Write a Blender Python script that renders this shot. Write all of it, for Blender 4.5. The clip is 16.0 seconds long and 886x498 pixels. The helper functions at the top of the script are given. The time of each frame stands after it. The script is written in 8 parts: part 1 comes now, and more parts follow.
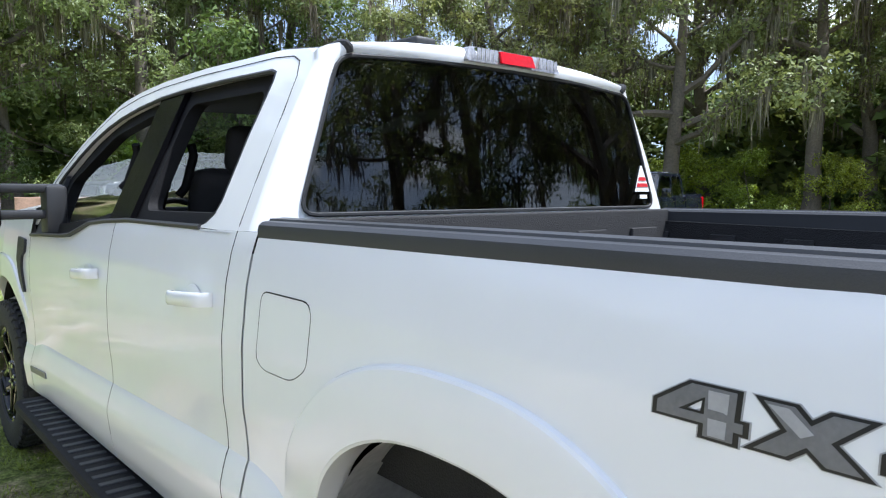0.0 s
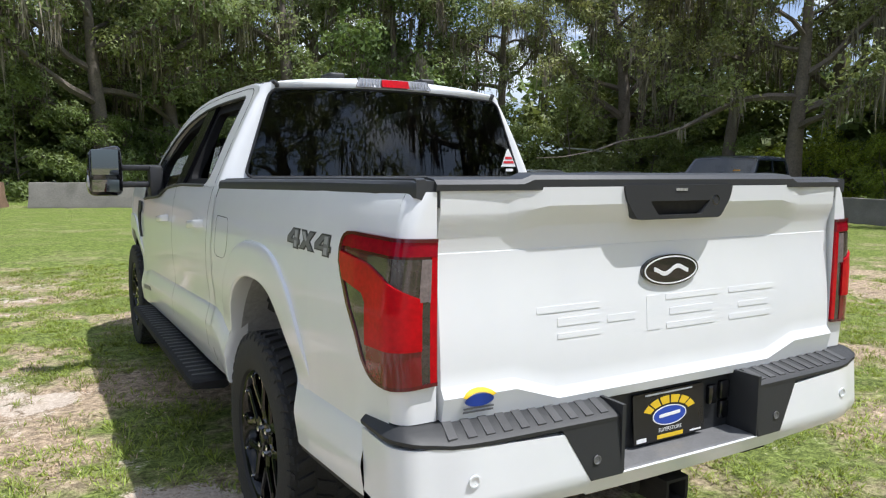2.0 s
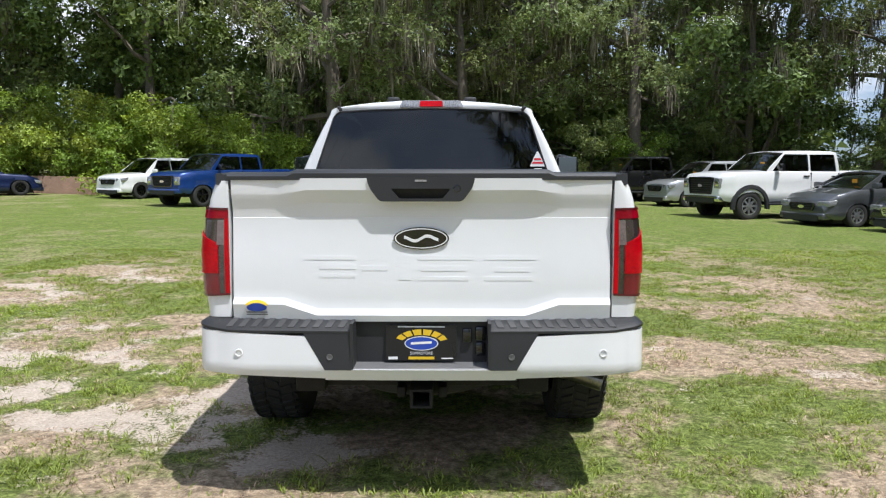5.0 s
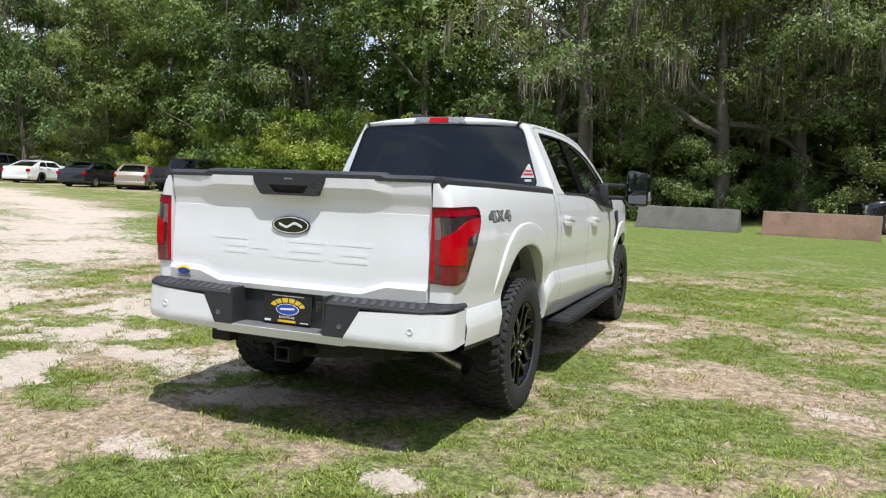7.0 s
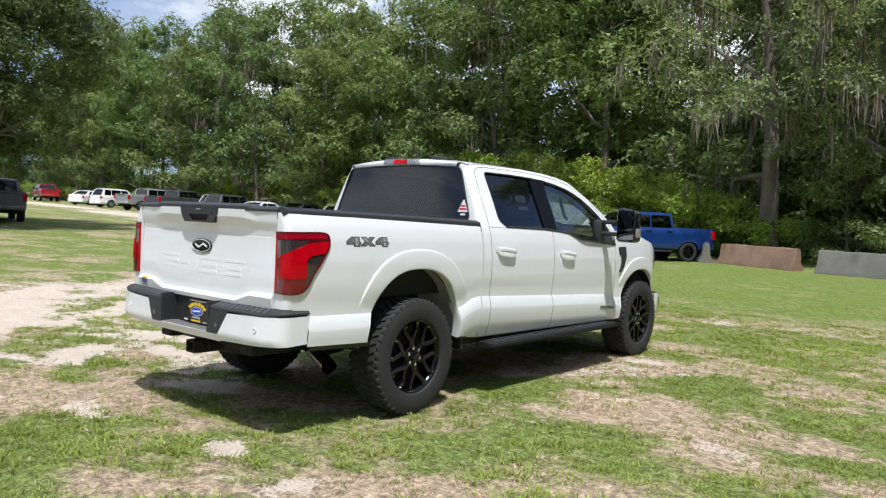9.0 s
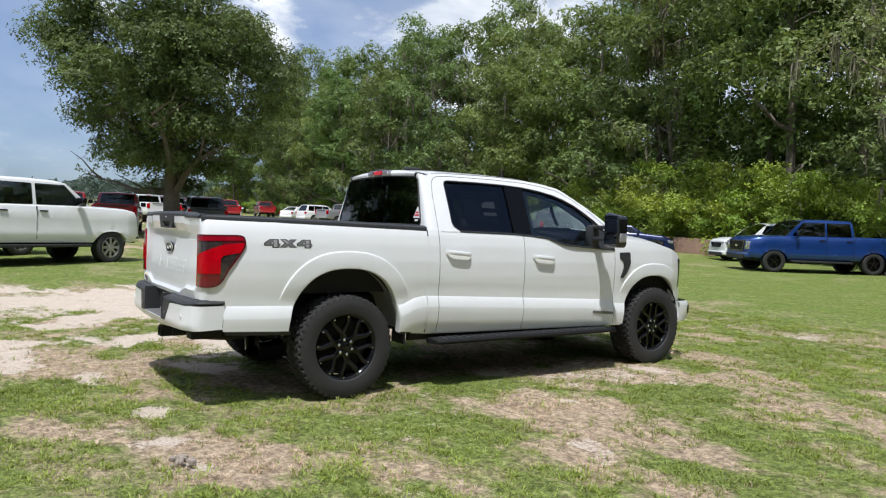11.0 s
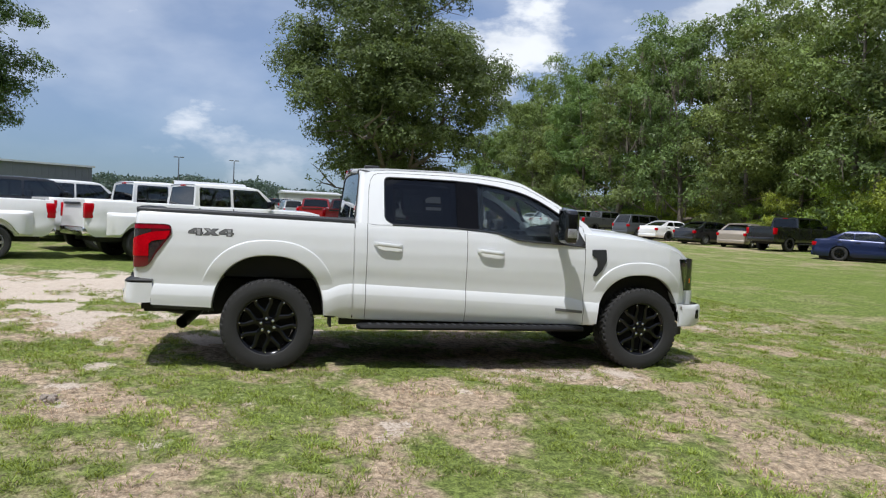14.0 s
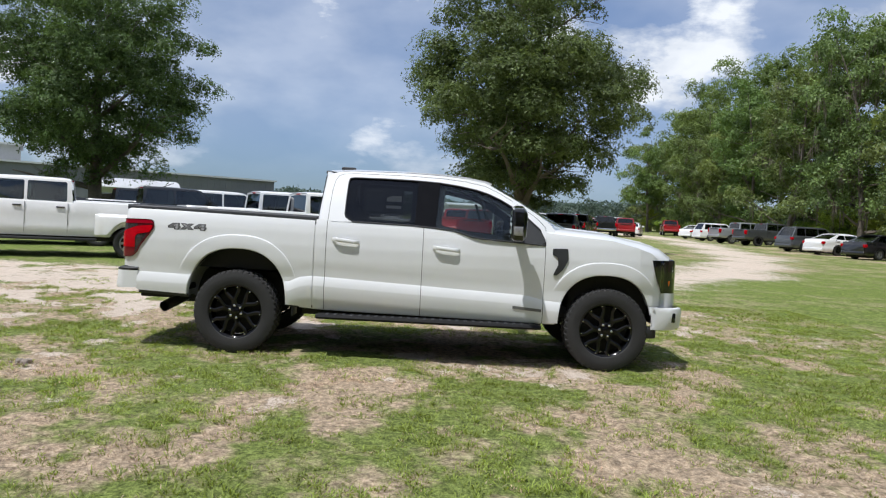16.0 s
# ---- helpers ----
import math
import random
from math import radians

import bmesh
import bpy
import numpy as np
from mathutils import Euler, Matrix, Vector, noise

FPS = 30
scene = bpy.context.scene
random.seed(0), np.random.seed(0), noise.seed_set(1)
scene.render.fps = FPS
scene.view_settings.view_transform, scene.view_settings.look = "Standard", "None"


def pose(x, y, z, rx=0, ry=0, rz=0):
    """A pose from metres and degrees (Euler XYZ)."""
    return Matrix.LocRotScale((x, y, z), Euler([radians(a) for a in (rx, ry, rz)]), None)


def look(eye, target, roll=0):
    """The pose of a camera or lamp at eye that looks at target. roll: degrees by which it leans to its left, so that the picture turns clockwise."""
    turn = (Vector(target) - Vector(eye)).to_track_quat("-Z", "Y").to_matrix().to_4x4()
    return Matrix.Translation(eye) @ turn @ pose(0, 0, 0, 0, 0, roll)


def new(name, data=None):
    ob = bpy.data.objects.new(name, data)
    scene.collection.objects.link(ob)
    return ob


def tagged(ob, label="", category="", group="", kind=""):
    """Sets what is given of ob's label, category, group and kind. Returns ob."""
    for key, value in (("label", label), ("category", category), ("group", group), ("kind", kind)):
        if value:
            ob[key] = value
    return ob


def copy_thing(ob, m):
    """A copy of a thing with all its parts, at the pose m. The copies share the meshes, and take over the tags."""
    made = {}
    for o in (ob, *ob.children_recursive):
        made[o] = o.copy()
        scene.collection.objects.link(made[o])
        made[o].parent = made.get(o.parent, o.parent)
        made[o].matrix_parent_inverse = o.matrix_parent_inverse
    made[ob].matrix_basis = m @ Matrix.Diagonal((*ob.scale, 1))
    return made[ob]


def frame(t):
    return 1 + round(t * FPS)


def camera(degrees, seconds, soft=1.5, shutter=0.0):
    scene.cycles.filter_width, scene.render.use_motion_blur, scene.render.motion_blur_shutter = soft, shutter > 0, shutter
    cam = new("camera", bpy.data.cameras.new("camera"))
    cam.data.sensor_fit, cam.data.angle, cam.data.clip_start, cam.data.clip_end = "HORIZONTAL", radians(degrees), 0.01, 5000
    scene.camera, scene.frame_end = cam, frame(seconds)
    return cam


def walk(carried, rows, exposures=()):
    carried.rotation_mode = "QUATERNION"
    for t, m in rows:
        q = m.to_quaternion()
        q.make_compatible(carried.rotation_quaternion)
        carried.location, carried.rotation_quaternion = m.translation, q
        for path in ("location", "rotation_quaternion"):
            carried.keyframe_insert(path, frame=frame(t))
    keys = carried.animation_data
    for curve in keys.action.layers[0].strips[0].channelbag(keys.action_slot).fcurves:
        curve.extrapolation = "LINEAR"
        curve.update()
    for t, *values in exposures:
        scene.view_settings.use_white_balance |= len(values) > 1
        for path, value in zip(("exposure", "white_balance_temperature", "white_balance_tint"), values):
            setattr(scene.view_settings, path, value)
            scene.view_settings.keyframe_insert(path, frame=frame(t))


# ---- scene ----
cam = camera(62.8, 16.0, soft=1.2)
PATH = [
    (0, (-1.724, -0.872, 1.477), (-0.418, 0.632, 1.296), 0.6),
    (0.5, (-1.772, -1.345, 1.44), (-0.537, 0.216, 1.251), 0.8),
    (1, (-1.767, -1.789, 1.443), (-0.618, -0.164, 1.241), 0.5),
    (1.5, (-1.782, -2.246, 1.438), (-0.717, -0.566, 1.228), 0.4),
    (2, (-1.673, -2.69, 1.432), (-0.691, -0.962, 1.215), 0.3),
    (2.5, (-1.616, -3.134, 1.421), (-0.722, -1.359, 1.2), -0.0),
    (3, (-1.409, -3.555, 1.418), (-0.625, -1.728, 1.195), -0.4),
    (3.5, (-1.106, -3.763, 1.403), (-0.467, -1.881, 1.181), -0.4),
    (4, (-0.749, -3.908, 1.404), (-0.297, -1.972, 1.183), -0.2),
    (4.5, (-0.345, -4.086, 1.414), (-0.115, -2.111, 1.198), -0.1),
    (5, (0.113, -4.179, 1.412), (0.099, -2.19, 1.202), -0.0),
    (7.5, (2.771, -4.34, 1.353), (1.856, -2.568, 1.206), 2.4),
    (8, (3.314, -4.213, 1.359), (2.27, -2.512, 1.237), 2.6),
    (8.5, (3.827, -4.031, 1.35), (2.662, -2.408, 1.254), 2.7),
    (9, (4.352, -3.845, 1.369), (3.075, -2.307, 1.293), 2.6),
    (9.5, (4.814, -3.578, 1.362), (3.431, -2.135, 1.296), 2.4),
    (10, (5.309, -3.308, 1.37), (3.823, -1.971, 1.31), 2.1),
    (12.5, (6.85, -1.362, 1.413), (5.028, -0.543, 1.331), 2.8),
    (13, (7.088, -0.932, 1.407), (5.219, -0.225, 1.327), 2.7),
    (13.5, (7.39, -0.506, 1.418), (5.482, 0.086, 1.339), 2.5),
    (14, (7.583, -0.046, 1.396), (5.642, 0.43, 1.321), 2.6),
    (14.5, (7.799, 0.456, 1.395), (5.833, 0.816, 1.323), 2.8),
    (15, (7.924, 0.971, 1.365), (5.941, 1.218, 1.297), 3.1),
    (15.5, (8.065, 1.476, 1.374), (6.07, 1.61, 1.309), 3.1),
    (16, (8.107, 1.988, 1.351), (6.108, 1.997, 1.288), 3.0),
]
EXPOSURES = [(0, 0.86, 5800, 10), (0.5, 0.88, 5800, 10), (1, 0.74, 5850, 10), (1.5, 0.44, 6000, 10), (2, 0.27, 6150, 10), (3, 0.18, 6150, 10), (5, 0.12, 6150, 10), (9, 0.13, 6150, 10), (12, -0.12, 6150, 10), (16, -0.16, 6150, 10)]
walk(cam, [(t, look(eye, target, roll)) for t, eye, target, roll in PATH], EXPOSURES)

# ---- world ----
SUN_TO = Vector((0.31, -0.29, 1.0)).normalized()
sun = new("sun", bpy.data.lights.new("sun", "SUN"))
sun.data.energy, sun.data.angle, sun.data.color = 4.8, radians(0.6), (1.0, 0.965, 0.92)
sun.matrix_world = look(SUN_TO * 60, (0, 0, 0))
scene.view_settings.exposure = 0.0

world = bpy.data.worlds.new("sky")
scene.world = world
world.use_nodes = True
wn, wl = world.node_tree.nodes, world.node_tree.links
wn.clear()
w_out = wn.new("ShaderNodeOutputWorld")
w_bg = wn.new("ShaderNodeBackground")
w_sky = wn.new("ShaderNodeTexSky")
w_sky.sky_type, w_sky.sun_disc = "NISHITA", False
w_sky.sun_elevation = math.asin(SUN_TO.z)
w_sky.sun_rotation = math.atan2(SUN_TO.x, SUN_TO.y)
w_sky.air_density, w_sky.dust_density, w_sky.ozone_density = 1.1, 0.4, 2.5
# cumulus and thin high cloud, laid over the sky by two scales of noise
w_tc = wn.new("ShaderNodeTexCoord")
w_map = wn.new("ShaderNodeMapping")
w_map.inputs["Scale"].default_value = (1.0, 1.0, 2.2)
w_map.inputs["Location"].default_value = (0.61, 0.35, 0.2)
w_n1 = wn.new("ShaderNodeTexNoise")
w_n1.inputs["Scale"].default_value, w_n1.inputs["Detail"].default_value, w_n1.inputs["Roughness"].default_value = 3.4, 12.0, 0.57
w_r1 = wn.new("ShaderNodeValToRGB")
w_r1.color_ramp.elements[0].position, w_r1.color_ramp.elements[1].position = 0.50, 0.585
w_n2 = wn.new("ShaderNodeTexNoise")
w_n2.inputs["Scale"].default_value, w_n2.inputs["Detail"].default_value = 1.4, 6.0
w_r2 = wn.new("ShaderNodeValToRGB")
w_r2.color_ramp.elements[0].position, w_r2.color_ramp.elements[1].position = 0.30, 0.68
w_r2.color_ramp.elements[1].color = (0.72, 0.72, 0.72, 1)
w_max = wn.new("ShaderNodeMath")
w_max.operation = "MAXIMUM"
w_n3 = wn.new("ShaderNodeTexNoise")
w_n3.inputs["Scale"].default_value, w_n3.inputs["Detail"].default_value = 7.0, 5.0
w_r3 = wn.new("ShaderNodeValToRGB")
w_r3.color_ramp.elements[0].color, w_r3.color_ramp.elements[1].color = (3.9, 4.3, 5.0, 1), (7.2, 7.3, 7.4, 1)
w_r3.color_ramp.elements[0].position, w_r3.color_ramp.elements[1].position = 0.36, 0.62
w_mix = wn.new("ShaderNodeMix")
w_mix.data_type = "RGBA"
wl.new(w_tc.outputs["Generated"], w_map.inputs["Vector"])
for n in (w_n1, w_n2, w_n3):
    wl.new(w_map.outputs["Vector"], n.inputs["Vector"])
wl.new(w_n1.outputs["Fac"], w_r1.inputs["Fac"])
wl.new(w_n2.outputs["Fac"], w_r2.inputs["Fac"])
wl.new(w_n3.outputs["Fac"], w_r3.inputs["Fac"])
wl.new(w_r1.outputs["Color"], w_max.inputs[0])
wl.new(w_r2.outputs["Color"], w_max.inputs[1])
w_low = wn.new("ShaderNodeMapRange")
w_low.inputs["From Min"].default_value, w_low.inputs["From Max"].default_value = 0.01, 0.16
w_low.inputs["To Min"].default_value, w_low.inputs["To Max"].default_value = 0.12, 1.0
w_cov = wn.new("ShaderNodeMath")
w_cov.operation = "MULTIPLY"
wl.new(w_max.outputs["Value"], w_cov.inputs[0])
wl.new(w_low.outputs["Result"], w_cov.inputs[1])
wl.new(w_cov.outputs["Value"], w_mix.inputs["Factor"])
w_dim = wn.new("ShaderNodeMix")
w_dim.data_type, w_dim.blend_type = "RGBA", "MULTIPLY"
w_dim.inputs["Factor"].default_value = 1.0
# the haze low over the horizon is bluer and dimmer than clean air would show
w_sep = wn.new("ShaderNodeSeparateXYZ")
w_rh = wn.new("ShaderNodeValToRGB")
w_rh.color_ramp.elements[0].position, w_rh.color_ramp.elements[1].position = 0.02, 0.35
w_rh.color_ramp.elements[0].color, w_rh.color_ramp.elements[1].color = (0.33, 0.42, 0.60, 1), (0.86, 0.80, 0.84, 1)
wl.new(w_tc.outputs["Generated"], w_sep.inputs["Vector"])
wl.new(w_sep.outputs["Z"], w_rh.inputs["Fac"])
wl.new(w_sep.outputs["Z"], w_low.inputs["Value"])
wl.new(w_rh.outputs["Color"], w_dim.inputs["B"])
wl.new(w_sky.outputs["Color"], w_dim.inputs["A"])
wl.new(w_dim.outputs["Result"], w_mix.inputs["A"])
wl.new(w_r3.outputs["Color"], w_mix.inputs["B"])
wl.new(w_mix.outputs["Result"], w_bg.inputs["Color"])
w_bg.inputs["Strength"].default_value = 0.15
wl.new(w_bg.outputs["Background"], w_out.inputs["Surface"])

# ---- materials ----
def material(name, color, rough=0.5, metal=0.0, vary=0.12, scale=6.0, fine=60.0, bump=0.0, coat=0.0, spec=0.5, random_tint=0.0, trans=0.0, flake=0.0):
    """A principled surface with colour varied at two scales and a fine relief."""
    m = bpy.data.materials.new(name)
    m.use_nodes = True
    n, l = m.node_tree.nodes, m.node_tree.links
    b = n["Principled BSDF"]
    b.inputs["Roughness"].default_value, b.inputs["Metallic"].default_value = rough, metal
    b.inputs["Specular IOR Level"].default_value = spec
    b.inputs["Coat Weight"].default_value, b.inputs["Coat Roughness"].default_value = coat, 0.03
    tc = n.new("ShaderNodeTexCoord")
    big, small = n.new("ShaderNodeTexNoise"), n.new("ShaderNodeTexNoise")
    big.inputs["Scale"].default_value, big.inputs["Detail"].default_value = scale, 4
    small.inputs["Scale"].default_value, small.inputs["Detail"].default_value = fine, 3
    l.new(tc.outputs["Object"], big.inputs["Vector"])
    l.new(tc.outputs["Object"], small.inputs["Vector"])
    add = n.new("ShaderNodeMath")
    add.operation = "ADD"
    l.new(big.outputs["Fac"], add.inputs[0])
    l.new(small.outputs["Fac"], add.inputs[1])
    rng = n.new("ShaderNodeMapRange")
    rng.inputs["From Min"].default_value, rng.inputs["From Max"].default_value = 0.6, 1.4
    rng.inputs["To Min"].default_value, rng.inputs["To Max"].default_value = 1 - vary, 1 + vary
    l.new(add.outputs["Value"], rng.inputs["Value"])
    mul = n.new("ShaderNodeMix")
    mul.data_type, mul.blend_type = "RGBA", "MULTIPLY"
    mul.inputs["Factor"].default_value = 1.0
    mul.inputs["A"].default_value = (*color, 1)
    l.new(rng.outputs["Result"], mul.inputs["B"])
    last = mul.outputs["Result"]
    if random_tint:
        oi = n.new("ShaderNodeObjectInfo")
        hsv = n.new("ShaderNodeHueSaturation")
        r2 = n.new("ShaderNodeMapRange")
        r2.inputs["To Min"].default_value, r2.inputs["To Max"].default_value = 1 - random_tint, 1 + random_tint
        l.new(oi.outputs["Random"], r2.inputs["Value"])
        l.new(r2.outputs["Result"], hsv.inputs["Value"])
        l.new(last, hsv.inputs["Color"])
        last = hsv.outputs["Color"]
    l.new(last, b.inputs["Base Color"])
    r3 = n.new("ShaderNodeMapRange")
    r3.inputs["To Min"].default_value, r3.inputs["To Max"].default_value = max(0.02, rough - 0.08 * min(1, rough * 3)), min(1, rough + 0.08 * min(1, rough * 3))
    l.new(big.outputs["Fac"], r3.inputs["Value"])
    l.new(r3.outputs["Result"], b.inputs["Roughness"])
    if bump:
        bp = n.new("ShaderNodeBump")
        bp.inputs["Strength"].default_value, bp.inputs["Distance"].default_value = bump, 0.01
        l.new(small.outputs["Fac"], bp.inputs["Height"])
        l.new(bp.outputs["Normal"], b.inputs["Normal"])
    if trans:
        b.inputs["Transmission Weight"].default_value = trans
    return m


def glass(name, tint, rough=0.0, clear=0.05):
    """Thin tinted automotive glass: a see-through sheet with a mirror skin."""
    m = bpy.data.materials.new(name)
    m.use_nodes = True
    n, l = m.node_tree.nodes, m.node_tree.links
    n.clear()
    out = n.new("ShaderNodeOutputMaterial")
    tr, gl, mix, fr = n.new("ShaderNodeBsdfTransparent"), n.new("ShaderNodeBsdfGlossy"), n.new("ShaderNodeMixShader"), n.new("ShaderNodeLayerWeight")
    tr.inputs["Color"].default_value = (*tint, 1)
    gl.inputs["Roughness"].default_value = rough
    gl.inputs["Color"].default_value = (0.95, 0.97, 1.0, 1)
    fr.inputs["Blend"].default_value = 0.5
    pw, ma = n.new("ShaderNodeMath"), n.new("ShaderNodeMath")
    pw.operation, ma.operation = "POWER", "MULTIPLY_ADD"
    pw.inputs[1].default_value = 4.0
    ma.inputs[1].default_value, ma.inputs[2].default_value = 0.95 - clear, clear
    l.new(fr.outputs["Facing"], pw.inputs[0])
    l.new(pw.outputs["Value"], ma.inputs[0])
    l.new(ma.outputs["Value"], mix.inputs["Fac"])
    l.new(tr.outputs["BSDF"], mix.inputs[1])
    l.new(gl.outputs["BSDF"], mix.inputs[2])
    l.new(mix.outputs["Shader"], out.inputs["Surface"])
    return m


M = {}
M["paint_white"] = material("white_paint", (0.77, 0.78, 0.785), 0.34, vary=0.02, scale=1.5, fine=8, coat=0.7)
M["paint_white_flat"] = material("white_fleet_paint", (0.78, 0.78, 0.77), 0.35, vary=0.03, scale=1.2, fine=9, coat=0.8)
M["paint_blue"] = material("blue_metal_paint", (0.010, 0.048, 0.22), 0.3, metal=0.35, vary=0.1, scale=1.2, fine=300, coat=1.0)
M["paint_navy"] = material("navy_paint", (0.006, 0.009, 0.020), 0.22, vary=0.1, scale=1.2, fine=200, coat=0.6)
M["paint_darkblue"] = material("deep_blue_paint", (0.006, 0.014, 0.065), 0.3, metal=0.3, vary=0.1, scale=1.2, fine=200, coat=0.6)
M["paint_black"] = material("black_paint", (0.008, 0.008, 0.009), 0.28, vary=0.12, scale=1.2, fine=60, coat=1.0)
M["paint_grey"] = material("grey_metal_paint", (0.10, 0.105, 0.11), 0.3, metal=0.5, vary=0.1, scale=1.2, fine=300, coat=1.0)
M["paint_silver"] = material("silver_paint", (0.46, 0.47, 0.48), 0.3, metal=0.5, vary=0.06, scale=1.2, fine=300, coat=1.0)
M["paint_tan"] = material("tan_paint", (0.36, 0.31, 0.25), 0.35, metal=0.3, vary=0.08, scale=1.2, fine=200, coat=0.8)
M["paint_red"] = material("red_paint", (0.34, 0.012, 0.016), 0.3, vary=0.08, scale=1.2, fine=100, coat=1.0)
M["pillar_black"] = material("satin_black_pillar", (0.004, 0.004, 0.005), 0.22, vary=0.15, scale=5, fine=120, spec=0.14)
M["black_plastic"] = material("black_plastic", (0.024, 0.025, 0.027), 0.55, vary=0.2, scale=5, fine=420, bump=0.12)
M["rail_plastic"] = material("rail_plastic", (0.035, 0.037, 0.041), 0.5, vary=0.15, scale=4, fine=350, bump=0.1)
M["board_plastic"] = material("board_plastic", (0.012, 0.012, 0.013), 0.65, vary=0.25, scale=5, fine=300, bump=0.12, spec=0.25)
M["step_rib"] = material("worn_step_rib", (0.06, 0.06, 0.062), 0.5, vary=0.2, scale=6, fine=200)
M["gloss_black"] = material("gloss_black", (0.006, 0.006, 0.007), 0.12, vary=0.1, scale=5, fine=60, coat=0.6)
M["bed_liner"] = material("bed_liner", (0.012, 0.012, 0.013), 0.75, vary=0.3, scale=4, fine=220, bump=0.5)
M["under"] = material("underbody", (0.012, 0.011, 0.010), 0.8, vary=0.4, scale=5, fine=40, bump=0.2)
M["liner"] = material("wheel_well_steel", (0.36, 0.36, 0.35), 0.55, vary=0.25, scale=5, fine=50, bump=0.1)
M["rubber"] = material("tyre_rubber", (0.024, 0.0235, 0.023), 0.78, vary=0.3, scale=7, fine=120, bump=0.25)
M["rim_black"] = material("black_wheel", (0.003, 0.003, 0.0035), 0.13, vary=0.15, scale=8, fine=60, coat=0.0, spec=0.4)
M["rim_steel"] = material("steel_wheel", (0.42, 0.42, 0.43), 0.38, metal=0.8, vary=0.15, scale=10, fine=80)
M["chrome"] = material("chrome", (0.75, 0.75, 0.76), 0.10, metal=1.0, vary=0.05, scale=8, fine=60)
M["frame_lens"] = material("lamp_edge", (0.085, 0.004, 0.009), 0.18, vary=0.2, scale=15, fine=140, coat=0.4)
M["dark_steel"] = material("dark_steel", (0.30, 0.285, 0.27), 0.3, metal=1.0, vary=0.3, scale=12, fine=90)
M["red_lens"] = material("red_lens", (0.45, 0.001, 0.007), 0.14, vary=0.30, scale=9, fine=70, coat=0.0, spec=0.22)
M["mid_red_lens"] = material("upper_red_lens", (0.26, 0.002, 0.012), 0.14, vary=0.30, scale=9, fine=70, coat=0.0, spec=0.25)
M["deep_red_lens"] = material("deep_red_lens", (0.15, 0.003, 0.010), 0.15, vary=0.15, scale=15, fine=140, coat=0.5)
M["tail_clear"] = material("reversing_lens", (0.17, 0.135, 0.135), 0.14, vary=0.35, scale=30, fine=160, coat=0.4)
M["smoked_lens"] = material("smoked_lens", (0.036, 0.026, 0.027), 0.14, vary=0.3, scale=20, fine=120, coat=1.0)
M["clear_lens"] = material("clear_lens", (0.33, 0.33, 0.34), 0.12, metal=0.3, vary=0.5, scale=30, fine=160, coat=1.0)
M["amber_lens"] = material("amber_lens", (0.5, 0.12, 0.01), 0.15, vary=0.15, scale=15, fine=120, coat=1.0)
M["decal_grey"] = material("decal_grey", (0.15, 0.15, 0.152), 0.4, vary=0.2, scale=14, fine=120)
M["decal_light"] = material("decal_light", (0.34, 0.34, 0.342), 0.4, vary=0.12, scale=14, fine=120)
M["decal_black"] = material("decal_black", (0.008, 0.008, 0.009), 0.35, vary=0.1, scale=14, fine=120)
M["plate_black"] = material("plate_black", (0.010, 0.010, 0.011), 0.3, vary=0.1, scale=9, fine=120)
M["yellow"] = material("yellow_ink", (0.72, 0.48, 0.02), 0.45, vary=0.06, scale=9, fine=90)
M["blue_ink"] = material("blue_ink", (0.02, 0.06, 0.36), 0.4, vary=0.06, scale=9, fine=90)
M["white_ink"] = material("white_ink", (0.78, 0.78, 0.77), 0.45, vary=0.04, scale=9, fine=90)
M["red_ink"] = material("red_ink", (0.6, 0.03, 0.04), 0.45, vary=0.06, scale=9, fine=90)
M["orange"] = material("orange_card", (0.75, 0.35, 0.03), 0.6, vary=0.08, scale=9, fine=90)
M["seat_cloth"] = material("seat_cloth", (0.018, 0.018, 0.019), 0.85, vary=0.25, scale=9, fine=260, bump=0.3)
M["interior"] = material("interior_trim", (0.009, 0.009, 0.010), 0.75, vary=0.2, scale=5, fine=140, bump=0.1, spec=0.2)
M["headliner"] = material("headliner", (0.028, 0.027, 0.027), 0.9, vary=0.1, scale=9, fine=200)
M["glass_dark"] = glass("privacy_glass", (0.27, 0.285, 0.29), clear=0.035)
M["glass_front"] = glass("door_glass", (0.76, 0.81, 0.80), clear=0.035)
M["glass_rear"] = glass("rear_glass", (0.22, 0.235, 0.25), clear=0.05)
M["mirror"] = material("mirror_silver", (0.22, 0.235, 0.25), 0.02, metal=1.0, vary=0.01)
# grey barrier concrete, darkened in its colour for the shade of the trees
M["concrete"] = material("concrete", (0.17, 0.16, 0.14), 0.9, vary=0.3, scale=2.2, fine=30, bump=0.4, random_tint=0.12)
M["concrete_rust"] = material("rust_stained_concrete", (0.23, 0.145, 0.098), 0.9, vary=0.35, scale=1.6, fine=26, bump=0.4)
M["bark"] = material("bark", (0.150, 0.125, 0.102), 0.95, vary=0.45, scale=1.3, fine=16, bump=1.0, random_tint=0.15)
M["metal_roof"] = material("metal_roof", (0.55, 0.56, 0.57), 0.5, metal=0.2, vary=0.1, scale=0.4, fine=6)
M["metal_wall"] = material("metal_wall", (0.17, 0.175, 0.19), 0.6, vary=0.12, scale=0.3, fine=5)
M["metal_wall_light"] = material("light_metal_wall", (0.42, 0.42, 0.41), 0.6, vary=0.1, scale=0.3, fine=5)
M["brick_wall"] = material("brick_wall", (0.27, 0.12, 0.08), 0.9, vary=0.3, scale=0.6, fine=7)
M["pole_metal"] = material("pole_metal", (0.16, 0.16, 0.17), 0.5, metal=0.7, vary=0.15, scale=3, fine=40)


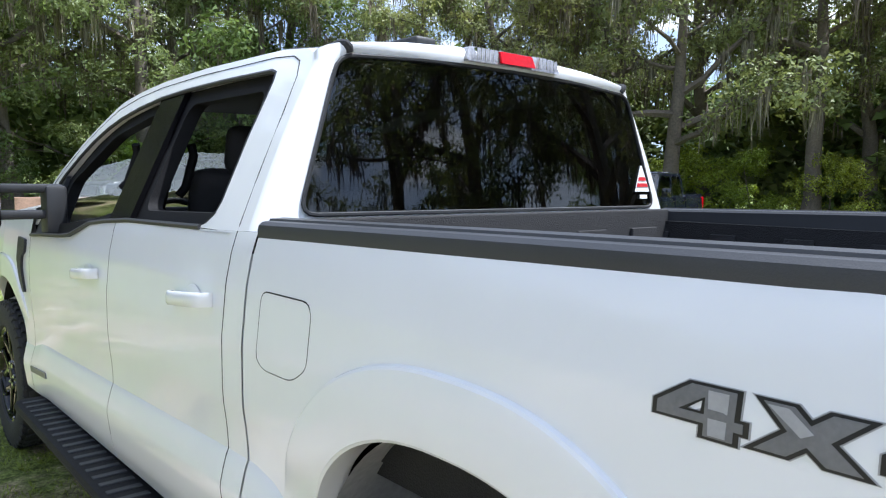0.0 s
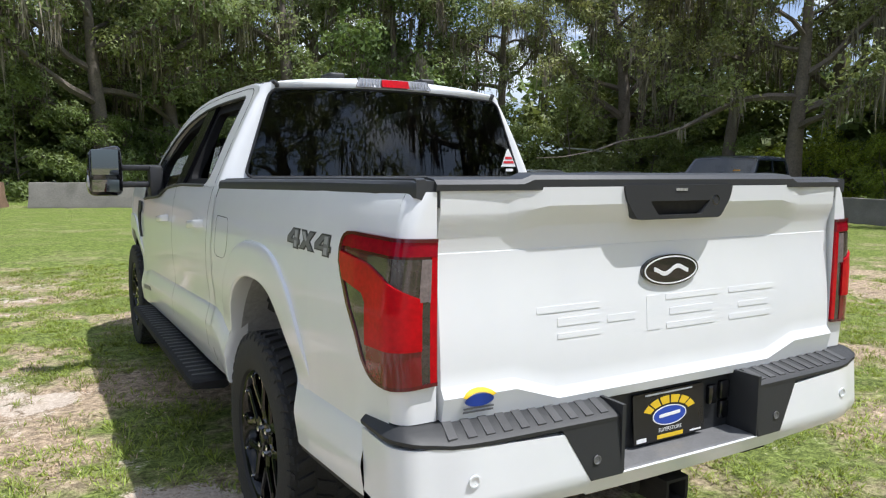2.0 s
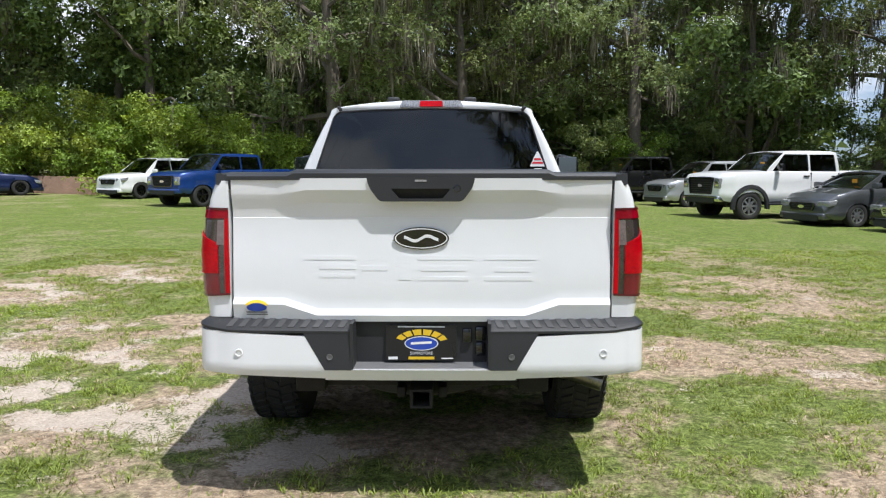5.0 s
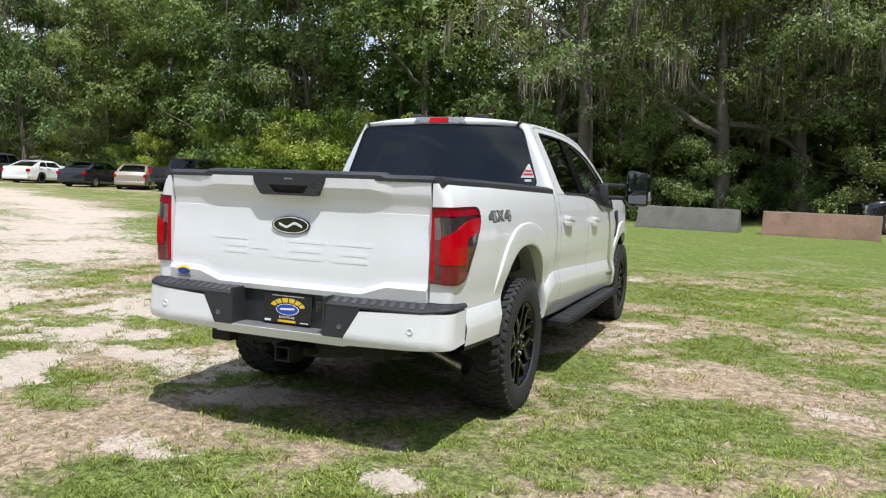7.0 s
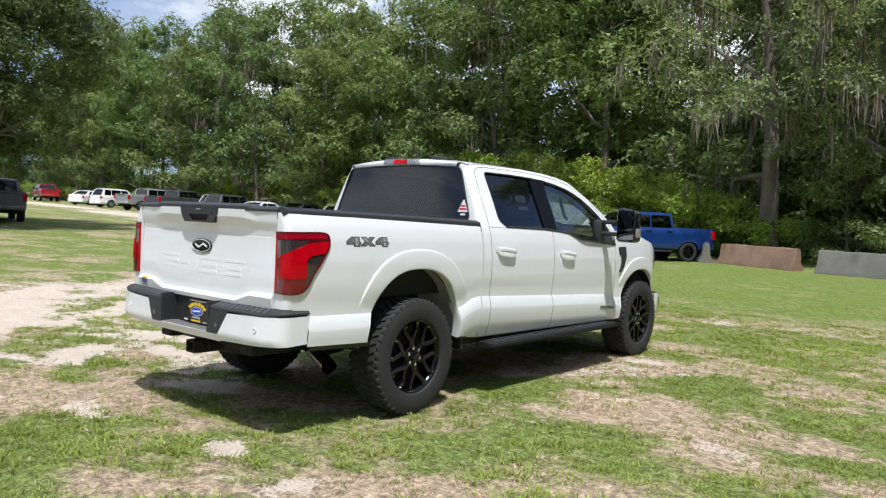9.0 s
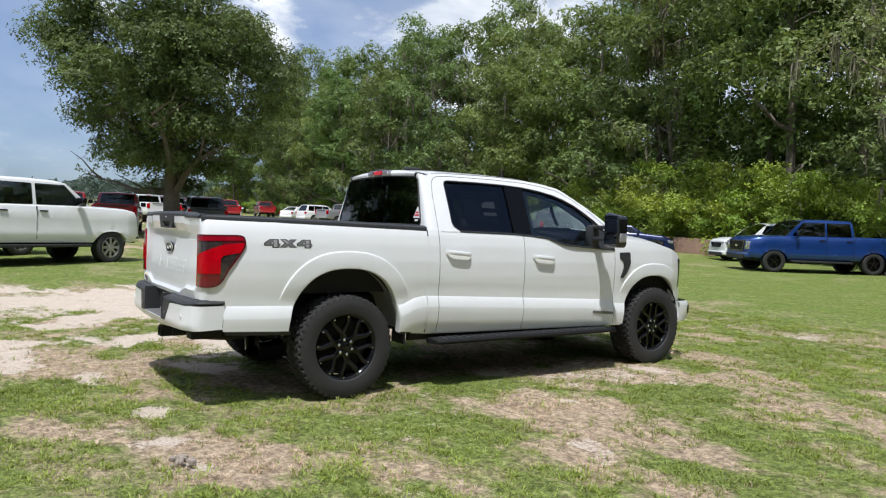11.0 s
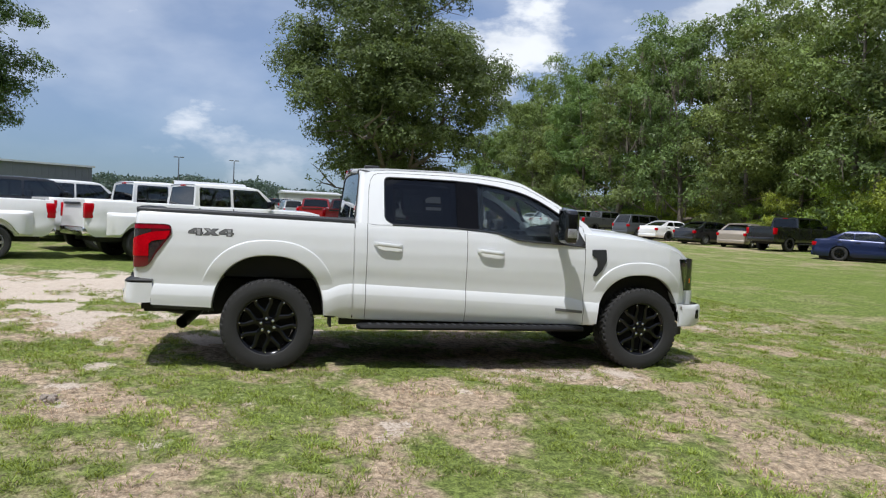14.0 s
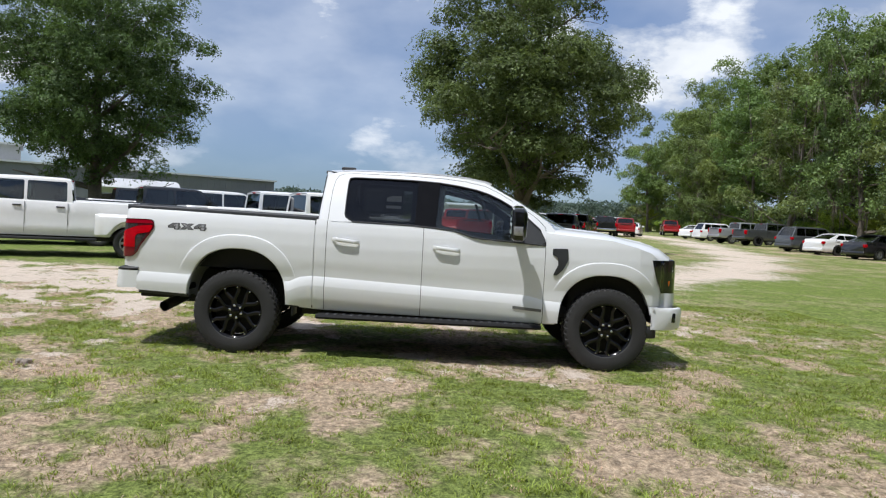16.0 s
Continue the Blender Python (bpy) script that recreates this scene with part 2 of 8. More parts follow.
def leaf_material(name, color, moss=False):
    m = bpy.data.materials.new(name)
    m.use_nodes = True
    n, l = m.node_tree.nodes, m.node_tree.links
    b = n["Principled BSDF"]
    b.inputs["Roughness"].default_value = 0.85 if moss else 0.5
    b.inputs["Specular IOR Level"].default_value = 0.15 if moss else 0.35
    geo, oi = n.new("ShaderNodeNewGeometry"), n.new("ShaderNodeObjectInfo")
    tc, big = n.new("ShaderNodeTexCoord"), n.new("ShaderNodeTexNoise")
    big.inputs["Scale"].default_value, big.inputs["Detail"].default_value = 0.55, 3
    l.new(tc.outputs["Object"], big.inputs["Vector"])
    hsv = n.new("ShaderNodeHueSaturation")
    hsv.inputs["Color"].default_value = (*color, 1)
    val = n.new("ShaderNodeMapRange")
    val.inputs["To Min"].default_value, val.inputs["To Max"].default_value = 0.62, 1.42
    l.new(geo.outputs["Random Per Island"], val.inputs["Value"])
    val2 = n.new("ShaderNodeMapRange")
    val2.inputs["From Min"].default_value, val2.inputs["From Max"].default_value = 0.3, 0.7
    val2.inputs["To Min"].default_value, val2.inputs["To Max"].default_value = 0.75, 1.25
    l.new(big.outputs["Fac"], val2.inputs["Value"])
    vm = n.new("ShaderNodeMath")
    vm.operation = "MULTIPLY"
    l.new(val.outputs["Result"], vm.inputs[0])
    l.new(val2.outputs["Result"], vm.inputs[1])
    l.new(vm.outputs["Value"], hsv.inputs["Value"])
    hue = n.new("ShaderNodeMapRange")
    hue.inputs["To Min"].default_value, hue.inputs["To Max"].default_value = 0.475, 0.515
    l.new(oi.outputs["Random"], hue.inputs["Value"])
    l.new(hue.outputs["Result"], hsv.inputs["Hue"])
    l.new(hsv.outputs["Color"], b.inputs["Base Color"])
    if not moss:
        tl, mx = n.new("ShaderNodeBsdfTranslucent"), n.new("ShaderNodeMixShader")
        mx.inputs["Fac"].default_value = 0.34
        glow = n.new("ShaderNodeHueSaturation")
        glow.inputs["Hue"].default_value, glow.inputs["Saturation"].default_value, glow.inputs["Value"].default_value = 0.485, 1.15, 1.25
        l.new(hsv.outputs["Color"], glow.inputs["Color"])
        l.new(glow.outputs["Color"], tl.inputs["Color"])
        l.new(b.outputs["BSDF"], mx.inputs[1])
        l.new(tl.outputs["BSDF"], mx.inputs[2])
        l.new(mx.outputs["Shader"], n["Material Output"].inputs["Surface"])
    return m


M["leaf_oak"] = leaf_material("oak_leaves", (0.205, 0.245, 0.095))
M["leaf_broad"] = leaf_material("broad_leaves", (0.145, 0.212, 0.060))
M["leaf_lone"] = leaf_material("lone_oak_leaves", (0.098, 0.150, 0.048))
# lighter copy of the oak leaves; sunlight is put into the colour
M["leaf_sunlit_oak"] = leaf_material("sunlit_oak_leaves", (0.240, 0.275, 0.115))
# horizon leaves, with the blue-green haze of distance put into the colour
M["leaf_haze"] = leaf_material("hazy_far_leaves", (0.075, 0.105, 0.080))
M["leaf_bright"] = leaf_material("shrub_leaves", (0.255, 0.345, 0.058))
# leaves inside the wood, its shade put into this darker colour
M["leaf_shaded"] = leaf_material("shade_leaves", (0.155, 0.208, 0.068))
M["moss"] = leaf_material("hanging_moss", (0.215, 0.19, 0.145), moss=True)
M["grass"] = leaf_material("grass_blades", (0.215, 0.290, 0.056))
M["grass_dry"] = leaf_material("dry_grass", (0.50, 0.40, 0.28))


def ground_material():
    m = bpy.data.materials.new("field_ground")
    m.use_nodes = True
    n, l = m.node_tree.nodes, m.node_tree.links
    b = n["Principled BSDF"]
    b.inputs["Roughness"].default_value, b.inputs["Specular IOR Level"].default_value = 0.95, 0.15
    at = n.new("ShaderNodeAttribute")
    at.attribute_name = "sand"
    tc = n.new("ShaderNodeTexCoord")

    def tex(scale, detail, rough=0.6):
        t = n.new("ShaderNodeTexNoise")
        t.inputs["Scale"].default_value, t.inputs["Detail"].default_value, t.inputs["Roughness"].default_value = scale, detail, rough
        l.new(tc.outputs["Object"], t.inputs["Vector"])
        return t

    def ramp(src, p0, p1, c0, c1):
        r = n.new("ShaderNodeValToRGB")
        r.color_ramp.elements[0].position, r.color_ramp.elements[1].position = p0, p1
        r.color_ramp.elements[0].color, r.color_ramp.elements[1].color = (*c0, 1), (*c1, 1)
        l.new(src, r.inputs["Fac"])
        return r.outputs["Color"]

    def mix(fac, a, bb, blend="MIX"):
        x = n.new("ShaderNodeMix")
        x.data_type, x.blend_type = "RGBA", blend
        if isinstance(fac, float):
            x.inputs["Factor"].default_value = fac
        else:
            l.new(fac, x.inputs["Factor"])
        l.new(a, x.inputs["A"])
        l.new(bb, x.inputs["B"])
        return x.outputs["Result"]

    fine, mid, mid2, grit, mid3 = tex(52, 7, 0.78), tex(6.5, 6, 0.66), tex(1.25, 10, 0.68), tex(190, 4, 0.7), tex(16, 6, 0.7)
    green = ramp(mid.outputs["Fac"], 0.3, 0.72, (0.105, 0.152, 0.030), (0.205, 0.262, 0.060))
    green2 = ramp(fine.outputs["Fac"], 0.40, 0.60, (0.042, 0.070, 0.012), (0.30, 0.375, 0.090))
    green = mix(0.66, green, green2)
    dry = ramp(fine.outputs["Fac"], 0.40, 0.62, (0.34, 0.245, 0.165), (0.62, 0.485, 0.36))
    worn = n.new("ShaderNodeAttribute")
    worn.attribute_name = "thatch"
    ragged = n.new("ShaderNodeMath")
    ragged.operation = "MULTIPLY_ADD"
    l.new(worn.outputs["Fac"], ragged.inputs[0])
    ragged.inputs[1].default_value = 0.26
    l.new(mid2.outputs["Fac"], ragged.inputs[2])
    thatch = ramp(ragged.outputs["Value"], 0.50, 0.66, (0.05, 0.05, 0.05), (0.93, 0.93, 0.93))
    lush = n.new("ShaderNodeAttribute")
    lush.attribute_name = "lush"
    keep = n.new("ShaderNodeMath")
    keep.operation = "MULTIPLY_ADD"
    l.new(lush.outputs["Fac"], keep.inputs[0])
    keep.inputs[1].default_value, keep.inputs[2].default_value = -0.85, 1.0
    less = n.new("ShaderNodeMath")
    less.operation = "MULTIPLY"
    l.new(thatch, less.inputs[0])
    l.new(keep.outputs["Value"], less.inputs[1])
    green = mix(less.outputs["Value"], green, dry)
    clods = ramp(mid3.outputs["Fac"], 0.38, 0.62, (0.50, 0.50, 0.50), (1.3, 1.3, 1.3))
    green = mix(1.0, green, clods, "MULTIPLY")
    sand = ramp(mid.outputs["Fac"], 0.3, 0.75, (0.44, 0.35, 0.275), (0.72, 0.63, 0.535))
    soil = ramp(fine.outputs["Fac"], 0.36, 0.64, (0.36, 0.27, 0.19), (0.82, 0.73, 0.63))
    sand = mix(0.55, sand, soil)
    # the bare patches keep ragged edges of grass
    s1 = n.new("ShaderNodeMath")
    s1.operation = "MULTIPLY_ADD"
    l.new(fine.outputs["Fac"], s1.inputs[0])
    s1.inputs[1].default_value = 0.75
    s0 = n.new("ShaderNodeMath")
    s0.operation = "MULTIPLY_ADD"
    l.new(mid3.outputs["Fac"], s0.inputs[0])
    s0.inputs[1].default_value = 0.6
    s00 = n.new("ShaderNodeMath")
    s00.operation = "MULTIPLY"
    l.new(at.outputs["Fac"], s00.inputs[0])
    s00.inputs[1].default_value = 0.62
    l.new(s00.outputs["Value"], s0.inputs[2])
    l.new(s0.outputs["Value"], s1.inputs[2])
    s2 = n.new("ShaderNodeMath")
    s2.operation = "MULTIPLY_ADD"
    l.new(mid.outputs["Fac"], s2.inputs[0])
    s2.inputs[1].default_value = 0.7
    l.new(s1.outputs["Value"], s2.inputs[2])
    mask = n.new("ShaderNodeMapRange")
    mask.interpolation_type = "SMOOTHSTEP"
    mask.inputs["From Min"].default_value, mask.inputs["From Max"].default_value = 1.25, 1.45
    l.new(s2.outputs["Value"], mask.inputs["Value"])
    col = mix(mask.outputs["Result"], green, sand)
    l.new(col, b.inputs["Base Color"])
    bp = n.new("ShaderNodeBump")
    bp.inputs["Strength"].default_value, bp.inputs["Distance"].default_value = 0.65, 0.022
    hm = n.new("ShaderNodeMath")
    l.new(fine.outputs["Fac"], hm.inputs[0])
    l.new(grit.outputs["Fac"], hm.inputs[1])
    l.new(hm.outputs["Value"], bp.inputs["Height"])
    l.new(bp.outputs["Normal"], b.inputs["Normal"])
    return m


M["ground"] = ground_material()


# ---- tools ----
def ramp(v):
    """A soft ramp: 0 below 0, then a straight rise."""
    return np.sqrt(np.maximum(v, 0) ** 2 + 1.0) - 1.0 if not np.isscalar(v) else (math.sqrt(max(v, 0) ** 2 + 1) - 1)


def ground_z(x, y):
    return 0.0185 * ramp(-x - 7.0) + 0.0105 * ramp(y - 7.0) - 0.019 * ramp(x - 5.0) * (1.0 if np.isscalar(x) else 1.0) * (1.0 / (1.0 + abs(x) / 60.0))


def mesh_of(name, bm, sharp=35):
    me = bpy.data.meshes.new(name)
    bm.normal_update()
    bm.to_mesh(me)
    bm.free()
    if sharp:
        for p in me.polygons:
            p.use_smooth = True
        me.set_sharp_from_angle(angle=radians(sharp))
    return me


def part(name, bm, mat, parent, label="", sharp=35):
    me = mesh_of(name, bm, sharp)
    me.materials.append(M[mat] if isinstance(mat, str) else mat)
    ob = new(name, me)
    if parent is not None:
        ob.parent = parent
    return tagged(ob, label)


def thing(name, label, category, group="", kind="", at=None):
    ob = new(name)
    ob.empty_display_size = 0.3
    if at is not None:
        ob.matrix_world = at
    return tagged(ob, label, category, group, kind)


def box(bm, x0, x1, y0, y1, z0, z1, bev=0.0, seg=2, m=None):
    vs = [bm.verts.new((x, y, z)) for x in (x0, x1) for y in (y0, y1) for z in (z0, z1)]
    fs = [bm.faces.new([vs[i] for i in f]) for f in ((0, 1, 3, 2), (4, 6, 7, 5), (0, 4, 5, 1), (2, 3, 7, 6), (0, 2, 6, 4), (1, 5, 7, 3))]
    if bev:
        es = {e for f in fs for e in f.edges}
        out = bmesh.ops.bevel(bm, geom=list(es), offset=bev, segments=seg, affect="EDGES", profile=0.5)
        vs = list({v for f in out["faces"] for v in f.verts} | {v for v in vs if v.is_valid})
    if m is not None:
        for v in vs:
            v.co = m @ v.co
    return vs


def tube(bm, pts, radii, n=8, cap=True):
    """A round bar along points, with a radius at each."""
    pts = [Vector(p) for p in pts]
    rings = []
    side = None
    for i, p in enumerate(pts):
        d = (pts[min(i + 1, len(pts) - 1)] - pts[max(i - 1, 0)]).normalized()
        if side is None:
            side = d.orthogonal().normalized()
        side = (side - d * side.dot(d)).normalized()
        up = d.cross(side)
        r = radii[i] if not isinstance(radii, (int, float)) else radii
        rings.append([bm.verts.new(p + (side * math.cos(a) + up * math.sin(a)) * r) for a in [2 * math.pi * k / n for k in range(n)]])
    for a, b in zip(rings, rings[1:]):
        for k in range(n):
            bm.faces.new((a[k], a[(k + 1) % n], b[(k + 1) % n], b[k]))
    if cap:
        bm.faces.new(rings[0][::-1])
        bm.faces.new(rings[-1])
    return rings


def lathe(bm, profile, n=48, m=None, close=False):
    """A turned shape round the x axis: profile of (x, radius)."""
    rings = []
    for x, r in profile:
        rings.append([bm.verts.new((x, r * math.cos(2 * math.pi * k / n), r * math.sin(2 * math.pi * k / n))) for k in range(n)])
    pairs = list(zip(rings, rings[1:])) + ([(rings[-1], rings[0])] if close else [])
    for a, b in pairs:
        for k in range(n):
            bm.faces.new((a[k], b[k], b[(k + 1) % n], a[(k + 1) % n]))
    if m is not None:
        for r in rings:
            for v in r:
                v.co = m @ v.co
    return rings


def grid(bm, rows):
    """A sheet through rows of points."""
    vs = [[bm.verts.new(p) for p in r] for r in rows]
    for a, b in zip(vs, vs[1:]):
        for i in range(len(a) - 1):
            bm.faces.new((a[i], a[i + 1], b[i + 1], b[i]))
    return vs


def sheet(rings, fn, thick=0.0):
    """A flat outline with holes (rings of 2D points), filled, laid through fn(u, v, depth) and given thickness."""
    bm = bmesh.new()
    edges = []
    for r in rings:
        vs = [bm.verts.new((u, v, 0)) for u, v in r]
        edges += [bm.edges.new((vs[i], vs[(i + 1) % len(vs)])) for i in range(len(vs))]
    bmesh.ops.triangle_fill(bm, use_beauty=True, edges=edges, normal=(0, 0, 1))
    if thick:
        bound = [e for e in bm.edges if len(e.link_faces) == 1]
        top = {v: v.co.copy() for v in bm.verts}
        low = {v: bm.verts.new((v.co.x, v.co.y, -thick)) for v in list(top)}
        for f in list(bm.faces):
            bm.faces.new([low[v] for v in f.verts][::-1])
        for e in bound:
            a, b = e.verts
            bm.faces.new((a, b, low[b], low[a]))
        bmesh.ops.recalc_face_normals(bm, faces=bm.faces)
    for v in bm.verts:
        v.co = fn(v.co.x, v.co.y, v.co.z)
    bmesh.ops.recalc_face_normals(bm, faces=bm.faces)
    return bm


def rounded(pts, r, n=4):
    """An outline with its corners rounded."""
    out = []
    k = len(pts)
    for i in range(k):
        p, a, b = Vector(pts[i]), Vector(pts[i - 1]), Vector(pts[(i + 1) % k])
        rr = r[i] if isinstance(r, (list, tuple)) else r
        da, db = (a - p), (b - p)
        rr = min(rr, da.length * 0.45, db.length * 0.45)
        s, e = p + da.normalized() * rr, p + db.normalized() * rr
        for j in range(n + 1):
            t = j / n
            out.append(tuple((1 - t) ** 2 * s + 2 * t * (1 - t) * p + t * t * e))
    return out


def lerp(pts, x):
    """A value from a list of (x, value), straight between them."""
    return float(np.interp(x, [p[0] for p in pts], [p[1] for p in pts]))


def islands(bm):
    """Each connected piece of a mesh as a mesh of its own."""
    left, out = set(bm.faces), []
    while left:
        todo, got = [next(iter(left))], set()
        while todo:
            f = todo.pop()
            if f in got:
                continue
            got.add(f)
            todo += [g for e in f.edges for g in e.link_faces if g not in got]
        left -= got
        if sum(f.calc_area() for f in got) < 4e-5:
            continue
        b2 = bmesh.new()
        vm = {}
        for f in got:
            for v in f.verts:
                if v not in vm:
                    vm[v] = b2.verts.new(v.co)
            b2.faces.new([vm[v] for v in f.verts])
        out.append(b2)
    bm.free()
    return out


def parts_of(name, bm, mat, parent, label="", sharp=35):
    for piece in islands(bm):
        part(name, piece, mat, parent, label, sharp)


# ---- ground ----
def raw_mesh(name, v, f, mat):
    me = bpy.data.meshes.new(name)
    me.from_pydata(v.tolist() if hasattr(v, "tolist") else v, [], f.tolist() if hasattr(f, "tolist") else f)
    me.materials.append(M[mat])
    return me


def value_noise(x, y, seed):
    rs = np.random.RandomState(seed)
    tab = rs.rand(257, 257)
    xi, yi = np.floor(x).astype(int), np.floor(y).astype(int)
    fx, fy = x - xi, y - yi
    fx, fy = fx * fx * (3 - 2 * fx), fy * fy * (3 - 2 * fy)
    a, b = tab[xi % 256, yi % 256], tab[(xi + 1) % 256, yi % 256]
    c, d = tab[xi % 256, (yi + 1) % 256], tab[(xi + 1) % 256, (yi + 1) % 256]
    return (a * (1 - fx) + b * fx) * (1 - fy) + (c * (1 - fx) + d * fx) * fy


def fbm(x, y, seed, octaves=4):
    s, amp, tot = 0, 1.0, 0
    for i in range(octaves):
        s = s + amp * value_noise(x * 2 ** i, y * 2 ** i, seed + i)
        tot += amp
        amp *= 0.55
    return s / tot


TRACK = ((-3.0, -40.0), (-4.6, -14.0), (-6.6, -3.0), (-9.0, 4.5), (-17.0, 12.0), (-30.0, 18.5), (-60.0, 24.5), (-120.0, 26.0))


def track_distance(x, y):
    """Metres from the middle of the sandy track."""
    d = np.full(np.shape(x), 1e9)
    for (ax, ay), (bx, by) in zip(TRACK, TRACK[1:]):
        vx, vy = bx - ax, by - ay
        t = np.clip(((x - ax) * vx + (y - ay) * vy) / (vx * vx + vy * vy), 0, 1)
        d = np.minimum(d, np.hypot(x - ax - t * vx, y - ay - t * vy))
    return d


def bareness(x, y):
    """0 where turf covers the soil, 1 where the sand lies bare."""
    wob = (fbm(x / 2.6, y / 2.6, 11) - 0.5) * 3.2
    half = 3.2 + 0.25 * np.clip((-x - 8.0) / 12.0, 0, 1) + 0.9 * np.clip((2.0 - y) / 5.0, 0, 1) * np.clip((x + 8.0) / 3.0, 0, 1)
    track = np.clip((half - track_distance(x, y) + wob) / 3.0, 0, 1)
    track = track * (1 - 0.85 * np.clip((1.25 - np.hypot((x + 12.6) / 4.4, (y + 2.0) / 6.0)) * 4.0, 0, 1))
    near = np.clip(1.25 - np.hypot(x - 0.8, (y + 0.5) * 0.8) / 9.5, 0.0, 1)
    patch = fbm(x / 0.62 + 9.1, y / 0.5 + 3.3, 31, 5)
    big = fbm(x / 5.0 + 2.0, y / 5.0, 57)
    wear = np.clip((patch - 0.475 + 0.5 * (big - 0.5)) * 4.6, 0, 1) * (0.30 + 0.55 * near) * (1 - 0.45 * np.clip((x - 0.6) / 2.5, 0, 1))
    beside = np.clip((-0.5 - x) / 1.6, 0, 1) * np.clip((3.6 - y) / 2.5, 0, 1) * np.clip((x + 9.8) / 1.6, 0, 1)
    wear = wear * (1 - 0.9 * lushness(x, y)) * (0.4 + 0.95 * thatch(x, y))
    spot = np.clip(1.6 - np.hypot((x - 0.77) / 0.17, (y + 1.42) / 0.12) * 1.1, 0, 1)
    wear = np.maximum(wear, spot)
    wear = np.maximum(wear, beside * np.clip((patch - 0.44 + 0.11 * np.clip((-2.8 - x) / 2.0, 0, 1)) * 5.5, 0, 0.95))
    return np.clip(np.maximum(track * np.clip(0.20 + 1.4 * patch, 0, 1), wear), 0, 1)


def lushness(x, y):
    """1 on the thick lawn away from the parked truck, 0 on the worn turf round it."""
    far = np.clip((y - 6.5 + 0.25 * np.abs(x)) / 5.0, 0, 1) * np.clip((x + 22.0) / 8.0, 0.35, 1)
    far = np.maximum(far, np.clip((x - 4.5) / 2.5, 0, 0.85) * np.clip((y - 3.0) / 2.5, 0, 1))
    far = np.maximum(far, np.clip((-8.2 - x) / 2.5, 0, 0.9) * np.clip((3.0 - y) / 3.0, 0, 1))
    return np.clip(far + 1.2 * (fbm(x / 3.0, y / 3.0, 83, 3) - 0.5) * (far > 0.02), 0, 1)


def thatch(x, y):
    """0 in green turf, 1 where it has worn down to dry brown thatch."""
    f = fbm(x / 1.05 + 4.0, y / 0.75 + 1.7, 37, 6) + 0.42 * (fbm(x / 0.30, y / 0.26, 41, 3) - 0.5)
    return np.clip((f - 0.5) * 3.8 + 0.28, 0, 1) * (1 - 0.85 * lushness(x, y))


def build_ground():
    def axis(lo, hi, step, far):
        a = list(np.arange(lo, hi + 1e-6, step))
        s, v = step, hi
        while v < far:
            s *= 1.09
            v += s
            a.append(v)
        s, v = step, lo
        while v > -far:
            s *= 1.09
            v -= s
            a.insert(0, v)
        return np.array(a)

    xs, ys = axis(-8, 8.6, 0.055, 2500), axis(-5.2, 9, 0.055, 2500)
    X, Y = np.meshgrid(xs, ys)
    S = bareness(X, Y)
    lump = (fbm(X / 0.7, Y / 0.7, 71, 3) - 0.5) * 0.035 + (fbm(X / 0.14, Y / 0.14, 91, 2) - 0.5) * 0.034
    Z = ground_z(X, Y) + lump * np.clip(1.4 - np.hypot(X, Y) / 60, 0, 1) - 0.014 * S
    n, k = X.shape
    verts = np.stack([X.ravel(), Y.ravel(), Z.ravel()], 1)
    i = np.arange(n * k).reshape(n, k)
    faces = np.stack([i[:-1, :-1].ravel(), i[:-1, 1:].ravel(), i[1:, 1:].ravel(), i[1:, :-1].ravel()], 1)
    me = bpy.data.meshes.new("ground")
    me.from_pydata(verts.tolist(), [], faces.tolist())
    at = me.attributes.new("sand", "FLOAT", "POINT")
    at.data.foreach_set("value", S.ravel().astype(np.float32))
    at = me.attributes.new("thatch", "FLOAT", "POINT")
    at.data.foreach_set("value", thatch(X, Y).ravel().astype(np.float32))
    at = me.attributes.new("lush", "FLOAT", "POINT")
    at.data.foreach_set("value", lushness(X, Y).ravel().astype(np.float32))
    for p in me.polygons:
        p.use_smooth = True
    me.materials.append(M["ground"])
    return tagged(new("ground", me), "patchy green field grass over pale sandy soil", "ground", kind="structure")


build_ground()


def strips(name, base, tip_off, width, mat, bend=0.5):
    """Many thin tapered blades from base points to base + tip_off, in one mesh."""
    n = len(base)
    d = tip_off / np.linalg.norm(tip_off, axis=1, keepdims=True)
    side = np.cross(d, np.random.RandomState(5).normal(size=(n, 3)))
    side /= np.linalg.norm(side, axis=1, keepdims=True)
    side *= width[:, None]
    mid = base + tip_off * 0.5
    mid[:, 2] += np.linalg.norm(tip_off, axis=1) * 0.12 * bend
    v = np.stack([base - side, base + side, mid + side * 0.8, mid - side * 0.8, base + tip_off], 1).reshape(-1, 3)
    o = (np.arange(n) * 5)[:, None]
    quads = (o + np.array([0, 1, 2, 3])).tolist()
    tris = (o + np.array([3, 2, 4])).tolist()
    me = bpy.data.meshes.new(name)
    me.from_pydata(v.tolist(), [], quads + tris)
    me.materials.append(M[mat])
    return me


